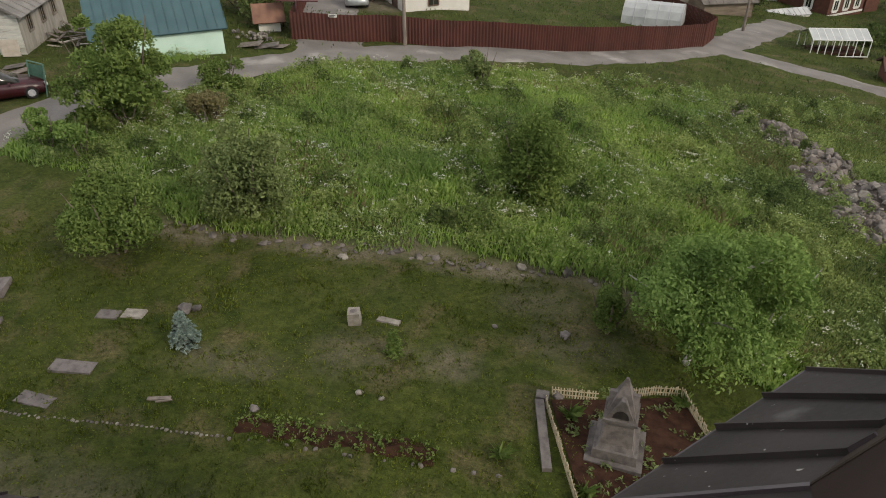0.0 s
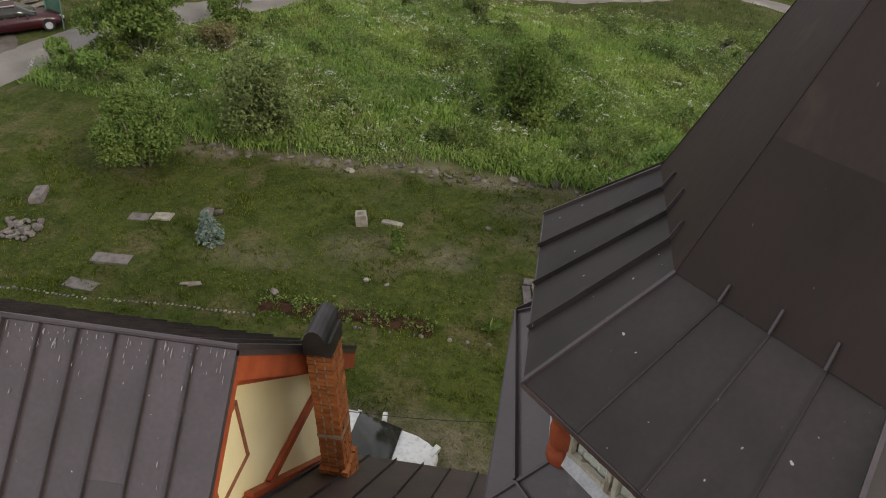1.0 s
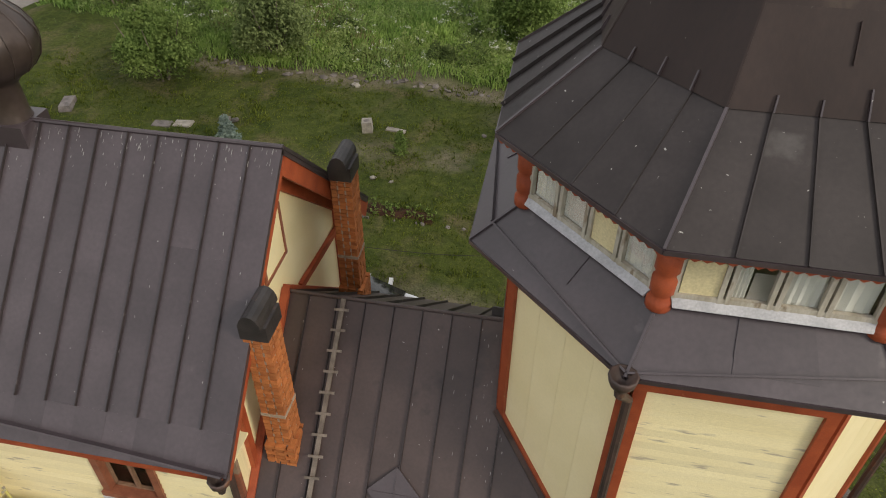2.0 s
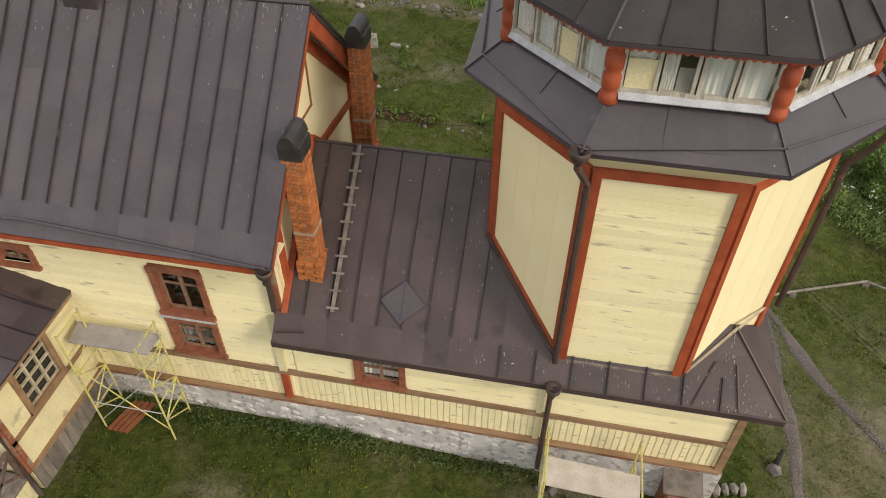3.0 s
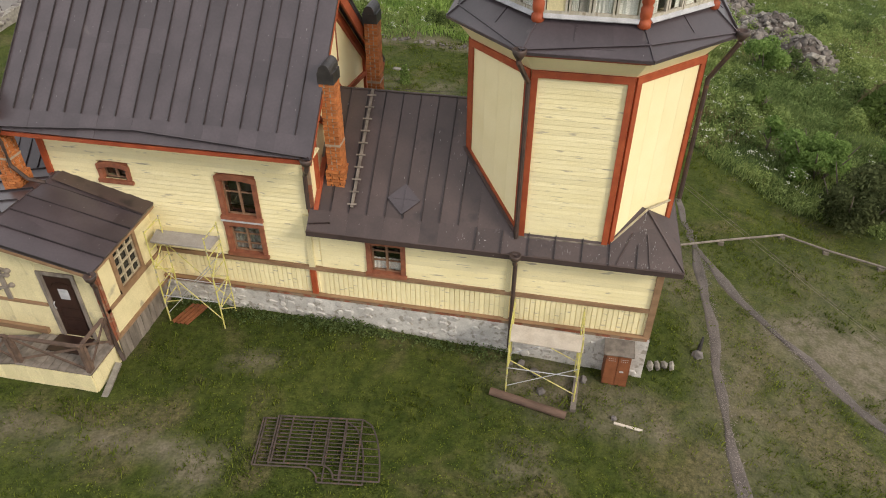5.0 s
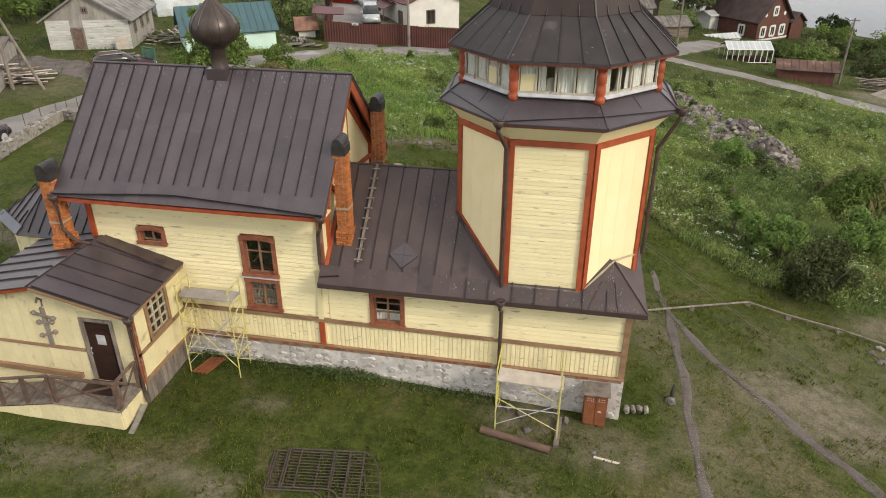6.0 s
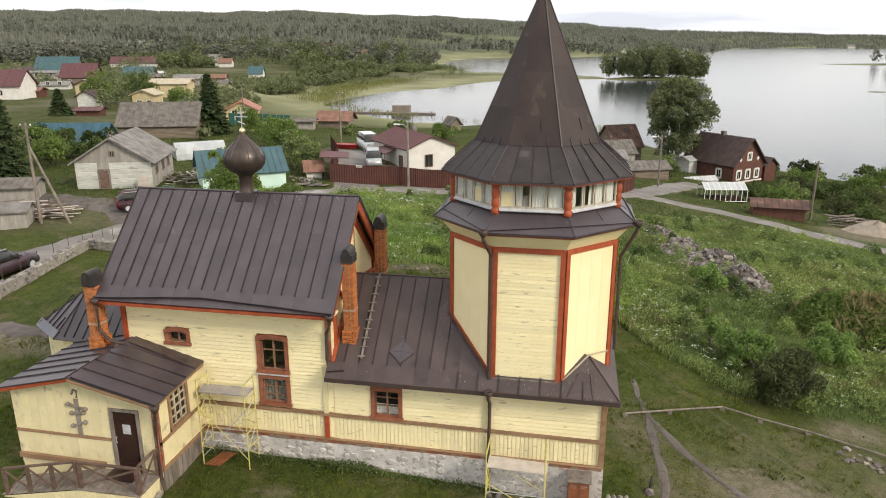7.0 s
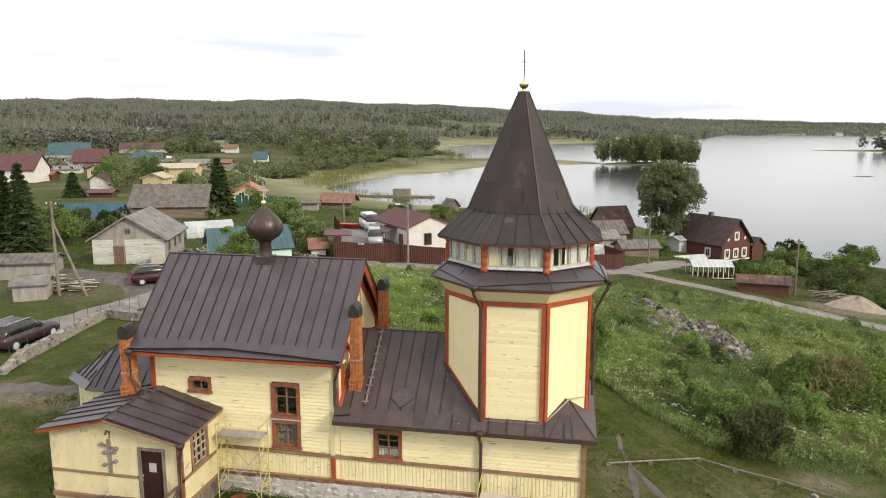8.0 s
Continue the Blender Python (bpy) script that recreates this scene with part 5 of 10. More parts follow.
part("sash", ls, FRAME_WOOD, pwin)
door = part("door", Mesh().box(DOOR[0] + 0.05, PY + 0.03, DOOR[2], DOOR[1] - 0.05, PY + 0.08, DOOR[3] - 0.05), DOOR_BROWN, church, "dark brown panelled steel door")
df = Mesh()
for x in (DOOR[0], DOOR[1]):
    df.box(x - 0.05, PY - 0.04, DOOR[2], x + 0.05, PY + 0.1, DOOR[3] - 0.052)
df.box(DOOR[0] - 0.05, PY - 0.04, DOOR[3] - 0.05, DOOR[1] + 0.05, PY + 0.1, DOOR[3] + 0.05)
part("frame", df, WOOD_GREY, door)
dp = Mesh()
for z0, z1 in ((0.62, 0.95), (1.05, 1.35)):
    for a, b, c, d in ((-7.88, z0, -7.28, z0 + 0.03), (-7.88, z1, -7.28, z1 + 0.03), (-7.88, z0, -7.85, z1), (-7.31, z0, -7.28, z1)):
        dp.box(a, PY + 0.015, b, c, PY + 0.035, d)
for k in range(8):
    q0, q1 = math.pi * k / 8, math.pi * (k + 1) / 8
    dp.beam((-7.58 + 0.28 * math.cos(q0), PY + 0.025, 2.05 + 0.16 * math.sin(q0)), (-7.58 + 0.28 * math.cos(q1), PY + 0.025, 2.05 + 0.16 * math.sin(q1)), 0.02, 0.03, (0, 1, 0))
part("moulding", dp, DOOR_BROWN, door)
part("notice", Mesh().box(-7.70, PY + 0.018, 1.68, -7.44, PY + 0.028, 2.0), PALE_METAL, door, "pale paper notice")
part("handle", Mesh().tube([(-7.93, PY + 0.0, 1.35), (-7.93, PY - 0.03, 1.4), (-7.93, PY - 0.03, 1.52), (-7.93, PY + 0.02, 1.56)], 0.016, 6), PALE_METAL, door, "chrome pull handle")
part("threshold", Mesh().box(DOOR[0] - 0.1, PY - 0.62, 0.455, DOOR[1] - 0.02, PY - 0.05, 0.475), DOOR_BROWN, door, "dark door mat")
# grey ornamental cross on the porch front
oc = Mesh()
cx0 = -9.12
oc.beam((cx0, PY - 0.03, 1.5), (cx0, PY - 0.03, 2.75), 0.14, 0.04, (0, 1, 0))
for z, w, t in ((2.5, 0.28, 0.06), (2.28, 0.2, -0.02), (1.9, 0.22, -0.08)):
    oc.beam((cx0 - w, PY - 0.03, z + t), (cx0 + w, PY - 0.03, z - t), 0.05, 0.12, (0, 1, 0))
    for e in (-1, 1):
        oc.lathe((cx0 + e * w, PY - 0.03, z - e * t - 0.07), [(0.03, 0), (0.08, 0.05), (0.08, 0.1), (0.03, 0.14)], 8)
oc.tube([(cx0 - 0.12, PY - 0.03, 2.9), (cx0 - 0.05, PY - 0.03, 3.05), (cx0 + 0.06, PY - 0.03, 3.02), (cx0 + 0.04, PY - 0.03, 2.8)], 0.035, 6)
oc.smooth = False
part("wall_cross", oc, WOOD_GREY, porch_wall, "grey tin ornamental cross fixed to the wall")

prf = Mesh()
PYF = PY - 0.36
lE, rE = (-11.62, 3.05), (-6.28, 2.96)
prf.slab((rE[0], PYF, rE[1]), (rE[0], 0.02, rE[1] + 0.06), (PR + 0.3, 0.02, PRZ + 0.08), (PR, PYF, PRZ), 0.06)
prf.slab((PR, PYF, PRZ), (PR + 0.3, 0.3, PRZ + 0.08), (lE[0] + 0.6, 0.3, lE[1] + 0.1), (lE[0], PYF, lE[1]), 0.06)
porch_roof = part("porch_roof", prf, ROOF, church, "low dark standing-seam porch roof")
slope(porch_roof, SHEET, (rE[0], PYF, rE[1]), (0, -PYF, 0.06), (PR - rE[0] + 0.15, 0, PRZ - rE[1]), 5, False)
slope(porch_roof, SHEET, (lE[0] + 0.3, 0.3, lE[1] + 0.05), (-0.3, PYF - 0.3, -0.05), (PR - lE[0], 0, PRZ - lE[1] + 0.02), 6, False)
part("verge_board", Mesh().beam((rE[0], PYF + 0.02, rE[1] - 0.1), (PR, PYF + 0.02, PRZ - 0.1), 0.05, 0.1), BROWN_TRIM, porch_roof)
part("verge_board", Mesh().beam((lE[0], PYF + 0.02, lE[1] - 0.1), (PR, PYF + 0.02, PRZ - 0.1), 0.05, 0.1), RED, porch_roof)
part("eave_board", Mesh().beam((rE[0] - 0.05, PYF, rE[1] - 0.09), (rE[0] - 0.05, 0, rE[1] - 0.04), 0.04, 0.1), BROWN_TRIM, porch_roof)
part("valley_sheet", Mesh().slab((rE[0] + 0.01, -0.55, rE[1] + 0.075), (rE[0] + 0.01, 0.01, rE[1] + 0.08), (PR + 0.4, 0.01, PRZ + 0.1), (PR + 0.4, -0.45, PRZ + 0.1), 0.01), ROOF_WARM, porch_roof)
downpipe([(rE[0] + 0.03, PYF - 0.05, 2.86), (rE[0] + 0.02, PYF - 0.05, 2.7), (PX1 + 0.02, PY - 0.1, 2.35), (PX1 + 0.02, PY - 0.12, 0.3), (PX1 + 0.15, PY - 0.2, 0.0)])
part("gutter_end", Mesh().beam((-6.42, -2.95, 0.05), (-6.35, -3.85, -0.22), 0.16, 0.05), STONE_PALE, church, "open concrete drain board at the porch corner")

# sanctuary beyond the hall: a lower half-octagon with a faceted roof
AE = [(-9.05, 0.62), (-12.45, 0.72), (-13.95, 1.75), (-13.95, 2.95), (-12.45, 3.95), (-9.05, 4.05)]
AZ, ART = 3.0, Vector((-11.9, AXIS, 4.45))
apse = [(x + (0.3 if x < -13 else 0.12 if x < -12 else 0), y + (0.35 if y < 1 else 0.15 if y < 2 else -0.15 if y < 3.5 else -0.35)) for x, y in AE]
part("sanctuary_wall", Mesh().prism([(x, y, -0.5) for x, y in apse], (0, 0, AZ + 0.45)), CREAM_GREY, church, "cream wall of the sanctuary")
ART1 = Vector((-9.05, AXIS, 4.75))
san_roof = None
for k, ((ax_, ay_), (bx_, by_)) in enumerate(zip(AE, AE[1:])):
    ea, eb = Vector((ax_, ay_, AZ)), Vector((bx_, by_, AZ))
    top = [ART1, ART] if k == 0 else [ART, ART1] if k == 4 else [ART, ART]
    n_ = (ART - ea).cross(eb - ea).normalized()
    n_ = n_ if n_.z > 0 else -n_
    facet = Mesh().slab(ea, top[0], top[1], eb, 0.05) if k in (0, 4) else Mesh().prism([ea, ART, eb], n_ * -0.05)
    fo = part("sanctuary_roof" if k == 0 else "facet", facet, ROOF, san_roof or church, "faceted dark metal roof over the sanctuary" if k == 0 else "")
    san_roof = san_roof or fo
    along = eb - ea
    m_ = max(3, round(along.length / 0.4))
    up_ = (ART - ea) - along * ((ART - ea).dot(along) / along.length_squared)
    for j in range(1, m_):
        p_ = ea + along * (j / m_)
        if k in (0, 4):
            q_ = p_ + up_ * 0.92
        else:
            r0_ = abs(2 * j / m_ - 1)
            q_ = p_ + up_ * (1 - r0_) * 0.95
        part("seam", Mesh().beam(p_ + up_ * 0.06 + n_ * 0.015, q_ + n_ * 0.015, 0.024, 0.04, n_), SEAM_SHADED, san_roof)
    if 0 < k < 4:
        part("hip_seam", Mesh().beam(ea + n_ * 0.015, ART + n_ * 0.015, 0.03, 0.04), ROOF, san_roof)
        part("eave_gutter", Mesh().slab(ea + n_ * 0.02, eb + n_ * 0.02, eb + up_.normalized() * 0.34 + n_ * 0.03, ea + up_.normalized() * 0.34 + n_ * 0.03, 0.02), ROOF_PALE, san_roof, "bluish eave strip")

# deck, ramp and railings
deck = part("deck", Mesh().box(-8.6, -3.72, 0.28, -6.58, PY - 0.06, 0.40), WOOD_BROWN, church, "worn brown plank deck with ramp")
for k in range(9):
    part("plank", Mesh().box(-8.62 + k * 0.227, -3.76, 0.40, -8.62 + k * 0.227 + 0.215, PY - 0.06, 0.435), WOOD_GREY, deck)
RA, RB = (-8.62, 0.42), (-11.3, -0.12)
for k in range(12):
    x0, x1 = RA[0] + (RB[0] - RA[0]) * k / 12, RA[0] + (RB[0] - RA[0]) * (k + 0.93) / 12
    z0, z1 = RA[1] + (RB[1] - RA[1]) * k / 12, RA[1] + (RB[1] - RA[1]) * (k + 0.93) / 12
    part("plank", Mesh().hexa([(x1, -3.72, z1 - 0.03), (x0, -3.72, z0 - 0.03), (x0, PY - 0.1, z0 - 0.03), (x1, PY - 0.1, z1 - 0.03), (x1, -3.72, z1), (x0, -3.72, z0), (x0, PY - 0.1, z0), (x1, PY - 0.1, z1)]), WOOD_GREY, deck)
for k in range(13):
    x0 = -11.2 + k * 0.355
    z1 = 0.36 if x0 > -8.7 else 0.36 + (x0 + 8.62) * 0.2
    part("skirt_board", Mesh().hexa([(x0, -3.76, -0.5), (x0 + 0.35, -3.76, -0.5), (x0 + 0.35, -3.72, -0.5), (x0, -3.72, -0.5), (x0, -3.76, z1), (x0 + 0.35, -3.76, min(0.38, z1 + (0 if x0 > -8.7 else 0.07))), (x0 + 0.35, -3.72, min(0.38, z1 + (0 if x0 > -8.7 else 0.07))), (x0, -3.72, z1)]), CREAM_GREY, deck)
for k in range(4):
    part("skirt_board", Mesh().box(-6.6, -3.72 + k * 0.27, -0.5, -6.56, -3.72 + k * 0.27 + 0.265, 0.38), CREAM_GREY, deck)


def railing(a, b, n, h=0.88):
    a, b = Vector(a), Vector(b)
    up = Vector((0, 0, h))
    for i in range(n):
        p, q = a.lerp(b, i / n), a.lerp(b, (i + 1) / n)
        for m in ((p, p + up),) + (((q, q + up),) if i == n - 1 else ()):
            part("post", Mesh().beam(*m, 0.09, 0.09, (0, 1, 0)), WOOD_BROWN, deck)
        part("brace", Mesh().beam(p + up * 0.1, q + up * 0.92, 0.03, 0.06), WOOD_BROWN, deck)
        part("brace", Mesh().beam(p + up * 0.92 + Vector((0, 0.03, 0)), q + up * 0.1 + Vector((0, 0.03, 0)), 0.03, 0.06), WOOD_BROWN, deck)
    part("handrail", Mesh().beam(a + up, b + up, 0.09, 0.05), WOOD_BROWN, deck)


railing((-6.64, -3.68, 0.42), (-8.5, -3.68, 0.42), 1)
railing((-8.62, -3.68, 0.42), (-11.1, -3.68, -0.1), 3)
railing((-6.64, -3.58, 0.42), (-6.64, PY - 0.1, 0.42), 1)

# ---- ground: one sheet to the horizon, with the lake's bed in it ----
def grid_line(edges):
    out = []
    for a, b, s in edges:
        out += list(np.arange(a, b, s))
    return np.array(out + [edges[-1][1]])


gx = grid_line([(-3200, -800, 120), (-800, -260, 30), (-260, -90, 8), (-90, -30, 2.5), (-30, 34, 0.6), (34, 90, 2.5), (90, 300, 10), (300, 900, 40), (900, 3200, 120)])
gy = grid_line([(-300, -60, 30), (-60, -14, 4), (-14, 62, 0.6), (62, 130, 2.5), (130, 420, 8), (420, 900, 24), (900, 3400, 70)])
X, Y = np.meshgrid(gx, gy)
Z = ground_z(X, Y)
bumpy = (np.abs(X) < 40) & (Y > -14) & (Y < 62)
Z = Z + np.where(bumpy, 0.02 * np.sin(X * 3.1 + 1.3 * np.sin(Y * 2.2)) * np.sin(Y * 2.7 + X), 0)
nx, ny = len(gx), len(gy)
idx = np.arange(nx * ny).reshape(ny, nx)
quads = np.stack([idx[:-1, :-1], idx[:-1, 1:], idx[1:, 1:], idx[1:, :-1]], -1).reshape(-1, 4)
gme = bpy.data.meshes.new("ground")
gme.from_pydata(np.stack([X.ravel(), Y.ravel(), Z.ravel()], 1).tolist(), [], quads.tolist())
gme.shade_smooth()


def seg_far(x, y, pts):
    best = np.full(np.shape(x), 1e9)
    for (ax, ay), (bx, by) in zip(pts, pts[1:]):
        t = np.clip(((x - ax) * (bx - ax) + (y - ay) * (by - ay)) / ((bx - ax) ** 2 + (by - ay) ** 2), 0, 1)
        best = np.minimum(best, np.hypot(x - ax - t * (bx - ax), y - ay - t * (by - ay)))
    return best


def wobble(x, y, s, seed=0.0):
    """Soft uneven field in about -1 to 1."""
    return (np.sin(x * s + 1.7 * np.sin(y * s * 0.8 + seed) + seed) + np.sin(y * s * 1.3 + 1.4 * np.sin(x * s * 0.7 - seed)) + 0.6 * np.sin((x + y) * s * 2.3 + seed * 2)) / 2.6


def meadow_mask(x, y):
    """1 where the tall weeds grow, 0 on mown grass, roads and yards."""
    x, y = np.asarray(x, float), np.asarray(y, float)
    edge = np.interp(x, [-40, -16, -13, 0, 2, 4, 6, 8, 11, 13, 16, 22, 30, 36], [28, 24, 21.3, 21.6, 21.7, 20.8, 18.5, 16.0, 11.5, 9.8, 9.0, 10.0, 12, 14])
    m = step(-0.4, 0.6, y - edge + 0.4 * wobble(x, y, 1.1))
    m = m * step(2.2, 3.0, seg_far(x, y, ROAD)) * step(-26, -23, x) * (1 - step(44, 47, y - 0.2 * x)) 
    return m


ROAD = [(-42, -4), (-36, 4), (-32.2, 11), (-30.3, 17), (-29.1, 22), (-27.7, 27), (-25.8, 31), (-22.8, 35.2), (-18.2, 40.6), (-11.5, 46.2), (-5, 49.2), (0.5, 51.0), (6, 54.5), (12, 60.5), (16, 67), (22, 78)]
ROAD_R = [(12.5, 60.5), (18.5, 57.5), (24, 54.6), (28, 51.0), (34, 46.8), (44, 42)]
dirt = np.zeros(X.shape)
for cx, cy, rx, ry, k in ((12.4, 2.8, 2.6, 1.3, 1.0), (13.8, 1.4, 2.4, 1.5, 1.0), (9.2, -0.5, 1.2, 4.5, 0.5), (4.2, -1.0, 1.6, 1.0, 0.9), (6.4, -1.5, 1.5, 1.0, 0.7), (4.0, -3.6, 1.0, 0.6, 0.6), (-3.2, -2.0, 0.8, 0.4, 0.7), (-4.6, -4.9, 1.8, 0.5, 0.9),
                          (-3.1, -5.4, 0.6, 0.8, 1.0), (-9, -5.2, 4.0, 0.5, 0.7), (-4.2, 15.6, 1.6, 1.2, 0.5), (-1.6, 15.8, 1.0, 0.9, 0.7), (-8, 14.5, 2.0, 0.7, 0.5), (-12, 9.5, 6, 1.0, 0.45), (-1.5, 8.2, 3.5, 1.0, 0.85), (0.8, 19.4, 1.5, 1.0, 0.5), (-20, 6.5, 8, 1.6, 1.0), (8.2, 5.0, 1.0, 2.5, 0.5), (1.8, 17.5, 1.6, 1.0, 0.5), (15.5, 4.2, 6.5, 4.5, 0.28), (22, 1.5, 7, 4, 0.3), (11, -3, 3, 4, 0.25), (17.2, 8.0, 1.8, 0.9, 1.0), (13.4, 14.6, 1.0, 0.7, 0.7), (11.0, 1.0, 0.9, 2.2, 0.5)):
    q = np.hypot((X - cx) / rx, (Y - cy) / ry) + 0.25 * wobble(X, Y, 3.0, cx)
    dirt = np.maximum(dirt, k * (1 - step(0.45, 1.25, q)))
dirt = np.maximum(dirt, 0.9 * (1 - step(0.35, 0.8, np.abs(Y - 21.3 - 0.25 * np.sin(X * 1.1)))) * step(-15, -13, X) * (1 - step(3.5, 5, X)))
yard = np.maximum.reduce([1 - step(0.8, 1.1, np.hypot((X + 18.5) / 8, (Y - 63) / 7.5)), 0.9 * (1 - step(0.7, 1.15, np.hypot((X - 34.5) / 5, (Y - 54) / 3.5))), 0.5 * (1 - step(0.5, 1.2, np.hypot((X + 36) / 9, (Y - 30) / 5)))])
dirt = np.maximum(dirt, yard)
lane = step(0.42, 0.62, wobble(X, Y, 0.045, 5) * 0.6 + wobble(X, Y, 0.13, 2) * 0.5) * step(88, 100, Y) * (1 - step(380, 460, Y)) * (1 - step(-60, -40, X)) * step(8, 40, shore_far(X, Y))
# bare-earth plots, spread wide so their colour also pales the ground like haze
plots = 0.75 * step(0.0, 0.5, wobble(X, Y, 0.07, 9) * 0.7 + wobble(X, Y, 0.21, 4) * 0.5) * step(75, 95, Y) * (1 - step(420, 520, Y)) * (1 - step(-60, -35, X)) * step(10, 40, shore_far(X, Y))
dirt = np.maximum(dirt, np.maximum(0.85 * lane, plots))
mead = meadow_mask(X, Y)
far_w = step(420, 800, np.hypot(X, Y + 23)) * step(5, 60, shore_far(X, Y))
marsh = (1 - step(10, np.where(Y > 200, 62, 32), np.abs(shore_far(X, Y)))) * step(120, 180, Y)
col = gme.color_attributes.new("zone", "FLOAT_COLOR", "POINT")
col.data.foreach_set("color", np.stack([dirt.ravel(), mead.ravel(), far_w.ravel(), marsh.ravel()], 1).astype(np.float32).ravel())


def ground_material():
    m = bpy.data.materials.new("grassland")
    m.use_nodes = True
    n, l = m.node_tree.nodes, m.node_tree.links
    b = n["Principled BSDF"]
    tc = n.new("ShaderNodeTexCoord")

    def nz(s, d=5.0, dis=0.0):
        t = n.new("ShaderNodeTexNoise")
        t.inputs["Scale"].default_value, t.inputs["Detail"].default_value, t.inputs["Distortion"].default_value = s, d, dis
        l.new(tc.outputs["Object"], t.inputs["Vector"])
        return t.outputs["Fac"]

    def ramp(f, p0, p1, a, z):
        r = n.new("ShaderNodeValToRGB")
        e = r.color_ramp.elements
        e[0].position, e[1].position, e[0].color, e[1].color = p0, p1, (*a, 1), (*z, 1)
        l.new(f, r.inputs["Fac"])
        return r.outputs["Color"]

    def mix(f, a, z, kind="MIX"):
        x = n.new("ShaderNodeMix")
        x.data_type, x.blend_type = "RGBA", kind
        for key, v in (("Factor", f), ("A", a), ("B", z)):
            if isinstance(v, float):
                x.inputs[key].default_value = v
            else:
                l.new(v, x.inputs[key])
        return x.outputs["Result"]

    at = n.new("ShaderNodeAttribute")
    at.attribute_name = "zone"
    sep = n.new("ShaderNodeSeparateColor")
    l.new(at.outputs["Color"], sep.inputs[0])
    lawn = mix(0.5, ramp(nz(0.35), 0.35, 0.68, (0.039, 0.059, 0.009), (0.082, 0.102, 0.019)), ramp(nz(2.2, 6, 0.4), 0.35, 0.65, (0.028, 0.043, 0.008), (0.088, 0.098, 0.024)))
    lawn = mix(ramp(nz(0.55, 7, 0.6), 0.52, 0.68, (0, 0, 0), (0.75, 0.75, 0.75)), lawn, ramp(nz(9), 0.3, 0.7, (0.085, 0.072, 0.036), (0.17, 0.142, 0.075)))
    lawn = mix(0.75, lawn, ramp(nz(26, 8), 0.3, 0.7, (0.45, 0.45, 0.45), (1.15, 1.15, 1.15)), "MULTIPLY")
    lawn = mix(0.7, lawn, ramp(nz(7, 4), 0.34, 0.66, (0.55, 0.6, 0.55), (1.25, 1.2, 1.15)), "MULTIPLY")
    meadow = mix(0.5, ramp(nz(0.22), 0.35, 0.65, (0.04, 0.065, 0.015), (0.095, 0.13, 0.034)), ramp(nz(3.0, 7), 0.3, 0.7, (0.02, 0.035, 0.01), (0.08, 0.105, 0.032)))
    c = mix(sep.outputs["Green"], lawn, meadow)
    soil = mix(0.5, ramp(nz(1.3, 7), 0.3, 0.7, (0.105, 0.086, 0.062), (0.195, 0.165, 0.125)), ramp(nz(14, 6), 0.3, 0.7, (0.07, 0.065, 0.035), (0.24, 0.20, 0.15)))
    dm = n.new("ShaderNodeMath")
    dm.operation = "MULTIPLY"
    l.new(sep.outputs["Red"], dm.inputs[0])
    l.new(ramp(nz(2.6, 6), 0.25, 0.6, (0.35, 0.35, 0.35), (1, 1, 1)), dm.inputs[1])
    c = mix(dm.outputs[0], c, soil)
    c = mix(sep.outputs["Blue"], c, ramp(nz(0.02, 6), 0.4, 0.6, (0.07, 0.08, 0.045), (0.12, 0.13, 0.07)))
    c = mix(at.outputs["Alpha"], c, ramp(nz(0.05, 6), 0.35, 0.65, (0.15, 0.155, 0.08), (0.26, 0.255, 0.145)))
    l.new(c, b.inputs["Base Color"])
    b.inputs["Roughness"].default_value = 0.95
    b.inputs["Specular IOR Level"].default_value = 0.15
    bp = n.new("ShaderNodeBump")
    bp.inputs["Strength"].default_value, bp.inputs["Distance"].default_value = 0.7, 0.06
    l.new(nz(16, 8), bp.inputs["Height"])
    l.new(bp.outputs["Normal"], b.inputs["Normal"])
    return m


gme.materials.append(ground_material())
tagged(new("ground", gme), "mown grass, meadow and shore sloping down to a lake", "ground", kind="structure")

wm = bpy.data.materials.new("lake_water")
wm.use_nodes = True
wb = wm.node_tree.nodes["Principled BSDF"]
wb.inputs["Base Color"].default_value = (0.02, 0.026, 0.03, 1)
wb.inputs["Roughness"].default_value = 0.13
wb.inputs["IOR"].default_value = 1.33
wtc, wmp, wnz, wbp = (wm.node_tree.nodes.new(k) for k in ("ShaderNodeTexCoord", "ShaderNodeMapping", "ShaderNodeTexNoise", "ShaderNodeBump"))
wmp.inputs["Scale"].default_value = (0.5, 0.12, 1)
wnz.inputs["Scale"].default_value, wnz.inputs["Detail"].default_value = 1.0, 3.0
wbp.inputs["Strength"].default_value, wbp.inputs["Distance"].default_value = 0.3, 0.1
for a, b in ((wtc.outputs["Object"], wmp.inputs["Vector"]), (wmp.outputs["Vector"], wnz.inputs["Vector"]), (wnz.outputs["Fac"], wbp.inputs["Height"]), (wbp.outputs["Normal"], wb.inputs["Normal"])):
    wm.node_tree.links.new(a, b)
wme = Mesh().add([(-140, 80, LAKE_Z), (3000, -300, LAKE_Z), (3000, 2300, LAKE_Z), (-140, 2300, LAKE_Z)], [(0, 1, 2, 3)]).data("water")
wme.materials.append(wm)
tagged(new("water", wme), "calm grey lake reflecting the bright sky", "lake", kind="structure")


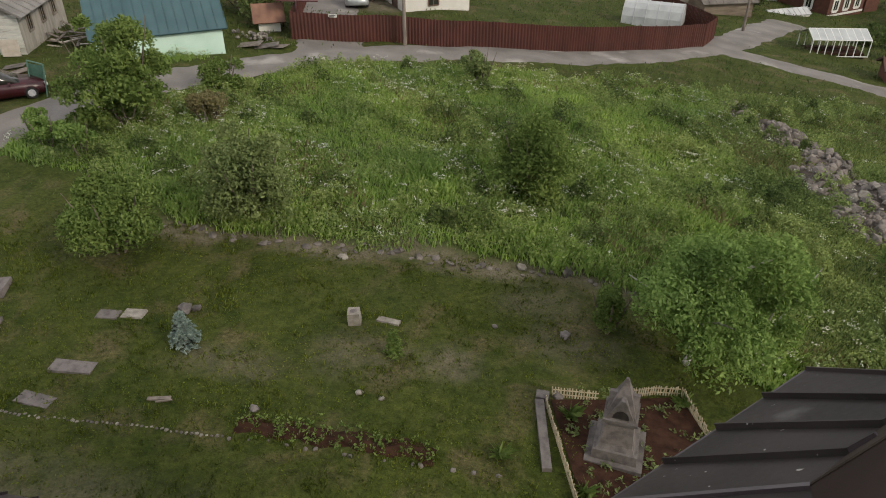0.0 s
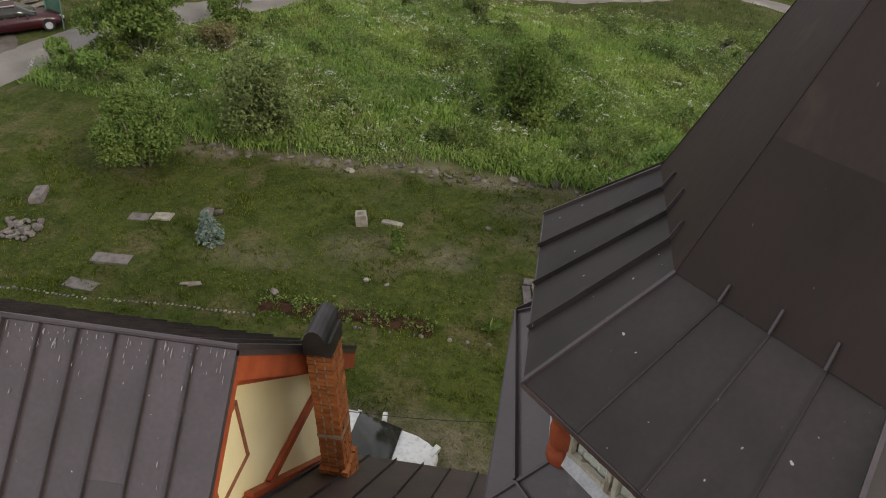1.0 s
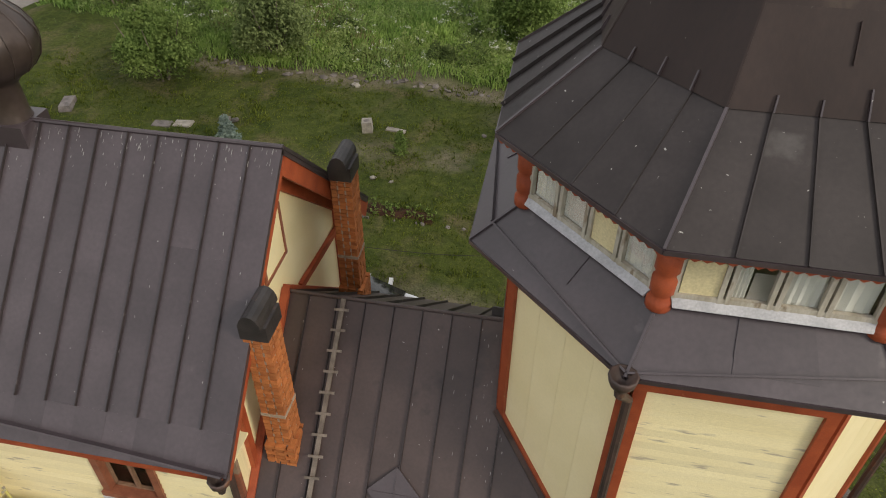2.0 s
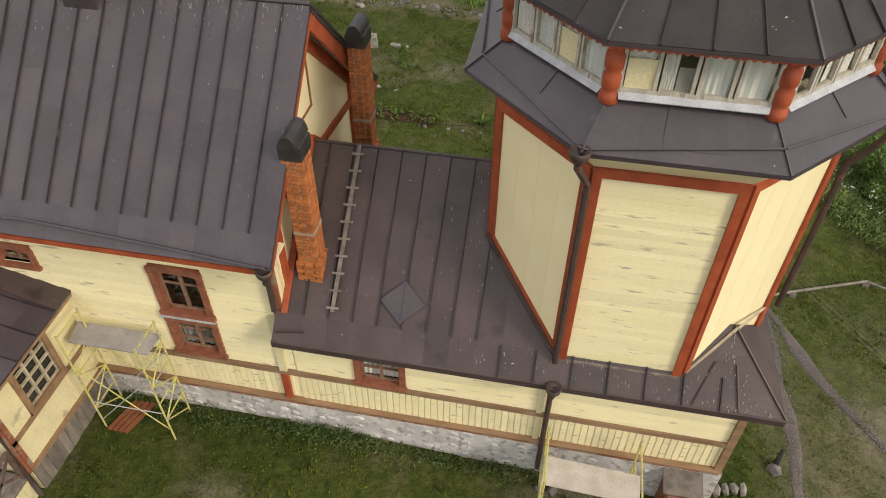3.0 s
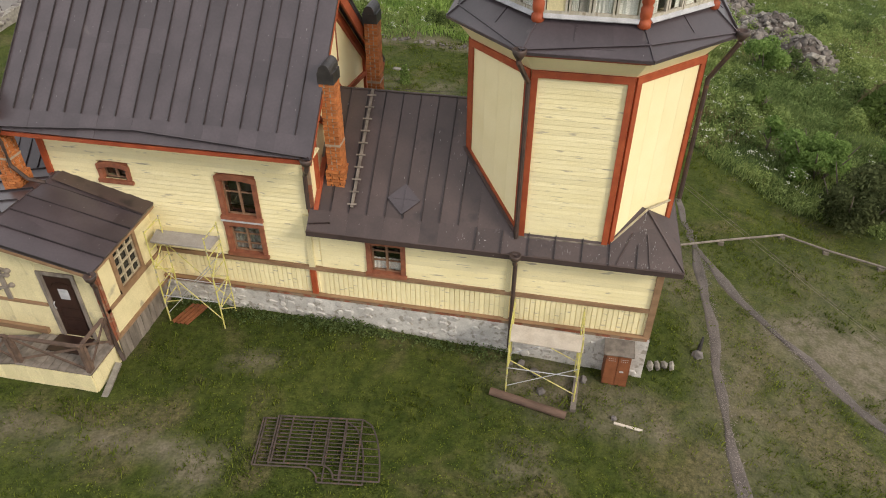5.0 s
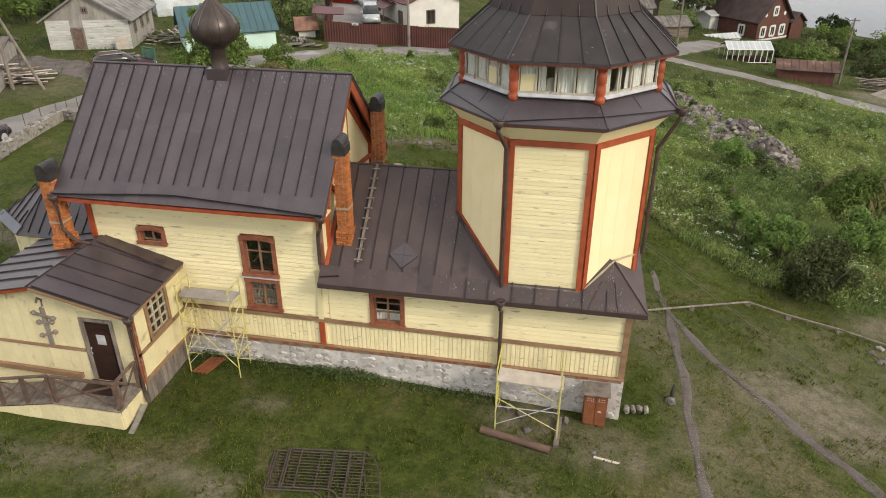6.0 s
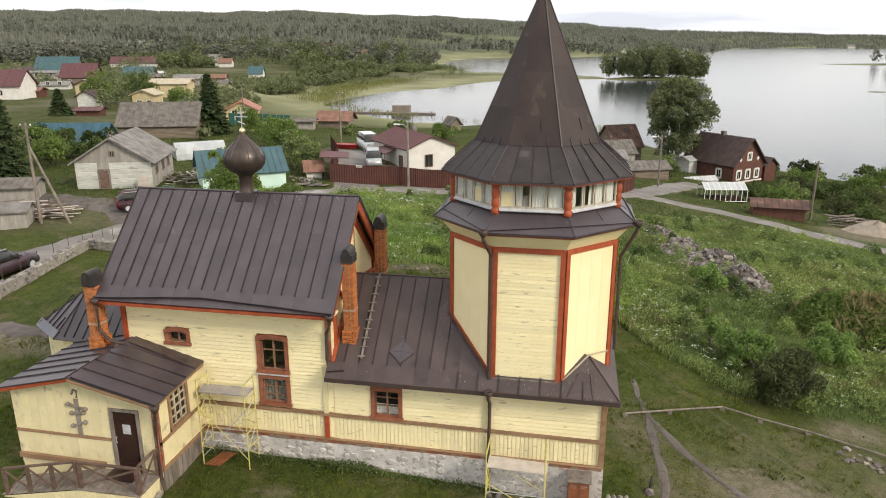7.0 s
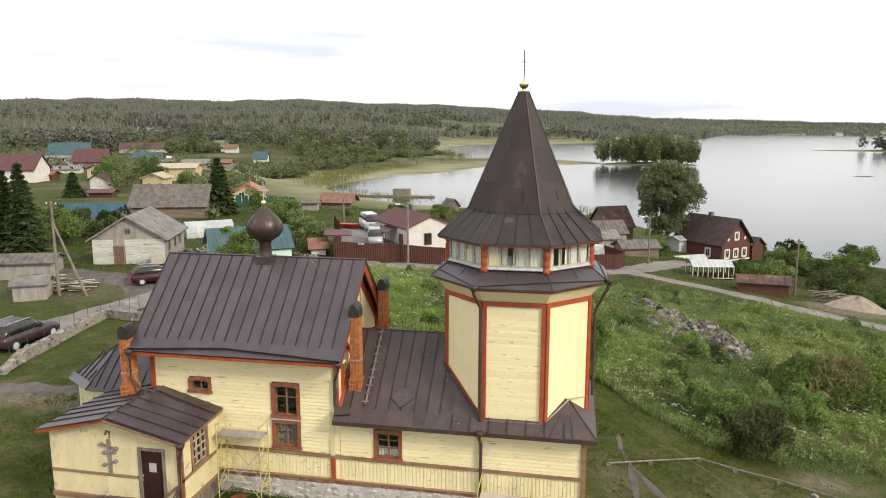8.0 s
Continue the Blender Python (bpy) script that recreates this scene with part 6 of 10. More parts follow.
def strip(name, pts, w, mat, label, lift=0.03, jag=0.25, seed=1, category="road"):
    """A road or path laid along points on the ground, with uneven edges."""
    rs = random.Random(seed)
    dense = []
    for (ax, ay), (bx, by) in zip(pts, pts[1:]):
        k = max(1, int(math.hypot(bx - ax, by - ay) / 0.7))
        dense += [(ax + (bx - ax) * i / k, ay + (by - ay) * i / k) for i in range(k)]
    dense.append(pts[-1])
    for _ in range(6):
        dense = [dense[0]] + [((a[0] + 2 * b[0] + c[0]) / 4, (a[1] + 2 * b[1] + c[1]) / 4) for a, b, c in zip(dense, dense[1:], dense[2:])] + [dense[-1]]
    mb, m = Mesh(), 7
    verts = []
    for i, (x, y) in enumerate(dense):
        a, b = dense[max(i - 1, 0)], dense[min(i + 1, len(dense) - 1)]
        d = Vector((b[0] - a[0], b[1] - a[1])).normalized()
        lw, rw = w / 2 + rs.uniform(-jag, jag), w / 2 + rs.uniform(-jag, jag)
        for j in range(m):
            s = -lw + (lw + rw) * j / (m - 1)
            px, py = x - d.y * s, y + d.x * s
            edge = -0.10 if j in (0, m - 1) else 0.0
            verts.append((px, py, gz(px, py) + lift + edge + 0.02))
    faces = [(i * m + j + 1, i * m + j, (i + 1) * m + j, (i + 1) * m + j + 1) for i in range(len(dense) - 1) for j in range(m - 1)]
    faces = [f[::-1] for f in faces]
    mb.add(verts, faces)
    mb.smooth = True
    return solid(name, mb, mat, label, category, kind="structure")


strip("road", ROAD, 3.9, ASPHALT, "worn grey village road", 0.05, 0.14)
strip("road", ROAD_R, 3.2, ASPHALT, "grey dirt road branching towards the shore", 0.06, 0.16, 2)
strip("road", [(-27.6, 28.5), (-31, 32), (-36, 33), (-44, 33.5), (-60, 36)], 3.0, GRAVEL, "grey yard lane past the old houses", 0.04, 0.25, 6)
strip("path", [(8.4, 9.5), (8.85, 6.3), (9.0, 3.7), (8.9, 1.7), (8.9, -0.1), (8.95, -2), (9.0, -3.3), (9.3, -7)], 0.36, GRAVEL, "narrow gravel wheel track in the grass", 0.0, 0.13, 3, "path")
strip("path", [(8.6, 7.2), (8.95, 5.6), (10.0, 4.0), (11.4, 1.8), (12.6, 0.3), (13.6, -0.9), (16, -3.5)], 0.40, GRAVEL, "narrow gravel wheel track in the grass", 0.004, 0.14, 4, "path")
strip("path", [(-16, 5.0), (-13.6, 5.6), (-14, 7.2), (-19, 7.6), (-26, 7)], 1.8, GRAVEL, "bare gravel footpath round the sanctuary", 0.012, 0.3, 5, "path")

strip("road", [(-14.6, 43.9), (-15.2, 46.0), (-15.8, 48.0), (-17.4, 53), (-19.6, 60), (-21.5, 67)], 5.6, ASPHALT, "grey paved drive through the gate into the yard", 0.015, 0.2, 8)

# ---- around the church ----
TUBE_R = 0.021


def scaffold(x0, x1, y0, y1, zb, deck_z, top, label, braces=3):
    s = thing("scaffold", ((x0 + x1) / 2, (y0 + y1) / 2, zb), label, "scaffold", "scaffolds by the wall")
    for x in (x0, x1):
        for y in (y0, y1):
            b = gz(x, y)
            part("standard", Mesh().tube([(x, y, b), (x, y, top)], TUBE_R, 6), YELLOW, s)
        for k in range(braces):
            za, zc = zb + 0.15 + (deck_z - zb - 0.2) * k / braces, zb + 0.15 + (deck_z - zb - 0.2) * (k + 1) / braces
            part("brace", Mesh().tube([(x, y0 if k % 2 else y1, za), (x, y1 if k % 2 else y0, zc)], 0.017, 6), YELLOW, s)
            part("rung", Mesh().tube([(x, y0, zc), (x, y1, zc)], 0.017, 6), YELLOW, s)
        part("top_rail", Mesh().tube([(x, y0, top - 0.06), (x, y1, top - 0.06)], 0.02, 6), YELLOW, s)
    for y in (y0, y1):
        part("brace", Mesh().tube([(x0, y, zb + 0.3), (x1, y, deck_z - 0.35)], 0.011, 6), PALE_METAL, s)
        part("brace", Mesh().tube([(x1, y + 0.02, zb + 0.3), (x0, y + 0.02, deck_z - 0.35)], 0.014, 6), YELLOW, s)
        part("ledger", Mesh().tube([(x0, y, zb + 0.95), (x1, y, zb + 0.95)], 0.012, 6), PALE_METAL, s)
    return s


sc = scaffold(-6.06, -4.46, -1.02, -0.3, gz(-5.2, -0.9), 2.26, 2.85, "yellow tube scaffold with a grey board platform", 4)
part("platform", Mesh().slab((-6.22, -0.70, 2.28), (-4.55, -0.70, 2.28), (-4.50, -0.2, 2.31), (-6.28, -0.2, 2.31), 0.04), PALE_BOARD, sc, "grey board platform")
for k in range(4):
    part("ground_plank", Mesh().beam((-5.95 + k * 0.13, -1.1, gz(-5.9, -1) + 0.05), (-5.7 + k * 0.13, -0.3, gz(-5.7, -0.3) + 0.06), 0.1, 0.04), RUST, sc)
sc2 = scaffold(3.3, 5.02, -1.5, -0.35, gz(4.2, -0.9), 0.92, 1.55, "yellow scaffold trestle with a pale board platform", 2)
part("platform", Mesh().slab((3.28, -1.22, 0.95), (5.08, -1.30, 0.95), (5.1, -0.72, 0.96), (3.3, -0.62, 0.96), 0.03), PLY, sc2, "pale chipboard platform")

LOG_BROWN = material("brown_log", (0.10, 0.06, 0.042), (0.18, 0.11, 0.078), 3, 0.85, bump=0.3, fine=25, stretch=(0.3, 1, 1), stain=(0.08, 0.045, 0.035), stain_at=0.6, stain_scale=4)
STAND_GREEN = material("green_stand_paint", (0.06, 0.14, 0.10), (0.09, 0.18, 0.13), 4, 0.6)
# meter cabinet by the corner
mz = gz(6.0, -0.4)
cab = thing("meter_cabinet", (6.05, -0.4, mz), "rusty red steel meter cabinet against the plinth", "cabinet")
part("body", Mesh().box(5.72, -0.56, mz, 6.36, -0.12, 0.3), RUST, cab)
part("lid", Mesh().slab((5.66, -0.62, 0.32), (6.42, -0.62, 0.32), (6.42, -0.1, 0.42), (5.66, -0.1, 0.42), 0.03), WOOD_GREY, cab, "faded sloping lid")
for x0, x1 in ((5.74, 6.03), (6.05, 6.34)):
    d = part("door", Mesh().box(x0, -0.585, mz + 0.06, x1, -0.56, 0.26), RUST, cab)
    v = Mesh()
    for a in range(4):
        for b in range(2):
            v.lathe((x0 + 0.07 + a * 0.05, -0.588, 0.1 + b * 0.07), [(0.012, 0), (0.012, 0.012)], 6)
    v.smooth = False
    part("vent", v, PALE_METAL, d)
part("handle", Mesh().beam((6.12, -0.6, -0.25), (6.22, -0.6, -0.25), 0.03, 0.03), PALE_METAL, cab)

bz = gz(3.9, -1.8)
solid("log", Mesh().tube([(2.92, -1.66, gz(2.9, -1.7) + 0.10), (4.86, -1.98, gz(4.9, -2) + 0.10)], 0.105, 14), LOG_BROWN, "barked brown log lying in the grass", "log", at=(3.9, -1.8, bz))
solid("timber_post", Mesh().beam((5.02, -1.75, gz(5, -1.7) + 0.06), (5.08, -0.65, gz(5, -0.6) + 0.12), 0.14, 0.12), WOOD_GREY, "short grey timber lying beside the trestle", "timber", at=(5.05, -1.2, gz(5, -1.2)))
solid("board", Mesh().beam((6.05, -1.85, gz(6, -1.8) + 0.03), (6.75, -1.92, gz(6.7, -1.9) + 0.03), 0.07, 0.03), PLY, "short pale plank in the grass", "plank", at=(6.4, -1.9, gz(6.4, -1.9)))


def rock_mesh(seed, n=12, flat=0.7):
    """A small angular stone about one metre across, cut from a ball."""
    r = random.Random(seed)
    bm = bmesh.new()
    bmesh.ops.create_icosphere(bm, subdivisions=1, radius=0.5)
    for v in bm.verts:
        v.co *= r.uniform(0.72, 1.12)
        v.co.z *= flat
    me = bpy.data.meshes.new("stone")
    bm.to_mesh(me)
    bm.free()
    return me


ROCKS = [rock_mesh(i) for i in range(7)]
ROCKS_PALE = [rock_mesh(20 + i) for i in range(5)]
ROCKS_GRAN = [rock_mesh(40 + i, flat=0.9) for i in range(5)]
for g_, mat_ in ((ROCKS, FIELDSTONE), (ROCKS_PALE, STONE_PALE), (ROCKS_GRAN, GRANITE)):
    for m_ in g_:
        m_.materials.append(mat_)


def rock_at(me, parent, x, y, z, s, r, flat=1.0):
    q = Matrix.LocRotScale((x, y, z), Euler((r.uniform(-0.4, 0.4), r.uniform(-0.4, 0.4), r.uniform(0, 6.28))), (s * r.uniform(0.8, 1.25), s, s * flat))
    return piece("stone", me, parent, q)


rr = random.Random(31)
for x, y, s in ((3.6, -0.45, 0.26), (3.3, -0.5, 0.22), (4.0, -0.7, 0.3), (5.25, -0.6, 0.26), (6.05, -1.7, 0.16), (8.35, 1.15, 0.32), (4.2, -1.3, 0.24)):
    ob = new("stone", rr.choice(ROCKS_GRAN))
    ob.matrix_basis = Matrix.LocRotScale((x, y, gz(x, y) + s * 0.2), Euler((0.2, 0.1, rr.uniform(0, 6))), (s, s * 1.2, s))
    tagged(ob, "loose grey field stone in the grass", "stone", "loose stones")
for k_ in range(4):
    x, y = 7.02 + 0.19 * k_, 0.3 + 0.05 * k_
    ob = new("stone_slab", ROCKS_PALE[k_])
    ob.matrix_basis = Matrix.LocRotScale((x, y, gz(x, y) + 0.14), Euler((0.1, rr.uniform(-0.25, 0.05), rr.uniform(-0.2, 0.2))), (0.2, 0.36, 0.46 - 0.05 * k_))
    tagged(ob, "flat grey stone slab stood on edge by the corner", "stone", "stone slabs")
st = thing("tree_stump", (8.4, 1.25, gz(8.4, 1.25)), "weathered dark wooden stump beside the wheel track", "stump")
part("trunk", Mesh().tube([(8.4, 1.25, gz(8.4, 1.25) - 0.05), (8.42, 1.3, gz(8.4, 1.25) + 0.3), (8.45, 1.38, gz(8.4, 1.25) + 0.55)], [0.07, 0.055, 0.03], 8), SOOT, st)

# iron gate leaves lying on the lawn
gate = thing("iron_gate", (-0.8, -4.0, gz(-0.8, -4)), "pair of dark iron gate leaves lying stacked on the lawn", "gate")


def gate_leaf(o, u, v, lift):
    """One leaf lying flat: squared end with spear bars, then a swan-neck drop on one side and a bowed end rail."""
    o, u, v = Vector((*o, 0)), Vector((*u, 0)).normalized(), Vector((*v, 0)).normalized()
    W, D, L, E = 1.33, 0.36, 2.0, 2.52

    def at(s, t, h=0.0):
        p = o + u * s + v * t
        return (p.x, p.y, gz(p.x, p.y) + lift + h)

    def bow(t):
        return L + (E - L) * math.sqrt(max(0.0, 1 - ((t + D) / (W + D)) ** 2))
    leaf = part("leaf", Mesh().tube([at(0, W), at(L, W)], 0.022, 6), IRON, gate)
    for p, q in (((0, 0), (0, W)), ((0.06, 0), (0.06, W)), ((0, 0), (1.15, 0)), ((1.5, -D), (E, -D)), ((L, W), (L, -D)), ((0.36, 0), (0.36, W)), ((1.22, 0), (1.22, W)), ((1.62, -D), (1.62, W))):
        part("frame_bar", Mesh().tube([at(*p, 0.012), at(*q, 0.012)], 0.02, 6), IRON, leaf)
    part("swan_neck", Mesh().tube([at(1.15 + 0.35 * math.sin(q), -D + D * math.cos(q), 0.012) for q in np.linspace(0, math.pi / 2, 8)], 0.02, 6), IRON, leaf)
    part("bowed_rail", Mesh().tube([at(bow(t), t, 0.012) for t in np.linspace(W, -D, 12)], 0.02, 6), IRON, leaf)
    for i in range(1, 13):
        t = W * i / 13
        a, e = (0.02, bow(t)) if i % 2 else (0.2, L)
        part("bar", Mesh().tube([at(a, t), at(e, t)], 0.011, 5), IRON, leaf)
        if i % 2 == 0:
            part("spear", Mesh().tube([at(0.10, t), at(0.16, t), at(0.24, t)], [0.004, 0.022, 0.010], 6), IRON, leaf)
    for t in (-0.24, -0.12):
        part("bar", Mesh().tube([at(1.5, t), at(bow(t), t)], 0.011, 5), IRON, leaf)


gate_leaf((-2.03, -5.03), (0.985, 0.15), (-0.17, 0.985), 0.05)
gate_leaf((-1.68, -4.93), (0.985, 0.16), (-0.172, 0.985), 0.10)

# wires from the nave corner
for k, (o, e) in enumerate((((6.95, 4.5, 3.0), (20.0, -4.8, -1.7)), ((6.95, 4.3, 2.95), (20.6, -5.6, -1.7)))):
    pts = [Vector(o).lerp(Vector(e), q / 10) - Vector((0, 0, 0.25 * math.sin(math.pi * q / 10))) for q in range(11)]
    solid("cable", Mesh().tube(pts, 0.005, 4), WOOD_GREY, "pale overhead cable running down from the church", "cable", "overhead cables")
solid("cable", Mesh().tube([Vector((-1.6, 4.75, 4.6)).lerp(Vector((2.6, 4.9, 4.6)), q / 8) - Vector((0, -0.4 * q / 8, 0.15 * math.sin(math.pi * q / 8))) for q in range(9)], 0.008, 4), SOOT, "thin dark cable between hall and tower", "cable", "overhead cables")

# pale pipe on low props across the right-hand slope
pp = thing("pipeline", (12, 7.4, gz(12, 7.4)), "pale grey pipe lying across the rough grass", "pipe")
pl = [(7.9, 6.0), (9.7, 6.9), (11.9, 7.9), (13.3, 7.5), (15.0, 7.1), (17.7, 6.2), (24, 4.2)]
for (ax, ay), (bx, by) in zip(pl, pl[1:]):
    part("pipe", Mesh().tube([(ax, ay, gz(ax, ay) + 0.16), (bx, by, gz(bx, by) + 0.16)], 0.038, 8), WOOD_GREY, pp)
    part("prop", Mesh().box(ax - 0.09, ay - 0.09, gz(ax, ay) - 0.1, ax + 0.09, ay + 0.09, gz(ax, ay) + 0.12), WOOD_GREY, pp)

# ---- graveyard behind ----
def slab_stone(x, y, w, d, h, rot, mat, label, name="grave_slab"):
    r = random.Random(int(x * 100 + y * 10))
    t = thing(name, (x, y, gz(x, y)), label, "gravestone", "old grave slabs")
    m = pose(x, y, gz(x, y), r.uniform(-3, 3), r.uniform(-3, 3), rot)
    q = [m @ Vector(p) for p in ((-w / 2, -d / 2, -0.1), (w / 2, -d / 2, -0.1), (w / 2, d / 2, -0.1), (-w / 2, d / 2, -0.1), (-w / 2 + 0.04, -d / 2 + 0.03, h), (w / 2 - 0.05, -d / 2 + 0.04, h), (w / 2 - 0.03, d / 2 - 0.04, h), (-w / 2 + 0.05, d / 2 - 0.03, h))]
    part("slab", Mesh().hexa(q), mat, t)
    return t


slab_stone(-12.1, 13.45, 1.3, 0.55, 0.07, 6, GRANITE, "low grey-pink granite slab sunk in the grass")
slab_stone(-12.5, 15.85, 0.75, 0.5, 0.04, 8, GRANITE, "cracked half of a sunken grave slab")
slab_stone(-11.75, 16.05, 0.75, 0.5, 0.06, 4, STONE_PALE, "pale half of a sunken grave slab")
slab_stone(-12.3, 12.1, 1.1, 0.5, 0.05, -4, GRANITE, "small grey granite slab in the grass")
slab_stone(-3.85, 17.25, 0.8, 0.3, 0.05, -6, STONE_PALE, "broken pale stone fragments in the grass")
slab_stone(-16.7, 16.4, 0.5, 1.0, 0.2, 20, GRANITE, "mossy slab edge in the grass")
blk = thing("stone_block", (-4.85, 17.0, gz(-4.85, 17)), "squared pale stone block with a hollow top", "gravestone")
m_ = pose(-4.85, 17.0, gz(-4.85, 17.0), 4, -3, 12)
bl = Mesh()
bl.hexa([m_ @ Vector(p) for p in ((-.2, -.2, -.1), (.2, -.2, -.1), (.2, .2, -.1), (-.2, .2, -.1), (-.18, -.18, .46), (.18, -.18, .46), (.18, .18, .46), (-.18, .18, .46))])
part("block", bl, STONE_PALE, blk)
# hollow drawn as a flat disc, with the recess's shade put into its darker stone
part("hollow", Mesh().add([m_ @ Vector((0.12 * math.cos(q), 0.1 * math.sin(q), 0.465)) for q in np.linspace(0, 2 * math.pi, 9)[:-1]], [tuple(range(8))]), GRANITE, blk)
for x, y, s, lib, lab in ((-10.3, 16.6, 0.55, ROCKS_GRAN, "grey boulder by the small spruce"), (-9.95, 16.7, 0.4, ROCKS, "brown boulder by the small spruce"), (-3.85, 14.0, 0.28, ROCKS_PALE, "pale stone in the lawn"), (-6.4, 12.85, 0.32, ROCKS_GRAN, "rounded blue-grey boulder in the lawn"), (1.5, 15.1, 0.38, ROCKS_GRAN, "rounded grey boulder near the picket fence"),
                          (-3.2, 13.9, 0.2, ROCKS_PALE, "pale stone in the lawn"), (-0.05, 21.5, 0.42, ROCKS_PALE, "pale rounded boulder at the meadow edge"), (1.6, 17.9, 0.4, ROCKS_GRAN, "grey boulder below the shrub"), (-0.6, 17.9, 0.22, ROCKS_GRAN, "small grey stone in the lawn"), (-6.4, 20.7, 0.4, ROCKS_PALE, "flat pale stone before the kerb"), (1.5, 21.6, 0.55, ROCKS_GRAN, "grey boulder at the meadow edge")):
    ob = new("boulder", rr.choice(lib))
    ob.matrix_basis = Matrix.LocRotScale((x, y, gz(x, y) + s * 0.12), Euler((0.1, 0.2, x)), (s * 1.2, s, s * 0.8))
    tagged(ob, lab, "boulder", "boulders")
solid("plank_scrap", Mesh().beam((-9.3, 12.6, gz(-9, 12.6) + 0.05), (-8.7, 12.75, gz(-9, 12.7) + 0.05), 0.12, 0.04).beam((-9.0, 12.5, gz(-9, 12.6) + 0.09), (-8.6, 12.65, gz(-9, 12.7) + 0.09), 0.05, 0.04), WOOD_GREY, "scraps of grey board in the grass", "plank", at=(-9, 12.6, gz(-9, 12.6)))

row = thing("stone_border", (-8, 11.7, gz(-8, 11.7)), "line of small pale stones edging the lawn", "border")
for i in range(62):
    x = -14.5 + i * 0.135 if i < 58 else -6.6 + (i - 58) * 0.5
    y = 11.45 + 0.045 * (x + 14.5) + rr.uniform(-0.05, 0.05)
    rock_at(rr.choice(ROCKS_PALE + ROCKS_GRAN), row, x, y, gz(x, y) + 0.0, rr.uniform(0.08, 0.15), rr)
for x, y in ((-4.6, 11.8), (-4.35, 11.85), (-3.6, 11.82), (-3.45, 11.8), (-2.6, 11.85), (-1.9, 11.9), (-1.7, 11.88), (-0.9, 11.92), (-0.4, 11.95), (0.2, 12.0)):
    rock_at(rr.choice(ROCKS_GRAN), row, x, y, gz(x, y) - 0.01, rr.uniform(0.13, 0.2), rr)
# dug flower bed
bed = Mesh()
nb = 24
for i in range(nb + 1):
    x = -6.6 + 5.2 * i / nb
    w0, w1 = 0.22 + 0.16 * rr.random(), 0.22 + 0.16 * rr.random()
    y = 12.3 + 0.06 * math.sin(i)
    bed.v += [(x, y - w0, gz(x, y - w0) + 0.0), (x, y - 0.05, gz(x, y) + 0.07 + 0.04 * rr.random()), (x, y + w1, gz(x, y + w1) + 0.0)]
for i in range(nb):
    for j in range(2):
        bed.f.append((3 * i + j, 3 * i + 3 + j, 3 * i + 4 + j, 3 * i + 1 + j))
solid("flower_bed", bed, SOIL, "dug strip of red-brown earth with seedlings", "flower bed", at=(-4, 12.3, gz(-4, 12.3)))

kerb = thing("stone_kerb", (-4, 21.3, gz(-4, 21.3)), "old reddish stone kerb half sunk along the meadow", "kerb")
for i in range(120):
    x = -13.6 + i * 0.148
    y = 21.15 + 0.2 * math.sin(x * 0.8) + rr.uniform(-0.18, 0.3)
    if rr.random() < 0.55:
        rock_at(rr.choice(ROCKS), kerb, x, y, gz(x, y) + 0.02, rr.uniform(0.16, 0.42), rr, 0.6)
rub = thing("rubble_grave", (-16, 14.4, gz(-16, 14.4)), "stone-edged grave bed filled with rubble", "grave")
for i in range(70):
    q = rr.random()
    x, y = -16.0 + rr.uniform(-0.75, 0.75), 14.35 + rr.uniform(-0.6, 0.5)
    rock_at(rr.choice(ROCKS + ROCKS_GRAN), rub, x, y, gz(x, y) + 0.08, rr.uniform(0.12, 0.32), rr, 0.7)

# monument with its low picket fence
MO = Vector((3.02, 13.55, gz(3.0, 13.5)))
mon = thing("monument", tuple(MO), "weathered grey stone grave monument with gabled niche top", "monument")
mm = pose(*MO, 0, 0, -8)


def tier(w0, w1, z0, z1, name, mat=GRANITE):
    q = [mm @ Vector((sx * w / 2, sy * w / 2, z)) for w, z in ((w0, z0), (w1, z1)) for sx, sy in ((-1, -1), (1, -1), (1, 1), (-1, 1))]
    part(name, Mesh().hexa(q), mat, mon)


tier(1.45, 1.42, -0.15, 0.16, "base")
tier(1.12, 1.08, 0.16, 0.44, "step")
tier(0.94, 0.78, 0.44, 0.58, "moulding")
tier(0.80, 0.68, 0.58, 1.30, "shaft")
tier(0.84, 0.84, 1.30, 1.38, "cornice")
tier(0.74, 0.6, 1.38, 1.66, "niche_block")
tier(0.6, 0.10, 1.66, 2.36, "pinnacle")
for a in range(4):
    g4 = pose(*MO, 0, 0, -8 + 90 * a)
    part("gable", Mesh().prism([g4 @ Vector(p) for p in ((-0.34, -0.36, 1.40), (0.34, -0.36, 1.40), (0.05, -0.36, 2.0), (-0.05, -0.36, 2.0))], g4.to_3x3() @ Vector((0, 0.22, 0))), GRANITE, mon)
    # flat black plate: the recess has no depth, its shade is the colour
    part("niche", Mesh().prism([g4 @ Vector((0.2 * math.cos(q), -0.365, 1.44 + 0.26 * math.sin(q))) for q in np.linspace(0, math.pi, 8)], g4.to_3x3() @ Vector((0, 0.01, 0))), SOOT, mon)
tier(0.13, 0.06, 2.34, 2.46, "tip")

fence = thing("picket_fence", (3.2, 14, gz(3.2, 14)), "low white picket fence round the monument plot", "fence")
pk = Mesh().hexa([(-.02, -.008, 0), (.02, -.008, 0), (.02, .008, 0), (-.02, .008, 0), (-.016, -.008, .36), (.016, -.008, .36), (.016, .008, .36), (-.016, .008, .36)]).data("picket")
pk.materials.append(FRAME_WOOD)


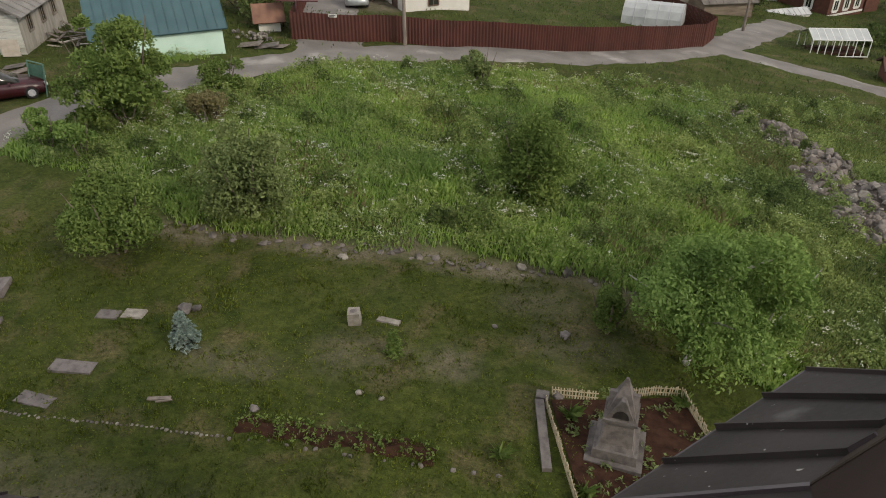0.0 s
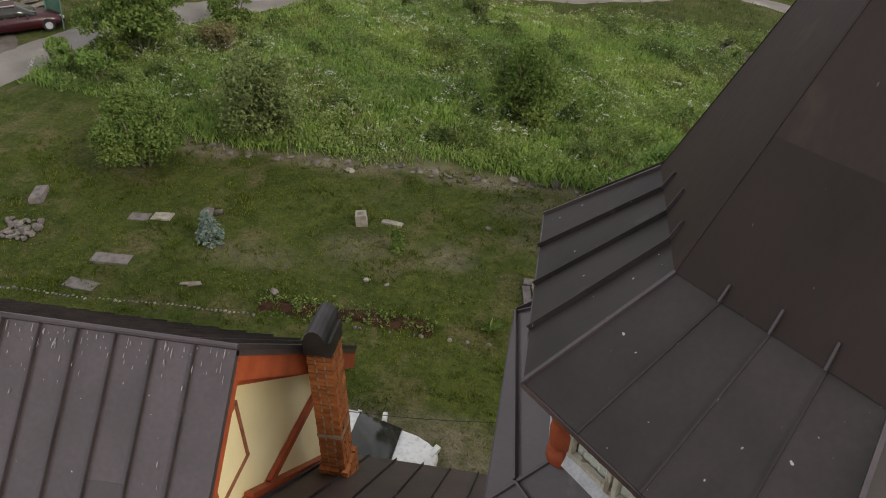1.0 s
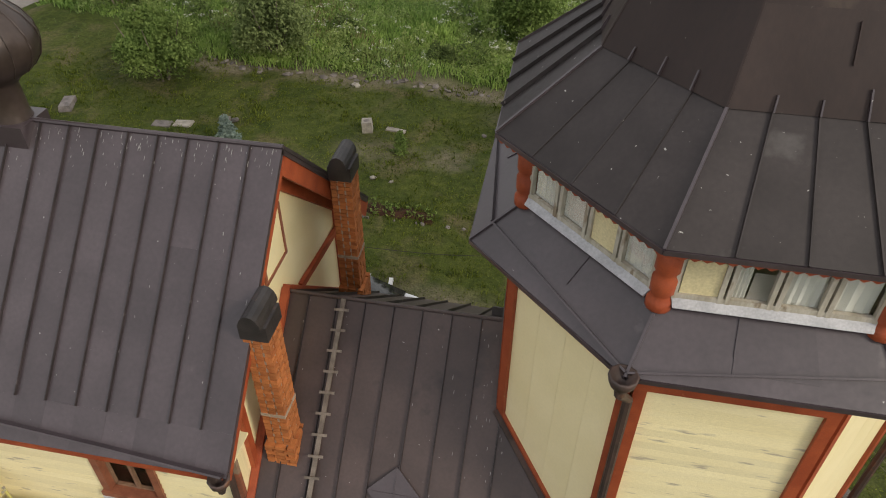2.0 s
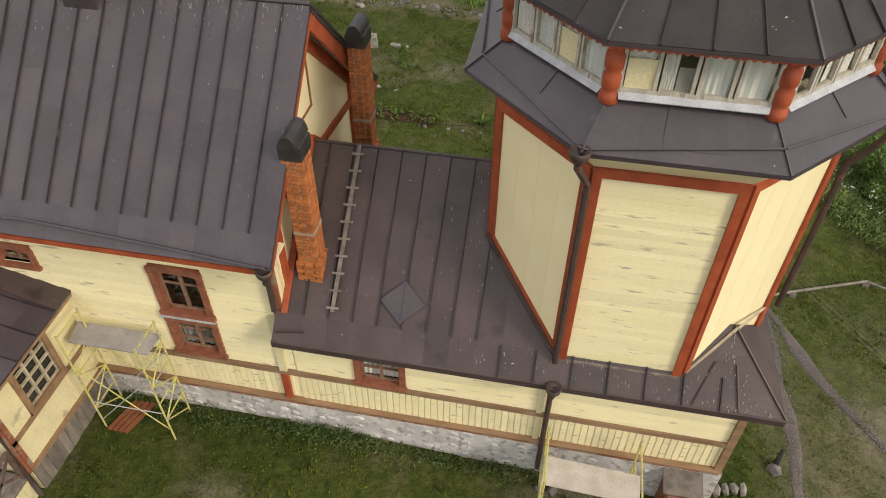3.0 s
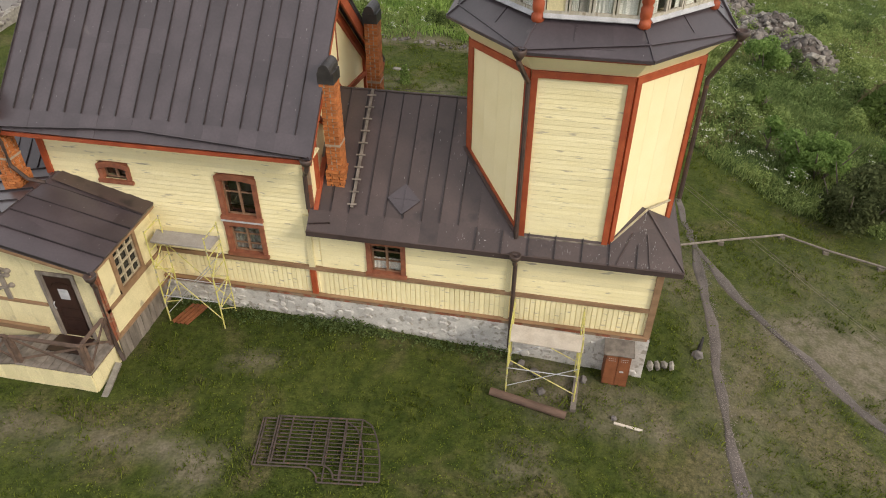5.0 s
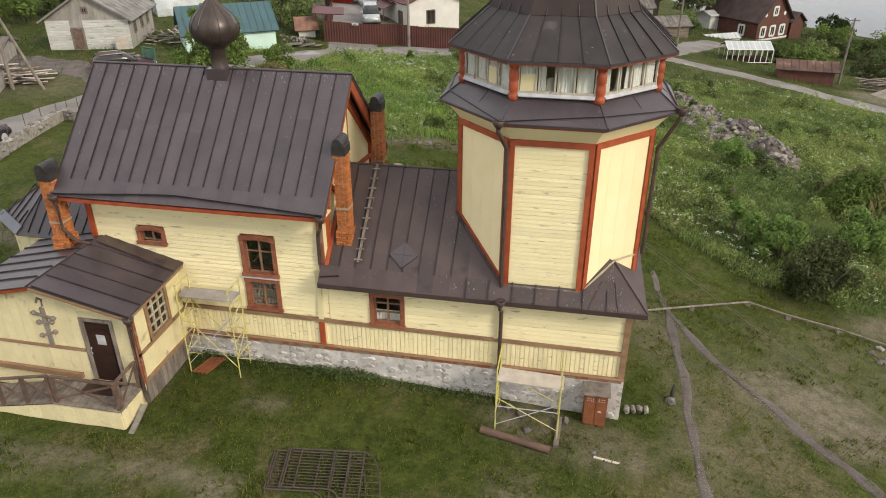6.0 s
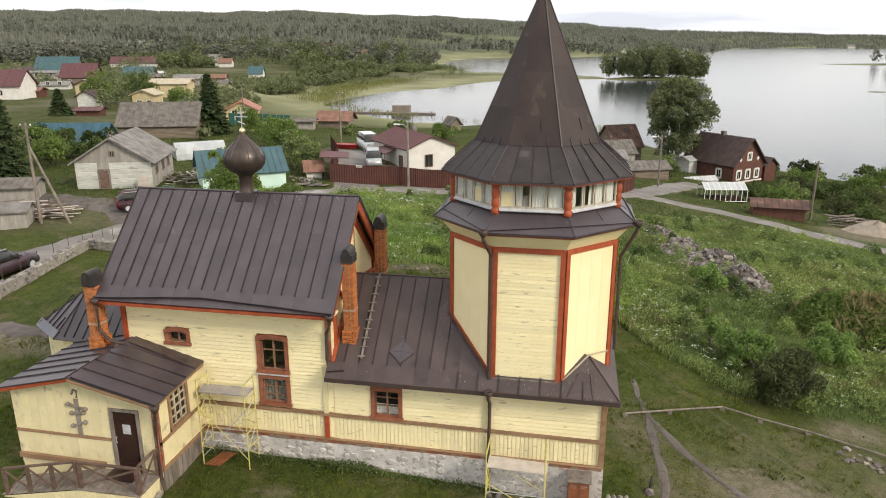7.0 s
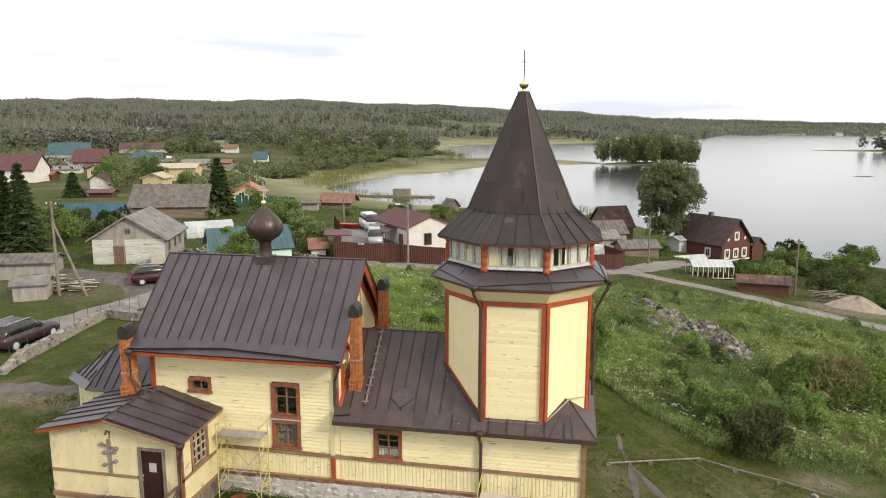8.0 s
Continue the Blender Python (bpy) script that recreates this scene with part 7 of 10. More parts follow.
def pickets(pts, gap):
    for (ax, ay), (bx, by) in zip(pts, pts[1:]):
        n = int(math.hypot(bx - ax, by - ay) / gap)
        for i in range(n):
            x, y = ax + (bx - ax) * i / n, ay + (by - ay) * i / n
            piece("picket", pk, fence, pose(x, y, gz(x, y) - 0.02, rr.uniform(-4, 4), rr.uniform(-4, 4), math.degrees(math.atan2(by - ay, bx - ax))))
        for z in (0.1, 0.26):
            part("rail", Mesh().beam((ax, ay, gz(ax, ay) + z), (bx, by, gz(bx, by) + z), 0.015, 0.03), FRAME_WOOD, fence)


pickets([(1.18, 14.7), (1.55, 13.4), (2.25, 11.0)], 0.07)
pickets([(1.35, 15.1), (2.6, 15.3)], 0.075)
pickets([(3.3, 15.6), (4.2, 16.0), (4.9, 16.1)], 0.075)
pickets([(4.95, 16.1), (5.45, 14.6), (6.3, 12.4)], 0.07)
plot = Mesh()
pg = [(1.3, 14.9), (2.4, 11.0), (6.3, 12.3), (4.9, 16.0), (3.0, 15.4)]
plot.add([(x, y, gz(x, y) + 0.06) for x, y in pg] + [(3.4, 13.6, gz(3.4, 13.6) + 0.09)], [(i, (i + 1) % 5, 5) for i in range(5)])
plot.f = [f[::-1] for f in plot.f]
solid("planting_bed", plot, SOIL, "bare red-brown earth inside the picket fence", "flower bed", at=(3.4, 13.6, gz(3.4, 13.6)))
solid("edge_stone", Mesh().beam((1.0, 14.75, gz(1, 14.7) + 0.06), (1.35, 12.4, gz(1.3, 12.4) + 0.05), 0.24, 0.16).beam((0.9, 14.95, gz(1, 15) + 0.08), (1.25, 14.95, gz(1.2, 15) + 0.08), 0.3, 0.18), GRANITE, "long grey kerbstone beside the picket fence", "kerbstone", at=(1.1, 13.6, gz(1.1, 13.6)))

# ---- cars ----
PAINT_WHITE = material("white_car_paint", (0.72, 0.72, 0.72), (0.78, 0.78, 0.78), 2, 0.3, bump=0.0, fine=10)
PAINT_SILVER = material("silver_car_paint", (0.40, 0.42, 0.43), (0.48, 0.5, 0.51), 2, 0.35, metal=0.4, bump=0)
PAINT_MAROON = material("maroon_car_paint", (0.036, 0.006, 0.010), (0.055, 0.009, 0.014), 2, 0.3, bump=0)
PAINT_DARK = material("dark_car_paint", (0.045, 0.026, 0.034), (0.06, 0.035, 0.045), 2, 0.28, bump=0)
TYRE = material("tyre_rubber", (0.018, 0.018, 0.018), (0.03, 0.03, 0.03), 8, 0.9)
LAMP_RED = material("tail_lamp", (0.25, 0.01, 0.01), (0.35, 0.02, 0.02), 4, 0.3)
LAMP_CLEAR = material("head_lamp", (0.55, 0.56, 0.56), (0.7, 0.7, 0.7), 4, 0.15)


def car(x, y, rot, paint, label, L=4.4, W=1.75, H=1.5, van=False, rails=False, fwd=0.0, suv=False):
    c = thing("car", (x, y, gz(x, y)), label, "car", "parked cars")
    z0 = gz(x, y)
    m = pose(x, y, z0, 0, 0, rot)


    def loft(sections):
        """Cross-sections along the car: (s, half width, z low, z high, tuck of the top)."""
        mb = Mesh()
        for s, w, lo, hi, tuck in sections:
            mb.v += [tuple(m @ Vector(p)) for p in ((s, -w, lo), (s, w, lo), (s, w * 1.01, (lo + hi) / 2), (s, w - tuck, hi), (s, -w + tuck, hi), (s, -w * 1.01, (lo + hi) / 2))]
        k = len(sections)
        for i in range(k - 1):
            for j in range(6):
                mb.f.append((6 * i + j, 6 * i + (j + 1) % 6, 6 * i + 6 + (j + 1) % 6, 6 * i + 6 + j))
        mb.f += [tuple(range(6))[::-1], tuple(range(6 * k - 6, 6 * k))]
        mb.smooth = True
        return mb
    h, w = L / 2, W / 2
    belt = H * 0.62
    if van:
        body = [(-h, w * 0.94, 0.35, belt, 0.03), (-h + 0.1, w, 0.25, belt + 0.02, 0.02), (0, w, 0.22, belt, 0.02), (h - 1.0, w, 0.22, belt - 0.02, 0.03), (h - 0.35, w * 0.97, 0.25, belt - 0.12, 0.08), (h, w * 0.8, 0.35, belt - 0.35, 0.12)]
        cabin = [(-h + 0.03, w * 0.9, belt - 0.02, belt + 0.05, 0.02), (-h + 0.12, w * 0.92, belt - 0.02, H - 0.05, 0.14), (-h + 0.5, w * 0.94, belt - 0.02, H, 0.16), (h - 1.7, w * 0.94, belt - 0.02, H - 0.02, 0.18), (h - 0.75, w * 0.93, belt - 0.06, belt + 0.03, 0.05)]
    else:
        body = [(-h, w * 0.88, 0.4, belt - 0.08, 0.06), (-h + 0.12, w * 0.97, 0.25, belt, 0.04), (0, w, 0.22, belt, 0.03), (h - 1.25, w, 0.22, belt - 0.02, 0.04), (h - 0.55, w * 0.98, 0.25, belt - 0.1, 0.1), (h - 0.25, w * 0.93, 0.25, belt - 0.17, 0.14), (h - 0.06, w * 0.8, 0.3, belt - 0.28, 0.16), (h, w * 0.62, 0.36, belt - 0.38, 0.14)]
        cabin = [(-h + 0.08, w * 0.88, belt - 0.03, belt + 0.04, 0.02), (-h + 0.45, w * 0.92, belt - 0.03, H - 0.06, 0.16), (-h + 1.0, w * 0.93, belt - 0.03, H, 0.19), (h - 2.2, w * 0.93, belt - 0.03, H - 0.03, 0.2), (h - 1.3, w * 0.92, belt - 0.05, belt + 0.02, 0.04)]
    if suv:
        belt = H * 0.6
        body = [(-h, w * 0.9, 0.45, belt - 0.1, 0.05), (-h + 0.1, w * 0.98, 0.34, belt, 0.04), (-0.4, w, 0.32, belt + 0.01, 0.03), (h - 1.45, w, 0.32, belt, 0.05), (h - 0.7, w * 0.98, 0.34, belt - 0.04, 0.12), (h - 0.2, w * 0.93, 0.38, belt - 0.12, 0.16), (h - 0.03, w * 0.84, 0.42, belt - 0.26, 0.14), (h, w * 0.78, 0.46, belt - 0.4, 0.1)]
        cabin = [(-h + 0.06, w * 0.88, belt - 0.03, belt + 0.05, 0.02), (-h + 0.42, w * 0.92, belt - 0.03, H - 0.08, 0.15), (-h + 1.0, w * 0.93, belt - 0.03, H, 0.18), (h - 2.35, w * 0.93, belt - 0.03, H - 0.02, 0.19), (h - 1.42, w * 0.92, belt - 0.05, belt + 0.03, 0.05)]
    cabin = [(s + (fwd if s > -h + 0.6 else 0), *rest_) for s, *rest_ in cabin]
    b = loft(body)
    part("body", b, paint, c)
    part("glasshouse", loft(cabin), GLASS, c, "dark tinted windows")
    top = cabin[1:4]
    rf = Mesh()
    for s, wv, lo, hi, tuck in top:
        rf.v += [tuple(m @ Vector(p)) for p in ((s, -wv + tuck - 0.01, hi - 0.02), (s, wv - tuck + 0.01, hi - 0.02), (s, wv - tuck - 0.02, hi + 0.025), (s, -wv + tuck + 0.02, hi + 0.025))]
    for i in range(2):
        for j in range(4):
            rf.f.append((4 * i + j, 4 * i + (j + 1) % 4, 4 * i + 4 + (j + 1) % 4, 4 * i + 4 + j))
    rf.f += [(3, 2, 1, 0), (8, 9, 10, 11)]
    part("roof", rf, paint, c)
    for s in (cabin[1][0] + 0.05, (cabin[2][0] + cabin[3][0]) / 2, cabin[3][0] - 0.02):
        for e in (-1, 1):
            part("pillar", Mesh().beam(m @ Vector((s - 0.02, e * (w * 0.935), belt)), m @ Vector((s, e * (w * 0.93 - 0.17), H - 0.02)), 0.09, 0.03, m.to_3x3() @ Vector((0, 1, 0))), paint, c)
    for s in (-h + 0.8, h - 0.85):
        for e in (-1, 1):
            p = Vector((s, e * (w - 0.08), 0.31))
            ax = Vector((0, e, 0))
            rw = 0.36 if suv else 0.31
            p.z = rw
            wheel = part("wheel", Mesh().tube([m @ (p - ax * 0.1), m @ (p + ax * 0.1)], rw, 16), TYRE, c)
            part("rim", Mesh().tube([m @ (p + ax * 0.095), m @ (p + ax * 0.115)], rw * 0.64, 12), PALE_METAL, wheel)
            part("arch", Mesh().tube([m @ (p + ax * 0.05 + Vector((math.cos(q), 0, math.sin(q))) * (rw + 0.05)) for q in np.linspace(0.1, math.pi - 0.1, 9)], 0.05, 6), TYRE if suv else paint, c)
    for e in (-1, 1):
        part("headlight", Mesh().beam(m @ Vector((h - 0.16, e * w * 0.66, belt - 0.28)), m @ Vector((h - 0.04, e * w * 0.6, belt - 0.3)), 0.32, 0.14), LAMP_CLEAR, c)
        part("tail_lamp", Mesh().beam(m @ Vector((-h - 0.01, e * w * 0.76, belt - 0.1)), m @ Vector((-h + 0.08, e * w * 0.8, belt - 0.1)), 0.18, 0.2), LAMP_RED, c)
        part("mirror", Mesh().beam(m @ Vector((cabin[3][0] + 0.45, e * w, belt + 0.02)), m @ Vector((cabin[3][0] + 0.43, e * (w + 0.2), belt + 0.08)), 0.1, 0.14), paint, c)
    part("plate", Mesh().beam(m @ Vector((-h - 0.012, -0.26, 0.62)), m @ Vector((-h - 0.012, 0.26, 0.62)), 0.012, 0.11), PALE_METAL, c)
    if rails:
        for e in (-1, 1):
            part("roof_rail", Mesh().tube([m @ Vector((cabin[1][0] + 0.2, e * (w - 0.28), H + 0.05)), m @ Vector((cabin[3][0], e * (w - 0.28), H + 0.05))], 0.02, 5), PALE_METAL, c)
    return c


car(-2.5, 7.1, -3, PAINT_WHITE, "white car parked behind the church", 4.2, 1.7, 1.45, fwd=0.4)
car(-29.0, 32.3, 40, PAINT_MAROON, "dark maroon estate car with roof rails", 4.5, 1.75, 1.5, rails=True)
car(-28.75, 16.2, 88, PAINT_DARK, "dark maroon off-road estate parked by the stone wall", 4.8, 1.9, 1.72, rails=True, suv=True)
car(-16.9, 58.4, -72, PAINT_SILVER, "silver minivan parked in the yard", 4.5, 1.8, 1.75, van=True)
car(-20.3, 68.5, -60, PAINT_WHITE, "white minibus parked in the yard", 5.2, 2.0, 2.2, van=True)

# scrap by the sheds across the road
frame_ = thing("metal_stand", (-27.8, 33.4, gz(-27.8, 33.4)), "green metal frame stand by the road", "stand")
for a, b in (((-28.5, 33.9, 0), (-28.2, 33.8, 1.5)), ((-27.9, 33.2, 0), (-28.2, 33.8, 1.5)), ((-27.4, 33.6, 0), (-27.0, 33.5, 1.5)), ((-26.8, 32.9, 0), (-27.0, 33.5, 1.5)), ((-28.2, 33.8, 1.5), (-27.0, 33.5, 1.5)), ((-28.4, 33.85, 0.5), (-27.3, 33.6, 0.5))):
    part("tube", Mesh().tube([(a[0], a[1], gz(a[0], a[1]) + a[2]), (b[0], b[1], gz(b[0], b[1]) + b[2])], 0.04, 6), STAND_GREEN, frame_)
part("mesh_panel", Mesh().slab(*[(x, y, gz(-27.8, 33.4) + z) for x, y, z in ((-28.4, 33.75, 0.1), (-27.2, 33.5, 0.1), (-27.1, 33.55, 1.4), (-28.2, 33.8, 1.4))], 0.02), STAND_GREEN, frame_)
jk = random.Random(15)
for k_, (x, y, w_, d_, a_) in enumerate(((-20.2, 44.2, 1.9, 1.1, 0.1), (-19.0, 44.5, 1.6, 1.0, 0.3), (-18.1, 44.6, 1.0, 0.9, -0.2), (-31.2, 36.2, 1.2, 0.8, 0.4), (-30.4, 35.4, 1.4, 0.7, 0.9))):
    c_, s_ = math.cos(a_), math.sin(a_)
    solid("tin_sheet", Mesh().slab(*[(x + u * c_ - v * s_, y + u * s_ + v * c_, gz(x, y) + 0.14 + 0.12 * u) for u, v in ((-w_ / 2, -d_ / 2), (w_ / 2, -d_ / 2), (w_ / 2, d_ / 2), (-w_ / 2, d_ / 2))], 0.03), (WOOD_GREY, FIELDSTONE)[k_ % 2], "weathered sheet lying among the scrap", "sheet", "scrap sheets", at=(x, y, gz(x, y)))
scrap = thing("rubble_heap", (-20.2, 46.2, gz(-20.2, 46.2)), "heap of broken stones beside the tiny shed", "rubble heap")
for k_ in range(50):
    x, y = -20.4 + jk.gauss(0, 0.7), 46.0 + jk.gauss(0, 0.4)
    rock_at(jk.choice(ROCKS_GRAN + ROCKS_PALE), scrap, x, y, gz(x, y) + jk.uniform(0.03, 0.3), jk.uniform(0.15, 0.4), jk)
# loose gravel on the wheel tracks
peb, pj = Mesh(), random.Random(3)
for pts, wd in (([(8.85, 6.3), (9.0, 3.7), (8.9, 1.7), (8.9, -0.1), (8.95, -2), (9.0, -3.3), (9.3, -7)], 0.2), ([(8.95, 5.6), (10.0, 4.0), (11.4, 1.8), (12.6, 0.3), (13.6, -0.9), (16, -3.5)], 0.22)):
    for (ax, ay), (bx, by) in zip(pts, pts[1:]):
        L_ = math.hypot(bx - ax, by - ay)
        for _ in range(int(L_ * 190)):
            q_, o_ = pj.random(), pj.gauss(0, wd * 0.5)
            x, y = ax + (bx - ax) * q_ - (by - ay) / L_ * o_, ay + (by - ay) * q_ + (bx - ax) / L_ * o_
            z, r_ = gz(x, y) + 0.035, pj.uniform(0.007, 0.019)
            h_ = r_ * pj.uniform(0.5, 0.9)
            k_ = len(peb.v)
            peb.v += [(x - r_, y, z), (x, y - r_ * pj.uniform(0.7, 1.2), z), (x + r_, y, z), (x, y + r_, z), (x + r_ * 0.2, y, z + h_)]
            peb.f += [(k_, k_ + 1, k_ + 4), (k_ + 1, k_ + 2, k_ + 4), (k_ + 2, k_ + 3, k_ + 4), (k_ + 3, k_, k_ + 4)]
solid("loose_gravel", peb, PEBBLE, "loose purple-grey gravel on the wheel tracks", "gravel", kind="stuff")

# ---- the village ----
W_LIME = material("limewashed_boards", (0.52, 0.52, 0.48), (0.68, 0.68, 0.63), 2.2, 0.85, bump=0.2, fine=26, stain=(0.30, 0.28, 0.24), stain_at=0.60, stain_scale=2.4, stretch=(0.5, 0.5, 2.0), vary=0.2)
W_GREYB = material("grey_boards", (0.27, 0.25, 0.22), (0.40, 0.37, 0.33), 2.5, 0.9, bump=0.3, fine=18, stretch=(1, 1, 0.2))
W_LOG = material("old_logs", (0.15, 0.115, 0.085), (0.25, 0.20, 0.15), 2.0, 0.9, bump=0.4, fine=10, stretch=(0.3, 0.3, 2.5))
W_WHITE = material("white_render", (0.66, 0.63, 0.58), (0.76, 0.73, 0.68), 1.0, 0.8, bump=0.05)
W_MINT = material("mint_metal", (0.56, 0.76, 0.66), (0.64, 0.83, 0.73), 1.0, 0.5, bump=0.1)
W_CREAM = material("fresh_timber", (0.50, 0.40, 0.22), (0.62, 0.52, 0.31), 1.0, 0.8, stain=(0.36, 0.28, 0.15), stain_at=0.6, stain_scale=0.8)
R_CREAM = material("pale_timber_roof", (0.42, 0.36, 0.25), (0.52, 0.45, 0.33), 1.0, 0.8)
W_REDLOG = material("red_brown_boards", (0.085, 0.032, 0.022), (0.13, 0.048, 0.03), 2.0, 0.75, bump=0.2)
R_TEAL = material("teal_roof", (0.036, 0.088, 0.10), (0.055, 0.115, 0.128), 0.8, 0.45, bump=0.05)
R_BLUE = material("blue_roof", (0.02, 0.075, 0.105), (0.03, 0.10, 0.14), 0.8, 0.5)
R_MAROON = material("maroon_roof", (0.085, 0.028, 0.03), (0.12, 0.042, 0.042), 1.2, 0.55, bump=0.1)
R_GREY = material("grey_slate_roof", (0.165, 0.155, 0.145), (0.27, 0.255, 0.24), 1.2, 0.9, bump=0.3, fine=12)
R_OLD = material("old_plank_roof", (0.105, 0.094, 0.082), (0.19, 0.168, 0.147), 1.5, 0.9, bump=0.4, fine=10)
R_RUST = material("rusty_roof", (0.17, 0.082, 0.055), (0.26, 0.135, 0.09), 1.2, 0.7)
R_BARN = material("patched_rusty_roof", (0.06, 0.035, 0.028), (0.15, 0.075, 0.05), 0.9, 0.8, bump=0.3, fine=6, stain=(0.2, 0.18, 0.16), stain_at=0.62, stain_scale=0.9)
R_BROWN = material("dark_brown_roof", (0.05, 0.032, 0.028), (0.085, 0.055, 0.048), 1.2, 0.7)
R_ORANGE = material("orange_roof", (0.32, 0.135, 0.085), (0.40, 0.18, 0.12), 1.0, 0.6)
R_PALE = material("pale_metal_roof", (0.45, 0.45, 0.45), (0.58, 0.58, 0.58), 1.0, 0.5)
FENCE_RED = material("maroon_sheet_fence", (0.066, 0.020, 0.014), (0.09, 0.027, 0.019), 0.8, 0.5, bump=0.05)
FENCE_GREEN = material("green_sheet_fence", (0.02, 0.10, 0.08), (0.03, 0.13, 0.10), 0.8, 0.5)
FILM = material("greenhouse_film", (0.38, 0.40, 0.40), (0.50, 0.52, 0.52), 1.0, 0.4, bump=0.02)
TRIM_WHITE = material("white_trim", (0.68, 0.68, 0.64), (0.78, 0.78, 0.74), 3, 0.6)


def clad(t, m, w, z0, z1, mat, slope=None, step_=0.2, level=True):
    """Single boards nailed on a front wall: level rows, or upright ones cut to the gable's slope."""
    n = int(((z1 - z0) if level else w) / step_)
    for i in range(n):
        if level:
            q = [(0, -0.015, z0 + i * step_), (w, -0.015, z0 + i * step_), (w, -0.03, z0 + (i + 0.93) * step_), (0, -0.03, z0 + (i + 0.93) * step_)]
        else:
            x0, x1 = i * w / n, (i + 0.93) * w / n
            q = [(x0, -0.02, z0), (x1, -0.02, z0), (x1, -0.02, z1 + slope * (1 - abs(2 * x1 / w - 1))), (x0, -0.02, z1 + slope * (1 - abs(2 * x0 / w - 1)))]
        part("board", Mesh().slab(*[m @ Vector(p) for p in q], 0.025), mat, t)


def house(ax, ay, ang, w, d, h, rise, wall, roof, label, along=False, over=0.35, wins=(), doors=(), name="house", chimney=None, group="village houses", lift=0.0, ribs=10, trim=TRIM_WHITE, tw=0.1):
    """A gabled house. Front from (ax, ay) along ang degrees, w wide, d deep; along: the ridge runs with the front.
    wins: (side, s, z, width, height), side f front, l left, r right; doors the same with z 0."""
    z = min(gz(ax, ay), gz(ax + w * math.cos(radians(ang)), ay + w * math.sin(radians(ang)))) + lift
    m = pose(ax, ay, z, 0, 0, ang)
    t = thing(name, (ax, ay, z), label, "house" if name == "house" else name.replace("_", " "), group)
    wl_ = Mesh().hexa([m @ Vector(p) for p in ((0, 0, -1.2), (w, 0, -1.2), (w, d, -1.2), (0, d, -1.2), (0, 0, h), (w, 0, h), (w, d, h), (0, d, h))])
    if along:
        for x in (0, w - 0.12):
            wl_.prism([m @ Vector(p) for p in ((x, 0, h), (x, d, h), (x, d / 2, h + rise))], m.to_3x3() @ Vector((0.12, 0, 0)))
    else:
        for y in (0.12, d):
            wl_.prism([m @ Vector(p) for p in ((0, y, h), (w, y, h), (w / 2, y, h + rise))], m.to_3x3() @ Vector((0, -0.12, 0)))
    part("wall", wl_, wall, t)
    o = over
    if along:
        k = rise / (d / 2)
        planes = [[(-o, -o, h - k * o), (w + o, -o, h - k * o), (w + o, d / 2, h + rise), (-o, d / 2, h + rise)], [(w + o, d + o, h - k * o), (-o, d + o, h - k * o), (-o, d / 2, h + rise), (w + o, d / 2, h + rise)]]
    else:
        k = rise / (w / 2)
        planes = [[(-o, d + o, h - k * o), (-o, -o, h - k * o), (w / 2, -o, h + rise), (w / 2, d + o, h + rise)], [(w + o, -o, h - k * o), (w + o, d + o, h - k * o), (w / 2, d + o, h + rise), (w / 2, -o, h + rise)]]
    for q in planes:
        q = [m @ Vector(p) + Vector((0, 0, 0.1)) for p in q]
        rp = part("roof", Mesh().slab(*q, 0.1), roof, t)
        up = (q[1] - q[0]).cross(q[3] - q[0]).normalized() * 0.02
        for i in range(ribs + 1):
            s = i / ribs
            part("seam", Mesh().beam(q[0].lerp(q[1], s) + up, q[3].lerp(q[2], s) + up, 0.03, 0.05), roof, rp)
    for side, s, zz, ww, hh in list(wins) + [(a, b, 0, c, e) for a, b, c, e in doors]:
        if side == "f":
            p0, u, out = Vector((s, 0, zz)), Vector((1, 0, 0)), Vector((0, -1, 0))
        elif side == "l":
            p0, u, out = Vector((0, d - s, zz)), Vector((0, -1, 0)), Vector((-1, 0, 0))
        else:
            p0, u, out = Vector((w, s, zz)), Vector((0, 1, 0)), Vector((1, 0, 0))
        c = [p0, p0 + u * ww, p0 + u * ww + Vector((0, 0, hh)), p0 + Vector((0, 0, hh))]
        isdoor = zz == 0
        g_ = part("door" if isdoor else "window", Mesh().slab(*[m @ (p + out * 0.03) for p in c], 0.04), WOOD_BROWN if isdoor else GLASS, t)
        f = Mesh()
        for a, b in zip(c, c[1:] + c[:1]):
            f.beam(m @ (a + out * 0.045), m @ (b + out * 0.045), tw, 0.05, m.to_3x3() @ out)
        if not isdoor:
            f.beam(m @ ((c[0] + c[1]) / 2 + out * 0.04), m @ ((c[2] + c[3]) / 2 + out * 0.04), 0.05, 0.04, m.to_3x3() @ out)
        part("frame", f, trim, g_)
    if chimney:
        x, y, zz = chimney
        part("chimney", Mesh().hexa([m @ Vector((x + a, y + b, c)) for c in (h, zz) for a, b in ((-.3, -.3), (.3, -.3), (.3, .3), (-.3, .3))]), FIELDSTONE, t)
    return t


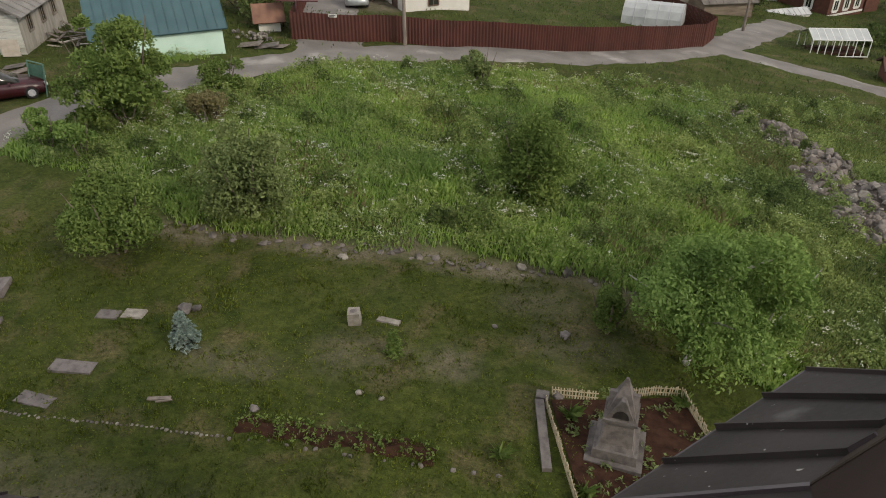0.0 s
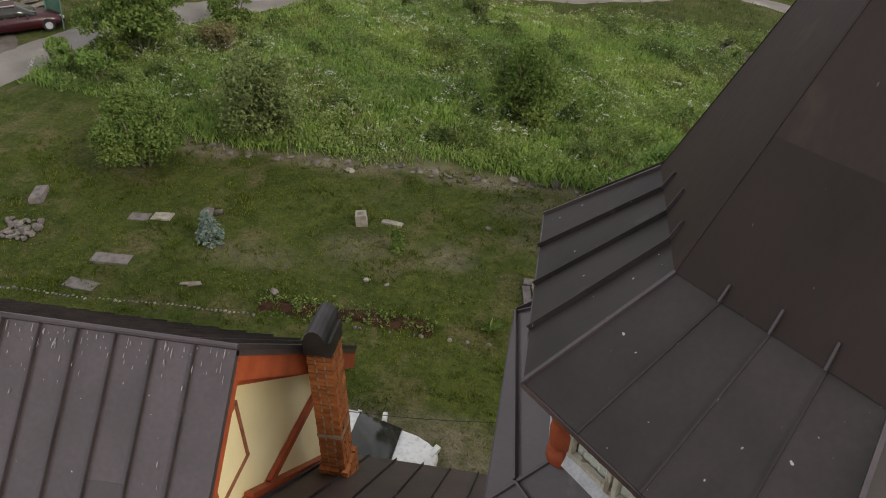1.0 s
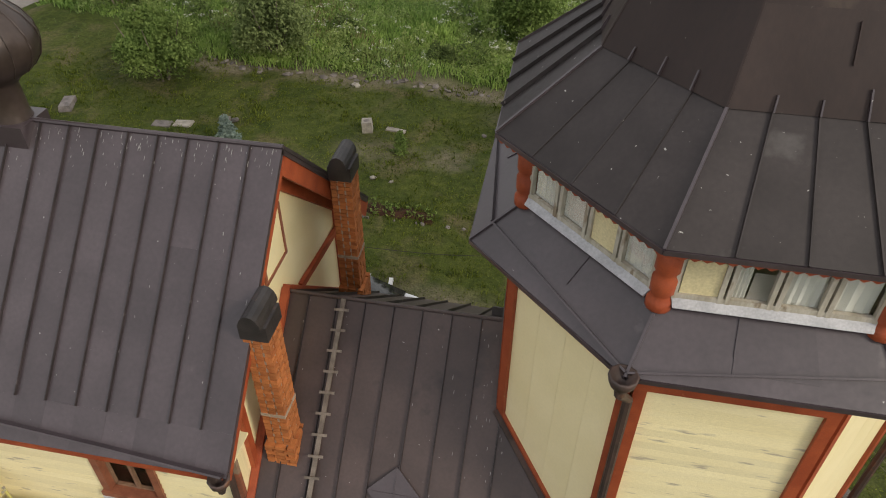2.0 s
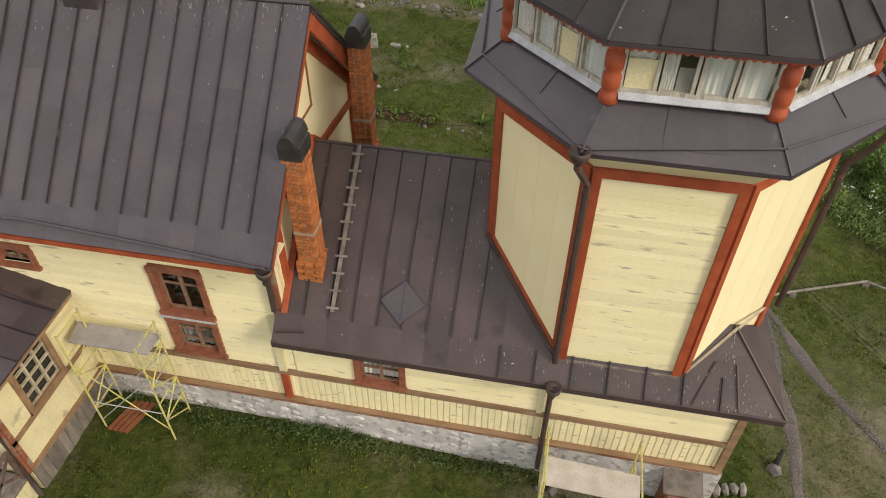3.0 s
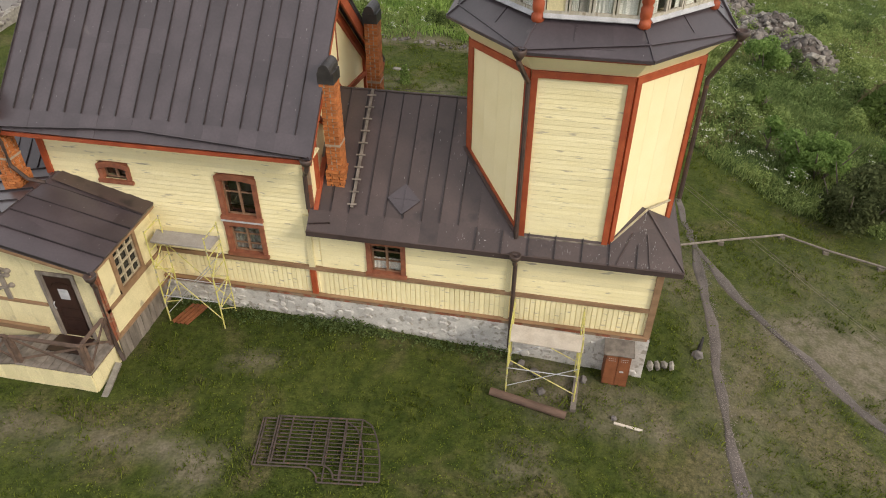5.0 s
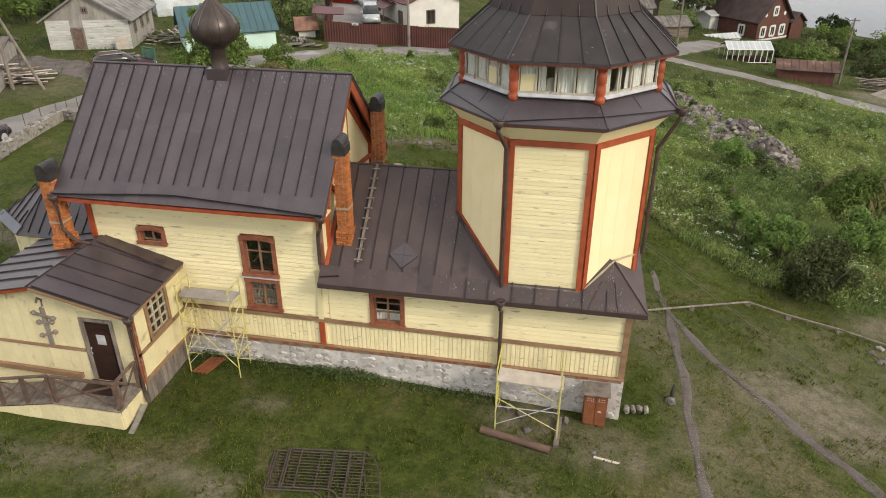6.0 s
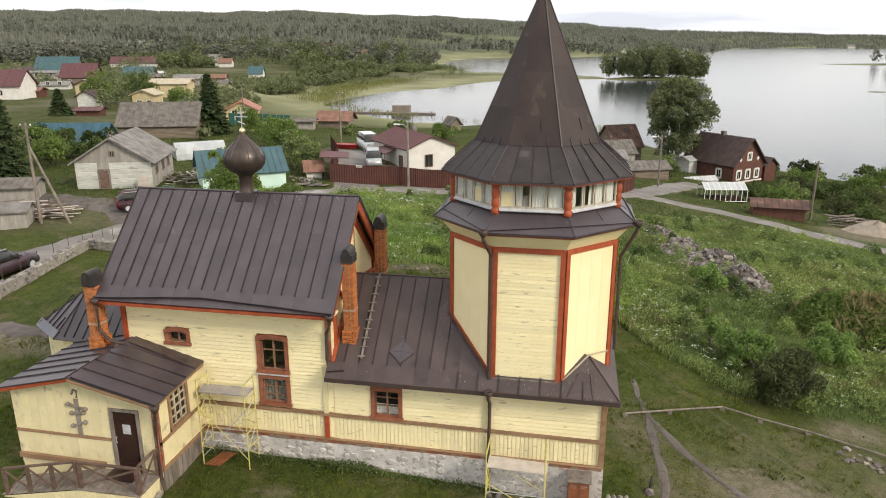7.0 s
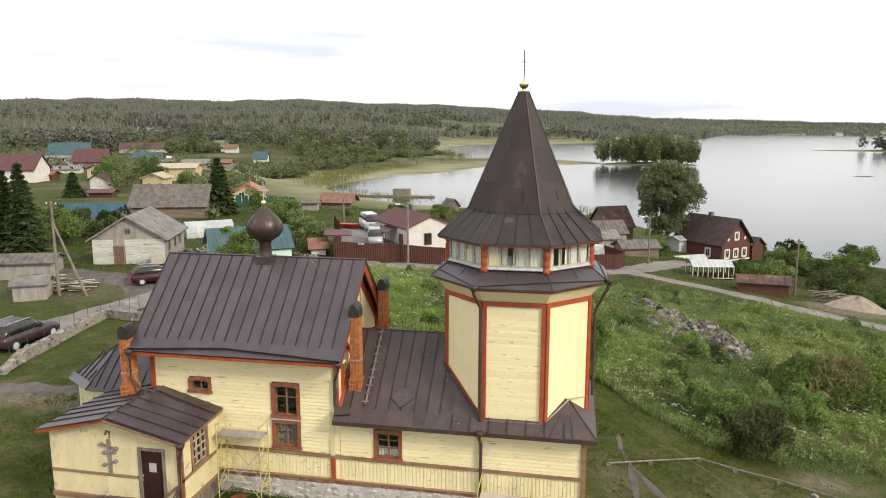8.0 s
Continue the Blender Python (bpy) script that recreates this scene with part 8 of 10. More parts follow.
# the limewashed house and what stands round it
lime = house(-38.4, 36.6, 17, 6.6, 7.6, 2.5, 2.05, W_GREYB, R_GREY, "limewashed old wooden house with grey slate roof", over=0.45, wins=[("f", 3.1, 2.95, 0.4, 0.45), ("r", 1.2, 1.1, 0.7, 1.1), ("r", 3.4, 1.1, 0.7, 1.1), ("r", 5.4, 1.1, 0.7, 1.1)], doors=[("f", 1.95, 0.95, 1.75)], trim=WOOD_GREY, tw=0.14)
lm = pose(-38.4, 36.6, min(gz(-38.4, 36.6), gz(-32.1, 38.5)), 0, 0, 17)
clad(lime, lm, 1.9, -0.2, 2.45, W_LIME)
clad(lime, lm @ Matrix.Translation((2.95, 0, 0)), 3.65, -0.2, 2.45, W_LIME)
clad(lime, lm, 6.6, 2.5, 2.52, W_GREYB, 1.95, 0.16, False)
house(-54.6, 66.9, 17, 10.2, 7.0, 1.9, 2.7, W_LOG, R_OLD, "long weathered log barn with plank roof", along=True, name="barn", group="village barns", ribs=26, trim=WOOD_GREY)
house(-26.9, 38.0, 34, 7.4, 5.6, 1.75, 1.75, W_MINT, R_TEAL, "mint-green metal shed under a teal roof", along=True, over=0.3, name="shed", group="village sheds", ribs=14)
house(-59.0, 55.5, 14, 8.6, 6.0, 0.4, 2.4, W_GREYB, R_BLUE, "low cottage under a deep blue roof", along=True, name="cottage", group="village houses", ribs=9)
house(-20.8, 47.6, 25, 1.5, 1.6, 0.95, 0.75, W_WHITE, R_RUST, "tiny white shed with a rusty red roof", along=True, name="shed", group="village sheds", ribs=4)
house(-37.3, 25.2, 25, 2.4, 2.4, 1.3, 0.4, W_GREYB, R_GREY, "grey board shed with corrugated roof", along=True, over=0.22, name="shed", group="village sheds", ribs=16)
house(-43.4, 30.3, 20, 4.6, 3.0, 1.5, 0.5, W_GREYB, R_OLD, "low woodshed of old boards", along=True, name="shed", group="village sheds", ribs=10)
wr_ = random.Random(5)
wp = thing("wood_stack", (-37.5, 28.8, gz(-37.5, 28.8)), "stacked planks and split logs by the shed", "wood stack")
for i in range(110):
    x, y = -38.0 + wr_.uniform(-2.6, 3.6), 28.8 + wr_.uniform(-1.0, 1.2)
    a = wr_.uniform(-0.5, 0.5) + 0.5
    L_ = wr_.uniform(0.6, 2.2)
    z = gz(x, y) + wr_.uniform(0.02, 0.75)
    part("plank", Mesh().beam((x, y, z), (x + L_ * math.cos(a), y + L_ * math.sin(a), z + wr_.uniform(-0.1, 0.1)), 0.16, 0.05), wr_.choice((WOOD_GREY, PLY, WOOD_BROWN)), wp)
wp2 = thing("plank_heap", (-35.3, 40.5, gz(-35.3, 40.5)), "fallen boards and scrap beside the old house", "plank heap")
for i in range(34):
    x, y = -31.0 + wr_.uniform(-1.6, 1.6), 42.6 + wr_.uniform(-2.2, 2.2)
    a = wr_.uniform(0, 3)
    L_ = wr_.uniform(0.8, 2.6)
    z = gz(x, y) + wr_.uniform(0.03, 0.5)
    part("plank", Mesh().beam((x, y, z), (x + L_ * math.cos(a), y + L_ * math.sin(a), z + wr_.uniform(-0.1, 0.5)), 0.18, 0.04), wr_.choice((WOOD_GREY, PLY, WOOD_GREY)), wp2)
solid("pallet", Mesh().beam((-33.0, 37.6, gz(-33, 37.6) + 0.55), (-32.0, 37.9, gz(-32, 38) + 0.6), 0.06, 1.0), PLY, "pale pallet leaning by the house", "pallet", at=(-32.5, 37.7, gz(-32.5, 37.7)))


def arch_tunnel(x, y, ang, w, L, h, mat, label):
    z = gz(x, y)
    m = pose(x, y, z, 0, 0, ang)
    t = thing("greenhouse", (x, y, z), label, "greenhouse", "greenhouses")
    n, k = 10, 8
    skin = Mesh()
    for i in range(n + 1):
        for j in range(k + 1):
            q = math.pi * j / k
            skin.v.append(tuple(m @ Vector((L * i / n, -math.cos(q) * w / 2, math.sin(q) * h))))
    for i in range(n):
        for j in range(k):
            a = i * (k + 1) + j
            skin.f.append((a, a + 1, a + k + 2, a + k + 1))
    skin.f += [tuple(range(k + 1))[::-1], tuple(n * (k + 1) + j for j in range(k + 1))]
    part("cover", skin, mat, t)
    for i in range(0, n + 1, 2):
        part("hoop", Mesh().tube([m @ Vector((L * i / n, -math.cos(math.pi * j / k) * (w / 2 + 0.02), math.sin(math.pi * j / k) * (h + 0.02))) for j in range(k + 1)], 0.03, 5), PALE_METAL, t)
    return t


arch_tunnel(-38.6, 53.4, 38, 3.4, 5.4, 1.8, FILM, "white arched polycarbonate greenhouse by the barn")
arch_tunnel(5.2, 66.6, -14, 2.6, 5.0, 1.9, FILM, "white arched polycarbonate greenhouse inside the fence")

# white house with its yard and fence
wh = house(-12.8, 58.0, 38.4, 6.1, 9.6, 3.1, 1.2, W_WHITE, R_MAROON, "white rendered house under a maroon metal roof", over=0.4, wins=[("f", 2.2, 0.9, 0.95, 1.35), ("l", 1.8, 1.1, 0.7, 1.3)], doors=[("l", 7.4, 0.95, 2.1)], chimney=(3.9, 6.4, 4.9), lift=-0.1, ribs=18, trim=WOOD_BROWN)
wm_ = pose(-12.8, 58.0, gz(-8.0, 61.8) - 0.1, 0, 0, 38.4)
awn = part("awning", Mesh().slab(*[wm_ @ Vector(p) for p in ((-1.5, 6.2, 2.25), (-1.5, 3.0, 2.25), (0.0, 3.0, 2.75), (0.0, 6.2, 2.75))], 0.08), R_MAROON, wh, "maroon metal awning over the entrance")
for y_ in (3.15, 4.6, 6.05):
    part("post", Mesh().beam(wm_ @ Vector((-1.4, y_, -0.3)), wm_ @ Vector((-1.4, y_, 2.26)), 0.1, 0.1, (0, 1, 0)), WOOD_BROWN, awn)
for z_ in (0.55, 0.95):
    part("railing", Mesh().beam(wm_ @ Vector((-1.4, 4.6, z_)), wm_ @ Vector((-1.4, 6.05, z_)), 0.06, 0.05), WOOD_BROWN, awn)
FEN = [(-24.5, 66.0), (-20.8, 57.5), (-18.0, 46.6), (-16.6, 47.0), (-12.5, 48.6), (-7.3, 49.7), (-2.0, 51.6), (2.5, 53.6), (7, 56.6), (11.2, 60.0), (12.6, 64.0), (8, 74)]
fen = thing("sheet_fence", (-5, 50.5, gz(-5, 50.5)), "tall maroon corrugated sheet-metal fence", "fence")
for (ax, ay), (bx, by) in zip(FEN, FEN[1:]):
    n = max(1, int(math.hypot(bx - ax, by - ay) / 1.15))
    for i in range(n):
        p, q = (ax + (bx - ax) * i / n, ay + (by - ay) * i / n), (ax + (bx - ax) * (i + 1) / n, ay + (by - ay) * (i + 1) / n)
        sh = Mesh()
        k = 12
        d = Vector((q[0] - p[0], q[1] - p[1])).normalized()
        za, zb_ = gz(*p), gz(*q)
        for j in range(k + 1):
            s = j / k
            off = 0.025 if j % 2 else -0.025
            x, y = p[0] + (q[0] - p[0]) * s - d.y * off, p[1] + (q[1] - p[1]) * s + d.x * off
            z = za + (zb_ - za) * s
            sh.v += [(x, y, z - 0.2), (x, y, z + 1.85)]
        for j in range(k):
            sh.f.append((2 * j, 2 * j + 2, 2 * j + 3, 2 * j + 1))
        part("panel", sh, FENCE_RED, fen)
        part("post", Mesh().beam((p[0], p[1], za - 0.2), (p[0], p[1], za + 1.9), 0.07, 0.07, (0, 1, 0)), FENCE_RED, fen)
part("gate_sign", Mesh().box(-15.5, 47.15, gz(-15, 47) + 1.75, -14.9, 47.2, gz(-15, 47) + 1.95), TRIM_WHITE, fen, "small white sign with two dark bars")
part("sign_bars", Mesh().box(-15.42, 47.13, gz(-15, 47) + 1.87, -14.98, 47.15, gz(-15, 47) + 1.90).box(-15.42, 47.13, gz(-15, 47) + 1.80, -15.1, 47.15, gz(-15, 47) + 1.83), SOOT, fen)
solid("porch_roof", Mesh().slab((-19.4, 47.6, gz(-19, 47.6) + 2.3), (-16.6, 48.4, gz(-17, 48) + 2.3), (-17.2, 50.4, gz(-17, 50) + 2.6), (-20.0, 49.6, gz(-20, 49) + 2.6), 0.08).beam((-18.0, 47.9, gz(-18, 48)), (-18.0, 47.9, gz(-18, 48) + 2.3), 0.1, 0.1, (0, 1, 0)).beam((-19.7, 49.4, gz(-19.7, 49.4)), (-19.7, 49.4, gz(-19.7, 49.4) + 2.5), 0.1, 0.1, (0, 1, 0)), R_MAROON, "maroon lean-to roof on posts beside the gate", "shelter", at=(-18, 48.6, gz(-18, 48.6)))
boat = thing("boat", (-23.3, 68.0, gz(-23.3, 68)), "red rowing boat on the ground in the yard", "boat")
bm2 = Mesh()
for i in range(7):
    s = -1.6 + 3.2 * i / 6
    w_ = 0.75 * math.sqrt(max(0.02, 1 - (s / 1.75) ** 2))
    zc = gz(-23.3, 68)
    bm2.v += [(-23.3 + s, 68 - w_, zc + 0.65), (-23.3 + s, 68 - w_ * 0.6, zc + 0.1), (-23.3 + s, 68 + w_ * 0.6, zc + 0.1), (-23.3 + s, 68 + w_, zc + 0.65), (-23.3 + s, 68 + w_ * 0.85, zc + 0.6), (-23.3 + s, 68 - w_ * 0.85, zc + 0.6)]
for i in range(6):
    for j in range(6):
        bm2.f.append((6 * i + j, 6 * i + (j + 1) % 6, 6 * i + 6 + (j + 1) % 6, 6 * i + 6 + j))
part("hull", bm2, LAMP_RED, boat)


def pole(x, y, h, label, lamp=False, brace=None, arms=True):
    z = gz(x, y)
    t = thing("utility_pole", (x, y, z), label, "pole", "utility poles")
    part("post", Mesh().tube([(x, y, z - 0.3), (x, y, z + h)], [0.14, 0.09], 8), WOOD_GREY, t)
    if brace:
        bx, by = brace
        part("brace", Mesh().tube([(bx, by, gz(bx, by) - 0.2), (x, y, z + h * 0.78)], [0.12, 0.09], 8), WOOD_GREY, t)
    if arms:
        part("cross_arm", Mesh().beam((x - 0.5, y, z + h - 0.25), (x + 0.5, y, z + h - 0.25), 0.08, 0.08), WOOD_GREY, t)
        for e in (-0.42, 0.42):
            part("insulator", Mesh().lathe((x + e, y, z + h - 0.2), [(0.03, 0), (0.06, 0.04), (0.05, 0.12), (0.02, 0.14)], 8), TRIM_WHITE, t)
    if lamp:
        part("lamp_arm", Mesh().tube([(x, y, z + h - 0.5), (x - 0.4, y - 0.2, z + h - 0.2), (x - 0.8, y - 0.4, z + h - 0.15)], 0.03, 6), PALE_METAL, t)
        part("lamp_head", Mesh().beam((x - 0.7, y - 0.35, z + h - 0.18), (x - 1.2, y - 0.6, z + h - 0.14), 0.22, 0.12), TRIM_WHITE, t)
    return t


house(-15.6, 104.5, 40, 1.9, 2.6, 1.3, 1.1, W_LOG, R_OLD, "small grey board boathouse by the reeds", name="shed", group="village sheds", ribs=8)
pole(-34.9, 27.4, 7.7, "grey wooden power pole with a slanting brace", brace=(-32.7, 27.9))
pole(-10.5, 48.3, 6.4, "tall wooden street lamp pole by the fence", lamp=True, arms=False)
pole(15.9, 68.9, 6.3, "wooden power pole by the shore road", lamp=True)
pole(30.6, 59.3, 6.3, "wooden power pole by the shore road")
pole(-48.5, 92.0, 6.5, "wooden power pole near the green fence")
pole(-25.0, 71.5, 7.0, "wooden power pole behind the yard")

# houses and huts towards the shore
red_house = house(28.6, 88.2, 40, 6.4, 8.8, 3.3, 3.4, W_REDLOG, R_BROWN, "dark red log house with white window surrounds", over=0.5, wins=[("f", 0.7, 0.9, 0.95, 1.3), ("f", 2.65, 0.9, 0.95, 1.3), ("f", 4.6, 0.9, 0.95, 1.3), ("f", 2.75, 3.6, 0.85, 1.1), ("l", 5.8, 0.9, 0.9, 1.3)], chimney=(3.2, 5.0, 7.3), ribs=12, tw=0.26)
rm_ = pose(28.6, 88.2, min(gz(28.6, 88.2), gz(33.5, 92.3)), 0, 0, 40)
for x_ in (1.3, 5.1):
    part("ornament", Mesh().prism([rm_ @ Vector((x_ + a, -0.05, 3.75 + b)) for a, b in ((-0.3, 0), (0, -0.32), (0.3, 0), (0, 0.32))], rm_.to_3x3() @ Vector((0, 0.05, 0))), TRIM_WHITE, red_house)
part("balcony_roof", Mesh().slab(*[rm_ @ Vector(p) for p in ((5.2, 3.0, 5.2), (8.6, 3.0, 5.0), (8.6, 5.6, 5.3), (5.2, 5.6, 5.5))], 0.1), R_BROWN, red_house)
for y_ in (3.1, 5.5):
    part("balcony_post", Mesh().beam(rm_ @ Vector((8.4, y_, -1.0)), rm_ @ Vector((8.4, y_, 5.1)), 0.12, 0.12, (0, 1, 0)), W_REDLOG, red_house)
part("sill_band", Mesh().beam(rm_ @ Vector((0, -0.04, 0.5)), rm_ @ Vector((6.4, -0.04, 0.5)), 0.06, 0.22), TRIM_WHITE, red_house)
house(34.2, 93.6, 40, 2.6, 3.0, 2.6, 1.0, W_REDLOG, R_BROWN, "small dark red entrance porch of the log house", name="shed", group="village sheds", ribs=6)
house(23.0, 92.2, 40, 2.6, 2.4, 2.3, 0.4, W_LIME, R_PALE, "small white washed hut beside the red house", along=True, name="shed", group="village sheds", ribs=6)
house(21.6, 83.0, 28, 5.0, 1.8, 0.3, 0.5, W_LIME, R_PALE, "low cold frame under pale sheets", along=True, over=0.1, name="cold_frame", group="greenhouses", ribs=8)
house(12.0, 95.0, 30, 5.0, 5.5, 3.0, 3.0, W_LOG, R_BARN, "leaning old barn with patched rusty roof", along=True, name="barn", group="village barns", ribs=12)
house(9.5, 85.0, 25, 5.6, 4.0, 2.2, 1.6, W_GREYB, R_OLD, "grey board hut with a slatted roof", along=True, name="shed", group="village sheds", ribs=12)
house(8.3, 78.5, 22, 5.0, 3.6, 1.8, 0.9, W_GREYB, R_GREY, "long low shed under weathered slate", along=True, name="shed", group="village sheds", ribs=10)
house(13.3, 75.5, 20, 5.2, 3.4, 1.6, 0.8, W_LOG, R_OLD, "squat shed of red-brown boards with pale flat roof", along=True, name="shed", group="village sheds", ribs=8)
house(24.4, 57.6, -6, 5.0, 2.4, 1.5, 0.55, W_REDLOG, R_BARN, "long dark board shed by the road", along=True, name="shed", group="village sheds", ribs=8)
# glazed greenhouse
gx0, gy0 = 20.6, 64.2
gh_t = thing("greenhouse", (gx0, gy0, gz(gx0, gy0)), "white-framed glass greenhouse by the road", "greenhouse", "greenhouses")
m_ = pose(gx0, gy0, gz(gx0 + 2, gy0) - 0.1, 0, 0, 8)
for k in range(9):
    x = 4.8 * k / 8
    part("rib", Mesh().tube([m_ @ Vector(p) for p in ((x, 0, 0), (x, 0, 1.4), (x, 1.4, 2.0), (x, 2.8, 1.4), (x, 2.8, 0))], 0.045, 5), TRIM_WHITE, gh_t)
for y, z in ((0, 0.05), (0, 1.4), (1.4, 2.0), (2.8, 1.4), (2.8, 0.05)):
    part("bar", Mesh().tube([m_ @ Vector((0, y, z)), m_ @ Vector((4.8, y, z))], 0.045, 5), TRIM_WHITE, gh_t)
part("roof_film", Mesh().slab(*[m_ @ Vector(p) for p in ((0, 0, 1.42), (4.8, 0, 1.42), (4.8, 1.4, 2.02), (0, 1.4, 2.02))], 0.01).slab(*[m_ @ Vector(p) for p in ((4.8, 2.8, 1.42), (0, 2.8, 1.42), (0, 1.4, 2.02), (4.8, 1.4, 2.02))], 0.01), FILM, gh_t)
for k in range(3):
    part("bed", Mesh().hexa([m_ @ Vector((0.2 + a, 0.25 + k * 0.85 + b, c)) for c in (-0.3, 0.25) for a, b in ((0, 0), (4.4, 0), (4.4, 0.6), (0, 0.6))]), SOIL, gh_t)

# gravel heap with old timber by the side road
heap = Mesh()
nr_, na_ = 8, 24
for i in range(nr_ + 1):
    for j in range(na_):
        q, r_ = 2 * math.pi * j / na_, i / nr_
        x, y = 36.0 + 3.4 * r_ * math.cos(q), 56.2 + 1.9 * r_ * math.sin(q)
        heap.v.append((x, y, gz(x, y) - 0.05 + 1.25 * (1 - r_ ** 1.5) * (1 + 0.15 * math.sin(3 * q))))
for i in range(nr_):
    for j in range(na_):
        heap.f.append((i * na_ + j, (i + 1) * na_ + j, (i + 1) * na_ + (j + 1) % na_, i * na_ + (j + 1) % na_))
heap.smooth = True
solid("gravel_heap", heap, SAND, "tan heap of gravel by the road", "gravel heap", at=(36, 56.2, gz(36, 56.2)))
logs = thing("log_pile", (35, 58.6, gz(35, 58.6)), "pile of bleached old timber behind the gravel", "log pile")
for i in range(26):
    x, y, a = 34.5 + wr_.uniform(-2, 2), 58.6 + wr_.uniform(-0.6, 0.6), wr_.uniform(-0.4, 0.6)
    z = gz(x, y) + wr_.uniform(0.1, 1.2)
    part("log", Mesh().tube([(x - math.cos(a), y - math.sin(a), z), (x + math.cos(a), y + math.sin(a), z + wr_.uniform(-0.2, 0.2))], 0.09, 6), WOOD_GREY, logs)

# houses further off
FAR = [(-201, 231.6, 16, 15.5, 9, 2.6, 5.4, W_LOG, R_TEAL), (-222, 244.7, 14, 9, 6, 2.6, 1.2, W_REDLOG, R_BROWN), (-145, 173.7, 18, 9.4, 8, 3.0, 3.6, W_LOG, R_MAROON), (-254, 356, 16, 26, 9, 2.6, 3.2, W_LIME, R_MAROON),
       (-160, 226, 14, 10.4, 8, 2.4, 3.2, W_LOG, R_TEAL), (-117.4, 142.8, 14, 4.6, 7, 2.4, 1.1, W_CREAM, R_BROWN), (-99.8, 147.3, 14, 9.2, 7, 4.4, 1.0, W_CREAM, R_CREAM), (-82.9, 113.8, 12, 4.4, 5, 3.2, 0.9, W_CREAM, R_CREAM),
       (-131, 121.5, 14, 13.5, 8, 3.2, 3.2, W_WHITE, R_MAROON), (-80, 92.5, 12, 4.1, 2.6, 1.0, 0.4, W_REDLOG, R_MAROON), (-90.5, 107.3, 14, 3.2, 4, 2.3, 1.0, W_LIME, R_BROWN), (-55.2, 98.9, 20, 5.4, 6.5, 2.1, 1.4, W_CREAM, R_ORANGE),
       (-36.9, 95.4, 2, 5.3, 4.0, 1.7, 1.2, W_LOG, R_RUST), (-39.2, 88.6, 12, 3.8, 2.5, 1.4, 0.3, W_GREYB, R_OLD), (-465, 578, 14, 10, 8, 3, 4, W_WHITE, R_GREY), (-482, 610, 14, 18, 9, 3, 5, W_WHITE, R_GREY), (-428, 640, 14, 15, 9, 3, 5, W_WHITE, R_GREY),
       (-272.7, 437.6, 20, 9, 11, 3, 3.4, W_GREYB, R_OLD), (-206, 387, 14, 9.2, 6, 2.4, 1.8, W_LIME, R_GREY), (-147, 305, 12, 6.4, 6, 2.2, 3.2, W_WHITE, R_TEAL), (-131, 245.4, 12, 3.5, 4, 2.2, 1.6, W_WHITE, R_GREY), (-126.5, 247, 30, 2.5, 3, 1.6, 0.8, W_LIME, R_OLD),
       (-201, 581, 10, 7.3, 7, 3.5, 3, W_WHITE, R_GREY), (-217, 600, 20, 9, 8, 5.5, 6, W_WHITE, R_MAROON), (-190, 560, 14, 14, 6, 2.4, 2, W_LIME, R_GREY), (-142, 482, 12, 8.6, 6, 2.8, 2.2, W_GREYB, R_PALE), (-160, 520, 12, 8, 6, 5, 4, W_CREAM, R_RUST), (-171, 205, 10, 7, 5, 2.0, 1.0, W_GREYB, R_OLD), (-155, 196, 20, 5, 5, 1.8, 1.2, W_LIME, R_GREY),
       (-118, 190, 16, 8, 5, 2.0, 1.2, W_GREYB, R_GREY), (-176, 262, 10, 9, 6, 2.2, 1.4, W_LIME, R_PALE), (-137, 208, 24, 5, 4, 1.8, 0.9, W_LOG, R_OLD),
       (-192, 217, 16, 12, 5, 2.2, 0.6, W_GREYB, R_GREY), (-124, 131, 12, 5, 4, 1.5, 0.7, W_REDLOG, R_RUST), (-141, 160, 20, 7, 4, 1.2, 0.8, W_LIME, R_GREY), (-108, 168, 12, 4, 3, 1.6, 0.5, W_GREYB, R_PALE), (-150, 270, 14, 8, 5, 2.2, 1.4, W_LOG, R_RUST), (-128, 232, 18, 6, 5, 2.2, 1.6, W_GREYB, R_OLD), (-232, 470, 10, 12, 7, 3, 2.4, W_LOG, R_GREY), (-196, 372, 12, 7, 6, 2.6, 2.2, W_WHITE, R_RUST), (-245, 452, 14, 9, 7, 3, 2.2, W_LIME, R_GREY), (-170, 250, 16, 9, 5, 1.9, 0.7, W_CREAM, R_GREY),
       (64, 985, 0, 8, 8, 4, 4, W_WHITE, R_GREY), (80, 990, 10, 7, 7, 4, 4, W_WHITE, R_GREY), (88, 1000, 0, 8, 7, 4, 4, W_WHITE, R_RUST), (103, 1010, 0, 9, 7, 5, 5, W_WHITE, R_GREY), (150, 1050, 0, 14, 9, 4, 4, W_LIME, R_GREY), (600, 1760, 0, 14, 10, 4, 4, W_WHITE, R_GREY), (690, 1745, 0, 16, 10, 4, 4, W_WHITE, R_GREY)]
for x, y, a, w_, d_, h_, r_, wm_, rm_ in FAR:
    far = y > 200
    house(x, y, a, w_, d_, h_, r_, wm_, rm_, {W_CREAM: "fresh pale yellow timber house", W_REDLOG: "dark red-brown board house", W_WHITE: "white house", W_LOG: "old brown log hut", W_GREYB: "grey board house", W_LIME: "pale weathered house"}[wm_] + (" far off in the village" if far else " behind the yards"), along=w_ > d_, wins=() if y > 240 or w_ < 4.2 or rm_ is R_RUST else [("f", w_ * 0.2, 0.9, 1.0, 1.2), ("f", w_ * 0.65, 0.9, 1.0, 1.2)], ribs=4, over=0.5, group="village houses")
